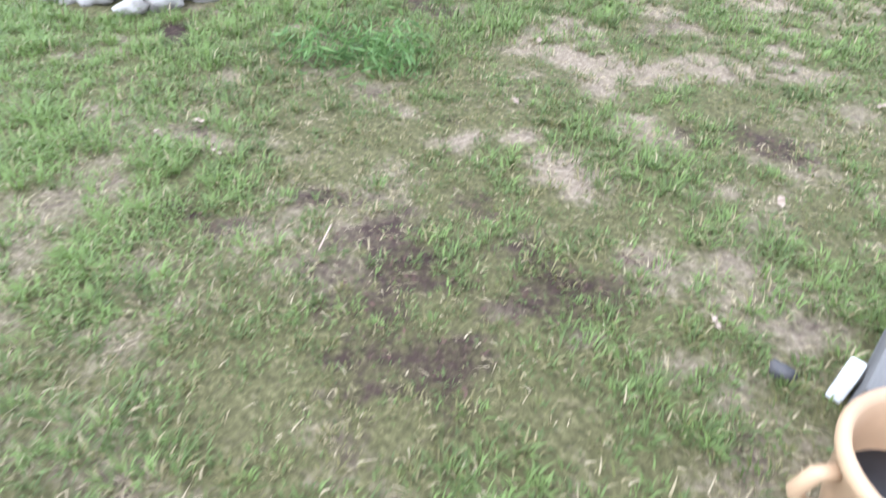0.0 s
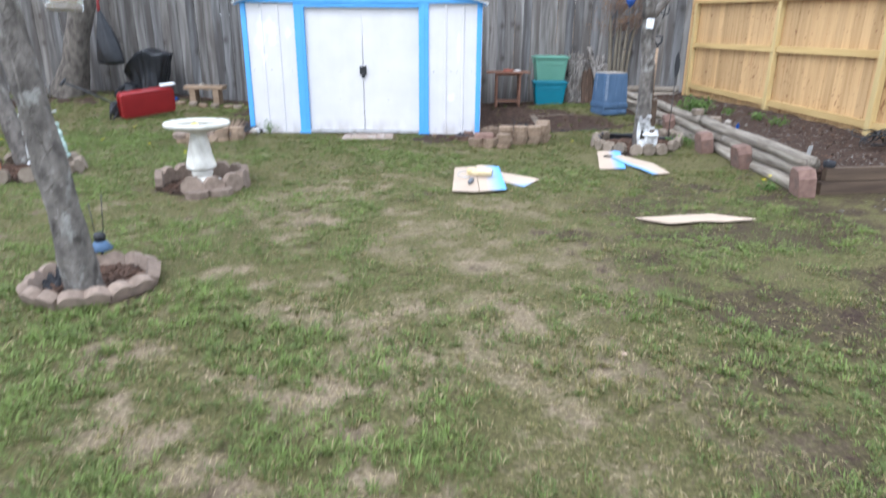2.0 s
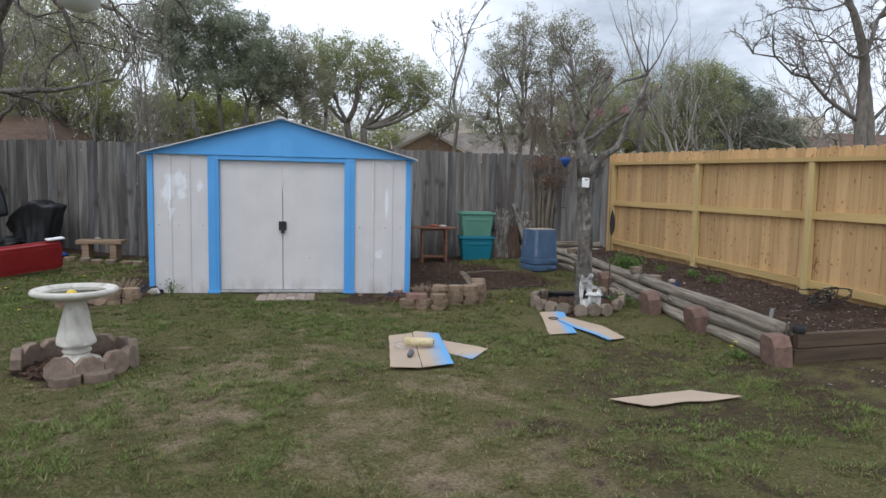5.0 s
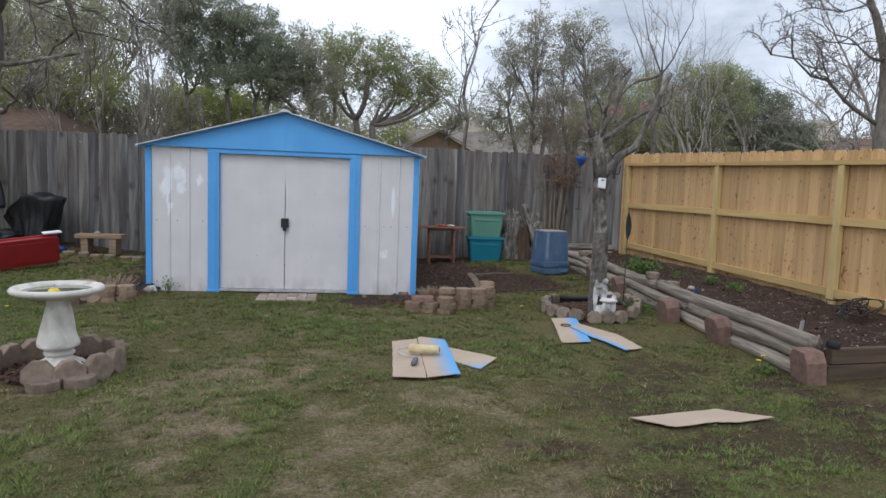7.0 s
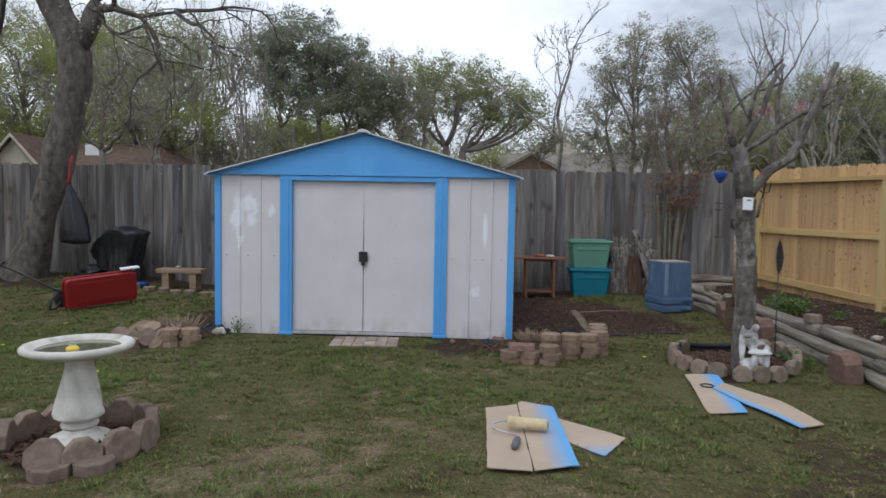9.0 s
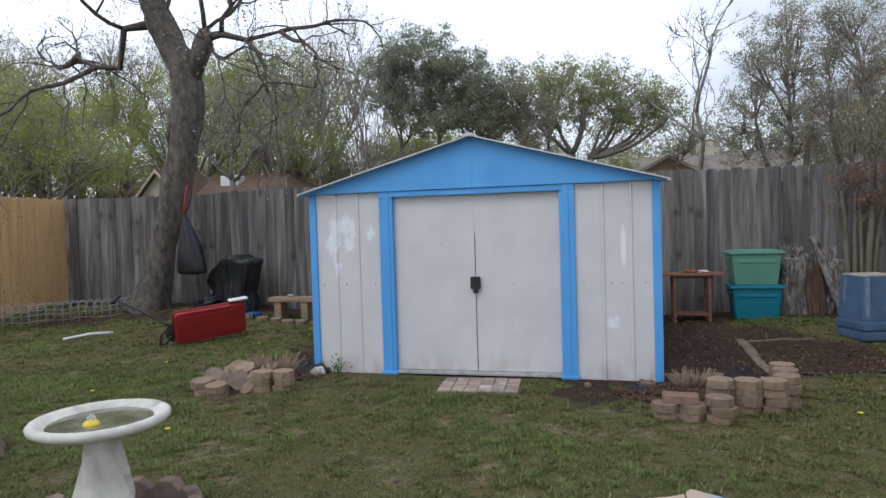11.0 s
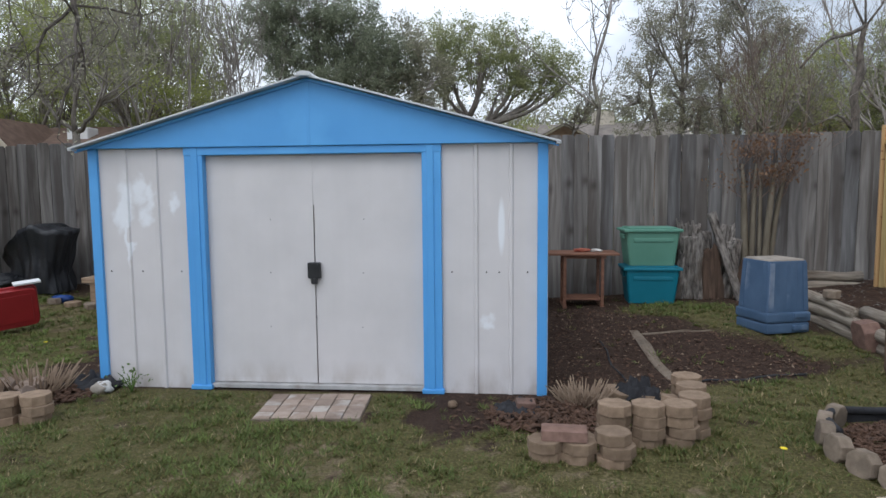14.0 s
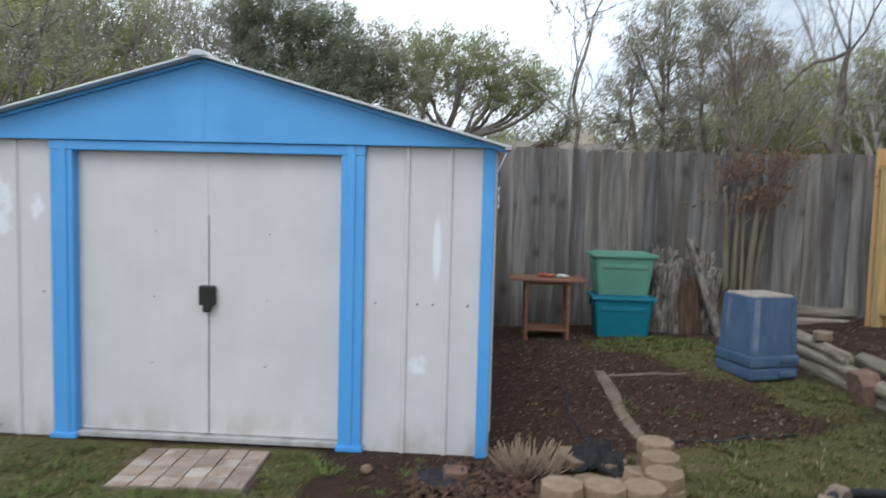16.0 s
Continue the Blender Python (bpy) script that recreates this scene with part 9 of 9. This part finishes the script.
# ---- houses beyond the fence ----
def house(x, y, w, d, wall, ridge, label, roof_m, wall_m, along="x", rz=0.0, hip=0.0):
    h = thing("house", label, "house", x, y, 0, rz)
    bm = bmesh.new()
    box(bm, (-w / 2, -d / 2, 0), (w / 2, d / 2, wall))
    part("wall", bm, wall_m, h)
    bm = bmesh.new()
    o = 0.45
    turn = Matrix(((0, 0, 1, 0), (1, 0, 0, 0), (0, 1, 0, 0), (0, 0, 0, 1))) if along == "x" else Matrix(((1, 0, 0, 0), (0, 0, 1, 0), (0, 1, 0, 0), (0, 0, 0, 1)))
    span, run = (d, w) if along == "x" else (w, d)
    s = (ridge - wall) / (span / 2)
    prism(bm, [(-span / 2 - o, wall - s * o), (-span / 2 - o, wall - s * o + 0.12), (0, ridge + 0.12), (span / 2 + o, wall - s * o + 0.12), (span / 2 + o, wall - s * o), (0, ridge)], -run / 2 - o, run / 2 + o, 0, turn)
    if hip:
        bm.free()
        bm = bmesh.new()
        ex, ey, ez = run / 2 + o, span / 2 + o, wall - s * o
        low = [bm.verts.new((a * ex, b * ey, ez)) for a, b in ((-1, -1), (1, -1), (1, 1), (-1, 1))]
        eave = [bm.verts.new((a * ex, b * ey, ez + 0.14)) for a, b in ((-1, -1), (1, -1), (1, 1), (-1, 1))]
        p, q = bm.verts.new((-ex + hip, 0, ridge + 0.12)), bm.verts.new((ex - hip, 0, ridge + 0.12))
        bm.faces.new(low[::-1])
        for k in range(4):
            bm.faces.new((low[k], low[(k + 1) % 4], eave[(k + 1) % 4], eave[k]))
        for ring in ((eave[0], eave[1], q, p), (eave[1], eave[2], q), (eave[2], eave[3], p, q), (eave[3], eave[0], p)):
            bm.faces.new(ring)
        return h, part("roof", bm, roof_m, h)
    roof = part("roof", bm, roof_m, h)
    bm = bmesh.new()
    prism(bm, [(-span / 2, wall - 0.01), (span / 2, wall - 0.01), (0, ridge - 0.01)], -run / 2, run / 2, 0, turn)
    part("gable", bm, wall_m, h)
    for e in (-1, 1):
        bm = bmesh.new()
        prism(bm, [(-span / 2 - o, wall - s * o - 0.1), (-span / 2 - o, wall - s * o + 0.13), (0, ridge + 0.13), (span / 2 + o, wall - s * o + 0.13), (span / 2 + o, wall - s * o - 0.1), (0, ridge - 0.1)],
              e * (run / 2 + o) - 0.03, e * (run / 2 + o) + 0.03, 0, turn)
        part("barge_board", bm, M_TRIM, roof)
    return h, roof


def front_gable(hse, cx, half, low, peak, y0, y1, wall_m, roof_m):
    """A gabled wing at the front of a house: its end wall, its roof and the pale barge boards."""
    turn = Matrix(((1, 0, 0, cx), (0, 0, 1, 0), (0, 1, 0, 0), (0, 0, 0, 1)))
    bm = bmesh.new()
    prism(bm, [(-half, low), (half, low), (0, peak)], y0, y1, 0, turn)
    wing = part("gable_wing", bm, wall_m, hse)
    s, o = (peak - low) / half, 0.18
    for name, m, a, b, up in (("wing_roof", roof_m, y0 - 0.14, y1, 0.1), ("barge_board", M_TRIM, y0 - 0.18, y0 - 0.142, 0.07)):
        bm = bmesh.new()
        prism(bm, [(-half - o, low - s * o - 0.04), (-half - o, low - s * o + up), (0, peak + up + 0.02), (half + o, low - s * o + up), (half + o, low - s * o - 0.04), (0, peak + 0.004)], a, b, 0, turn)
        part(name, bm, m, wing)


hse, roof = house(-11.4, 13.6, 7.0, 5.0, 2.2, 3.14, "low house with a brown hipped shingle roof behind the fence", M_SHINGLE_BROWN, M_TRIM, hip=1.3)
front_gable(hse, -0.18, 0.72, 2.4, 3.16, -2.75, -0.6, M_TRIM, M_SHINGLE_BROWN)
bm = bmesh.new()
box(bm, (0.85, -1.2, 2.75), (1.45, -0.7, 3.14), 0.04)
part("roof_vent", bm, M_WHITE, roof, "white boxy roof vent")
hse, roof = house(5.6, 24.5, 6.2, 5.6, 2.6, 4.1, "brick house with a grey shingle roof behind the fence", M_SHINGLE_GREY, M_BRICK_HOUSE)
front_gable(hse, -1.9, 2.3, 2.6, 3.8, -3.5, -0.8, M_BRICK_HOUSE, M_SHINGLE_GREY)
bm = bmesh.new()
box(bm, (-0.3, -0.1, 3.6), (0.6, 0.5, 4.75))
part("chimney", bm, M_TRIM, roof, "tan brick chimney")
hse, roof = house(27.5, 25.5, 9, 6, 3.2, 4.8, "house with a brown roof behind the new fence", M_SHINGLE_BROWN, M_TRIM)
bm = bmesh.new()
box(bm, (-2.9, -0.5, 4.2), (-1.6, 0.5, 5.75))
part("chimney", bm, M_TRIM, roof, "cream chimney stack")


# ---- grass: uncounted blades over the lawn ----
def lawn_free(x, y):
    """Where grass can stand: not through what lies on the lawn, nor in the rings and the bed."""
    free = x < edge_x(y) - 0.06
    for cx, cy, rx, ry in ((-0.95, -3.12, 0.36, 0.36), (-0.66, -5.33, 0.26, 0.27), (3.31, -0.88, 0.42, 0.46), (-2.82, -2.62, 0.42, 0.4), (FIRE[0], FIRE[1], 0.46, 0.46)):
        free &= ((x - cx) / rx) ** 2 + ((y - cy) / ry) ** 2 >= 1
    for a, b, c, d in ((-1.52, 1.52, -0.04, 2.4), (-0.26, 0.43, -0.56, -0.1), (1.17, 1.62, -3.3, -2.3), (1.68, 2.34, -7.86, -7.5), (2.55, 3.1, -2.3, -1.35)):
        free &= ~((x > a) & (x < b) & (y > c) & (y < d))
    for ob in [o for o in bpy.data.objects if o.name.startswith("cardboard_sheet")]:
        pts = np.array([tuple((ob.matrix_basis @ v.co).xy) for v in ob.data.vertices])
        mid = pts.mean(0)
        box_lo, box_hi = pts.min(0), pts.max(0)
        near = np.nonzero((x > box_lo[0]) & (x < box_hi[0]) & (y > box_lo[1]) & (y < box_hi[1]))[0]
        turn = np.arctan2(pts[:, 1] - mid[1], pts[:, 0] - mid[0])
        far = np.hypot(pts[:, 0] - mid[0], pts[:, 1] - mid[1])
        reach = np.array([far[np.abs((turn - a + np.pi) % (2 * np.pi) - np.pi) < 0.2].max(initial=0.0) for a in np.linspace(-np.pi, np.pi, 73)])
        a = np.arctan2(y[near] - mid[1], x[near] - mid[0])
        free[near] &= np.hypot(x[near] - mid[0], y[near] - mid[1]) > np.interp(a, np.linspace(-np.pi, np.pi, 73), reach) * 0.97
    return free


def build_grass():
    """Tufts of green blades, each tuft with a tone and height of its own, and loose dry blades lying between them."""
    r = np.random.default_rng(2024)
    # stretches of lawn: tufts for each square metre, blades in a tuft, dry blades for each square metre, width of a blade
    zones = [(-3.2, 3.0, -9.6, -6.4, 900, 11, 2600, 1.35), (-3.4, 4.4, -6.4, -3.6, 860, 11, 3600, 1.7), (-5.0, 4.4, -3.6, -0.1, 860, 10, 1000, 2.3), (-7.4, -1.4, -0.1, 3.2, 260, 11, 300, 3.2),
             (1.8, 4.0, -0.1, 3.2, 480, 11, 500, 3.0), (-7.4, -3.2, -9.0, -3.6, 170, 11, 200, 3.2), (-7.4, -5.0, -3.6, -0.1, 160, 11, 200, 3.2), (3.0, 6.2, -9.0, -6.4, 170, 11, 200, 3.0), (4.4, 6.2, -6.4, -3.5, 220, 11, 500, 2.6)]
    tx, ty, tn, tw, sx, sy, sw = [], [], [], [], [], [], []
    for x0, x1, y0, y1, dens, blades, loose_dry, wide in zones:
        n = int((x1 - x0) * (y1 - y0) * dens)
        tx.append(r.uniform(x0, x1, n)), ty.append(r.uniform(y0, y1, n)), tn.append(r.integers(blades // 2, blades * 2, n)), tw.append(np.full(n, wide))
        n = int((x1 - x0) * (y1 - y0) * loose_dry)
        sx.append(r.uniform(x0, x1, n)), sy.append(r.uniform(y0, y1, n)), sw.append(np.full(n, wide))
    tx, ty, tn, tw = (np.concatenate(q) for q in (tx, ty, tn, tw))
    sx, sy, sw = (np.concatenate(q) for q in (sx, sy, sw))
    straw, soil = fields(tx, ty)
    patch = fbm(tx, ty, 5.0, 91, 3)
    lush = np.clip(0.04 + fbm(tx, ty, 1.1, 95, 3) + 0.06 * smooth(-4.5, -3.0, ty) + 0.03 * smooth(-1.9, -0.7, ty) + 0.3 * smooth(0.8, -0.4, tx) * smooth(-3.8, -5.8, ty) + 0.1 * smooth(-0.8, -2.0, tx), 0, 1)
    grows = np.clip(1.0 - 0.97 * smooth(0.35, 0.75, soil) - 0.6 * smooth(0.25, 0.65, straw), 0, 1) * (0.66 + 0.34 * smooth(0.36, 0.56, patch + 0.5 * (lush - 0.5)))
    grows = np.where(straw > 0.22, grows * (0.25 + 1.5 * smooth(0.45, 0.6, fbm(tx, ty, 9.0, 63, 3))), grows)
    keep = (r.random(len(tx)) < grows) & lawn_free(tx, ty)
    tx, ty, tn, tw, straw, patch, lush = (q[keep] for q in (tx, ty, tn, tw, straw, patch, lush))
    m = len(tx)
    t_tone = np.clip(0.46 + 0.9 * (lush - 0.5) + 0.5 * (patch - 0.5) - 0.15 * straw - 0.1 * smooth(-3.4, -1.8, ty) - 0.1 * smooth(0.7, 1.8, tx) * smooth(-4.0, -2.6, ty) + r.normal(0.07, 0.18, m), 0.36 + 0.07 * smooth(-3.4, -1.8, ty), 1.0)
    t_high = r.uniform(0.016, 0.038, m) * (0.7 + 0.6 * smooth(0.4, 0.65, patch) + 0.5 * smooth(0.5, 0.75, lush)) * (1 + 0.3 * smooth(-1.8, -0.6, ty)) * (0.9 + 0.25 * smooth(0.4, -0.5, tx) * smooth(-6.2, -7.2, ty))
    t_rad = r.uniform(0.012, 0.042, m)
    own = np.repeat(np.arange(m), tn)
    n = len(own)
    a, q = r.uniform(0, 2 * np.pi, n), np.sqrt(r.random(n))
    gx, gy = tx[own] + t_rad[own] * q * np.cos(a), ty[own] + t_rad[own] * q * np.sin(a)
    ok = lawn_free(gx, gy)
    own, a, q, gx, gy = own[ok], a[ok], q[ok], gx[ok], gy[ok]
    n = len(own)
    yellowed = r.random(n) < (0.06 + 0.08 * smooth(0.6, 0.4, lush[own])) * (1 - 0.6 * smooth(-3.2, -1.8, gy)) + 0.25 * straw[own]
    g_tone = np.where(yellowed, r.uniform(0.1, 0.36, n), np.clip(t_tone[own] + r.normal(0, 0.09, n), 0.32, 1.0))
    g_high = t_high[own] * (1.1 - 0.45 * q) * r.uniform(0.6, 1.2, n)
    g_wide = tw[own] * r.uniform(0.0009, 0.0021, n)
    g_turn = a + r.normal(0, 0.7, n)
    g_bend = r.uniform(0.2, 0.8, n) + 0.7 * q
    # dry blades and clippings, lying nearly flat
    straw, soil = fields(sx, sy)
    clump = fbm(sx, sy, 11.0, 57, 3)
    keep = (r.random(len(sx)) < np.clip(0.09 + 1.5 * straw - 0.4 * smooth(0.5, 0.9, soil), 0.03, 1) * (0.35 + 0.9 * smooth(0.42, 0.6, clump)) * (1 - 0.45 * smooth(1.2, 2.4, sx))) & lawn_free(sx, sy)
    sx, sy, sw = sx[keep], sy[keep], sw[keep]
    k = len(sx)
    x, y = np.concatenate([gx, sx]), np.concatenate([gy, sy])
    tone = np.concatenate([g_tone, r.uniform(0.0, 0.3, k)])
    hgt = np.concatenate([g_high, r.uniform(0.006, 0.016, k)])
    wid = np.concatenate([g_wide, sw * r.uniform(0.0007, 0.0017, k)])
    az = np.concatenate([g_turn, r.uniform(0, 2 * np.pi, k)])
    bend = np.concatenate([g_bend, r.uniform(1.6, 4.2, k)])
    dx, dy = np.cos(az), np.sin(az)
    root = np.stack([x, y, height(x, y) - 0.004], -1)
    side = np.stack([-dy, dx, 0 * dx], -1) * wid[:, None]
    out = np.stack([dx, dy, 0 * dx], -1)
    up = np.array([0, 0, 1.0])
    mid = root + out * (0.35 * bend * hgt)[:, None] + up * (0.62 * hgt)[:, None]
    tip = root + out * (1.0 * bend * hgt)[:, None] + up * (hgt * np.clip(1.0 - 0.22 * bend, 0.35, 1))[:, None]
    near = y < -5.4
    far = ~near
    n1, n2 = int(near.sum()), int(far.sum())
    full = np.stack([root - side, root + side, mid + side * 0.8, mid - side * 0.8, tip], 1)[near].reshape(-1, 3)
    slim = np.stack([root - side, root + side, tip], 1)[far].reshape(-1, 3)
    me = bpy.data.meshes.new("grass")
    me.vertices.add(5 * n1 + 3 * n2)
    me.vertices.foreach_set("co", np.concatenate([full, slim]).astype(np.float32).ravel())
    b = (np.arange(n1) * 5)[:, None]
    c = (5 * n1 + np.arange(n2) * 3)[:, None]
    loops = np.concatenate([np.concatenate([b + 0, b + 1, b + 2, b + 3, b + 3, b + 2, b + 4], 1).ravel(), np.concatenate([c, c + 1, c + 2], 1).ravel()]).astype(np.int32)
    me.loops.add(7 * n1 + 3 * n2)
    me.loops.foreach_set("vertex_index", loops)
    me.polygons.add(2 * n1 + n2)
    starts = np.concatenate([np.stack([np.arange(n1) * 7, np.arange(n1) * 7 + 4], 1).ravel(), 7 * n1 + 3 * np.arange(n2)]).astype(np.int32)
    me.polygons.foreach_set("loop_start", starts)
    at = me.attributes.new("tone", "FLOAT", "POINT")
    at.data.foreach_set("value", np.concatenate([np.repeat(tone[near], 5), np.repeat(tone[far], 3)]).astype(np.float32))
    me.update(calc_edges=True)
    me.materials.append(M_GRASS)
    tagged(new("grass", me), "short patchy lawn grass, green and straw-coloured blades", "grass", kind="stuff")


build_grass()
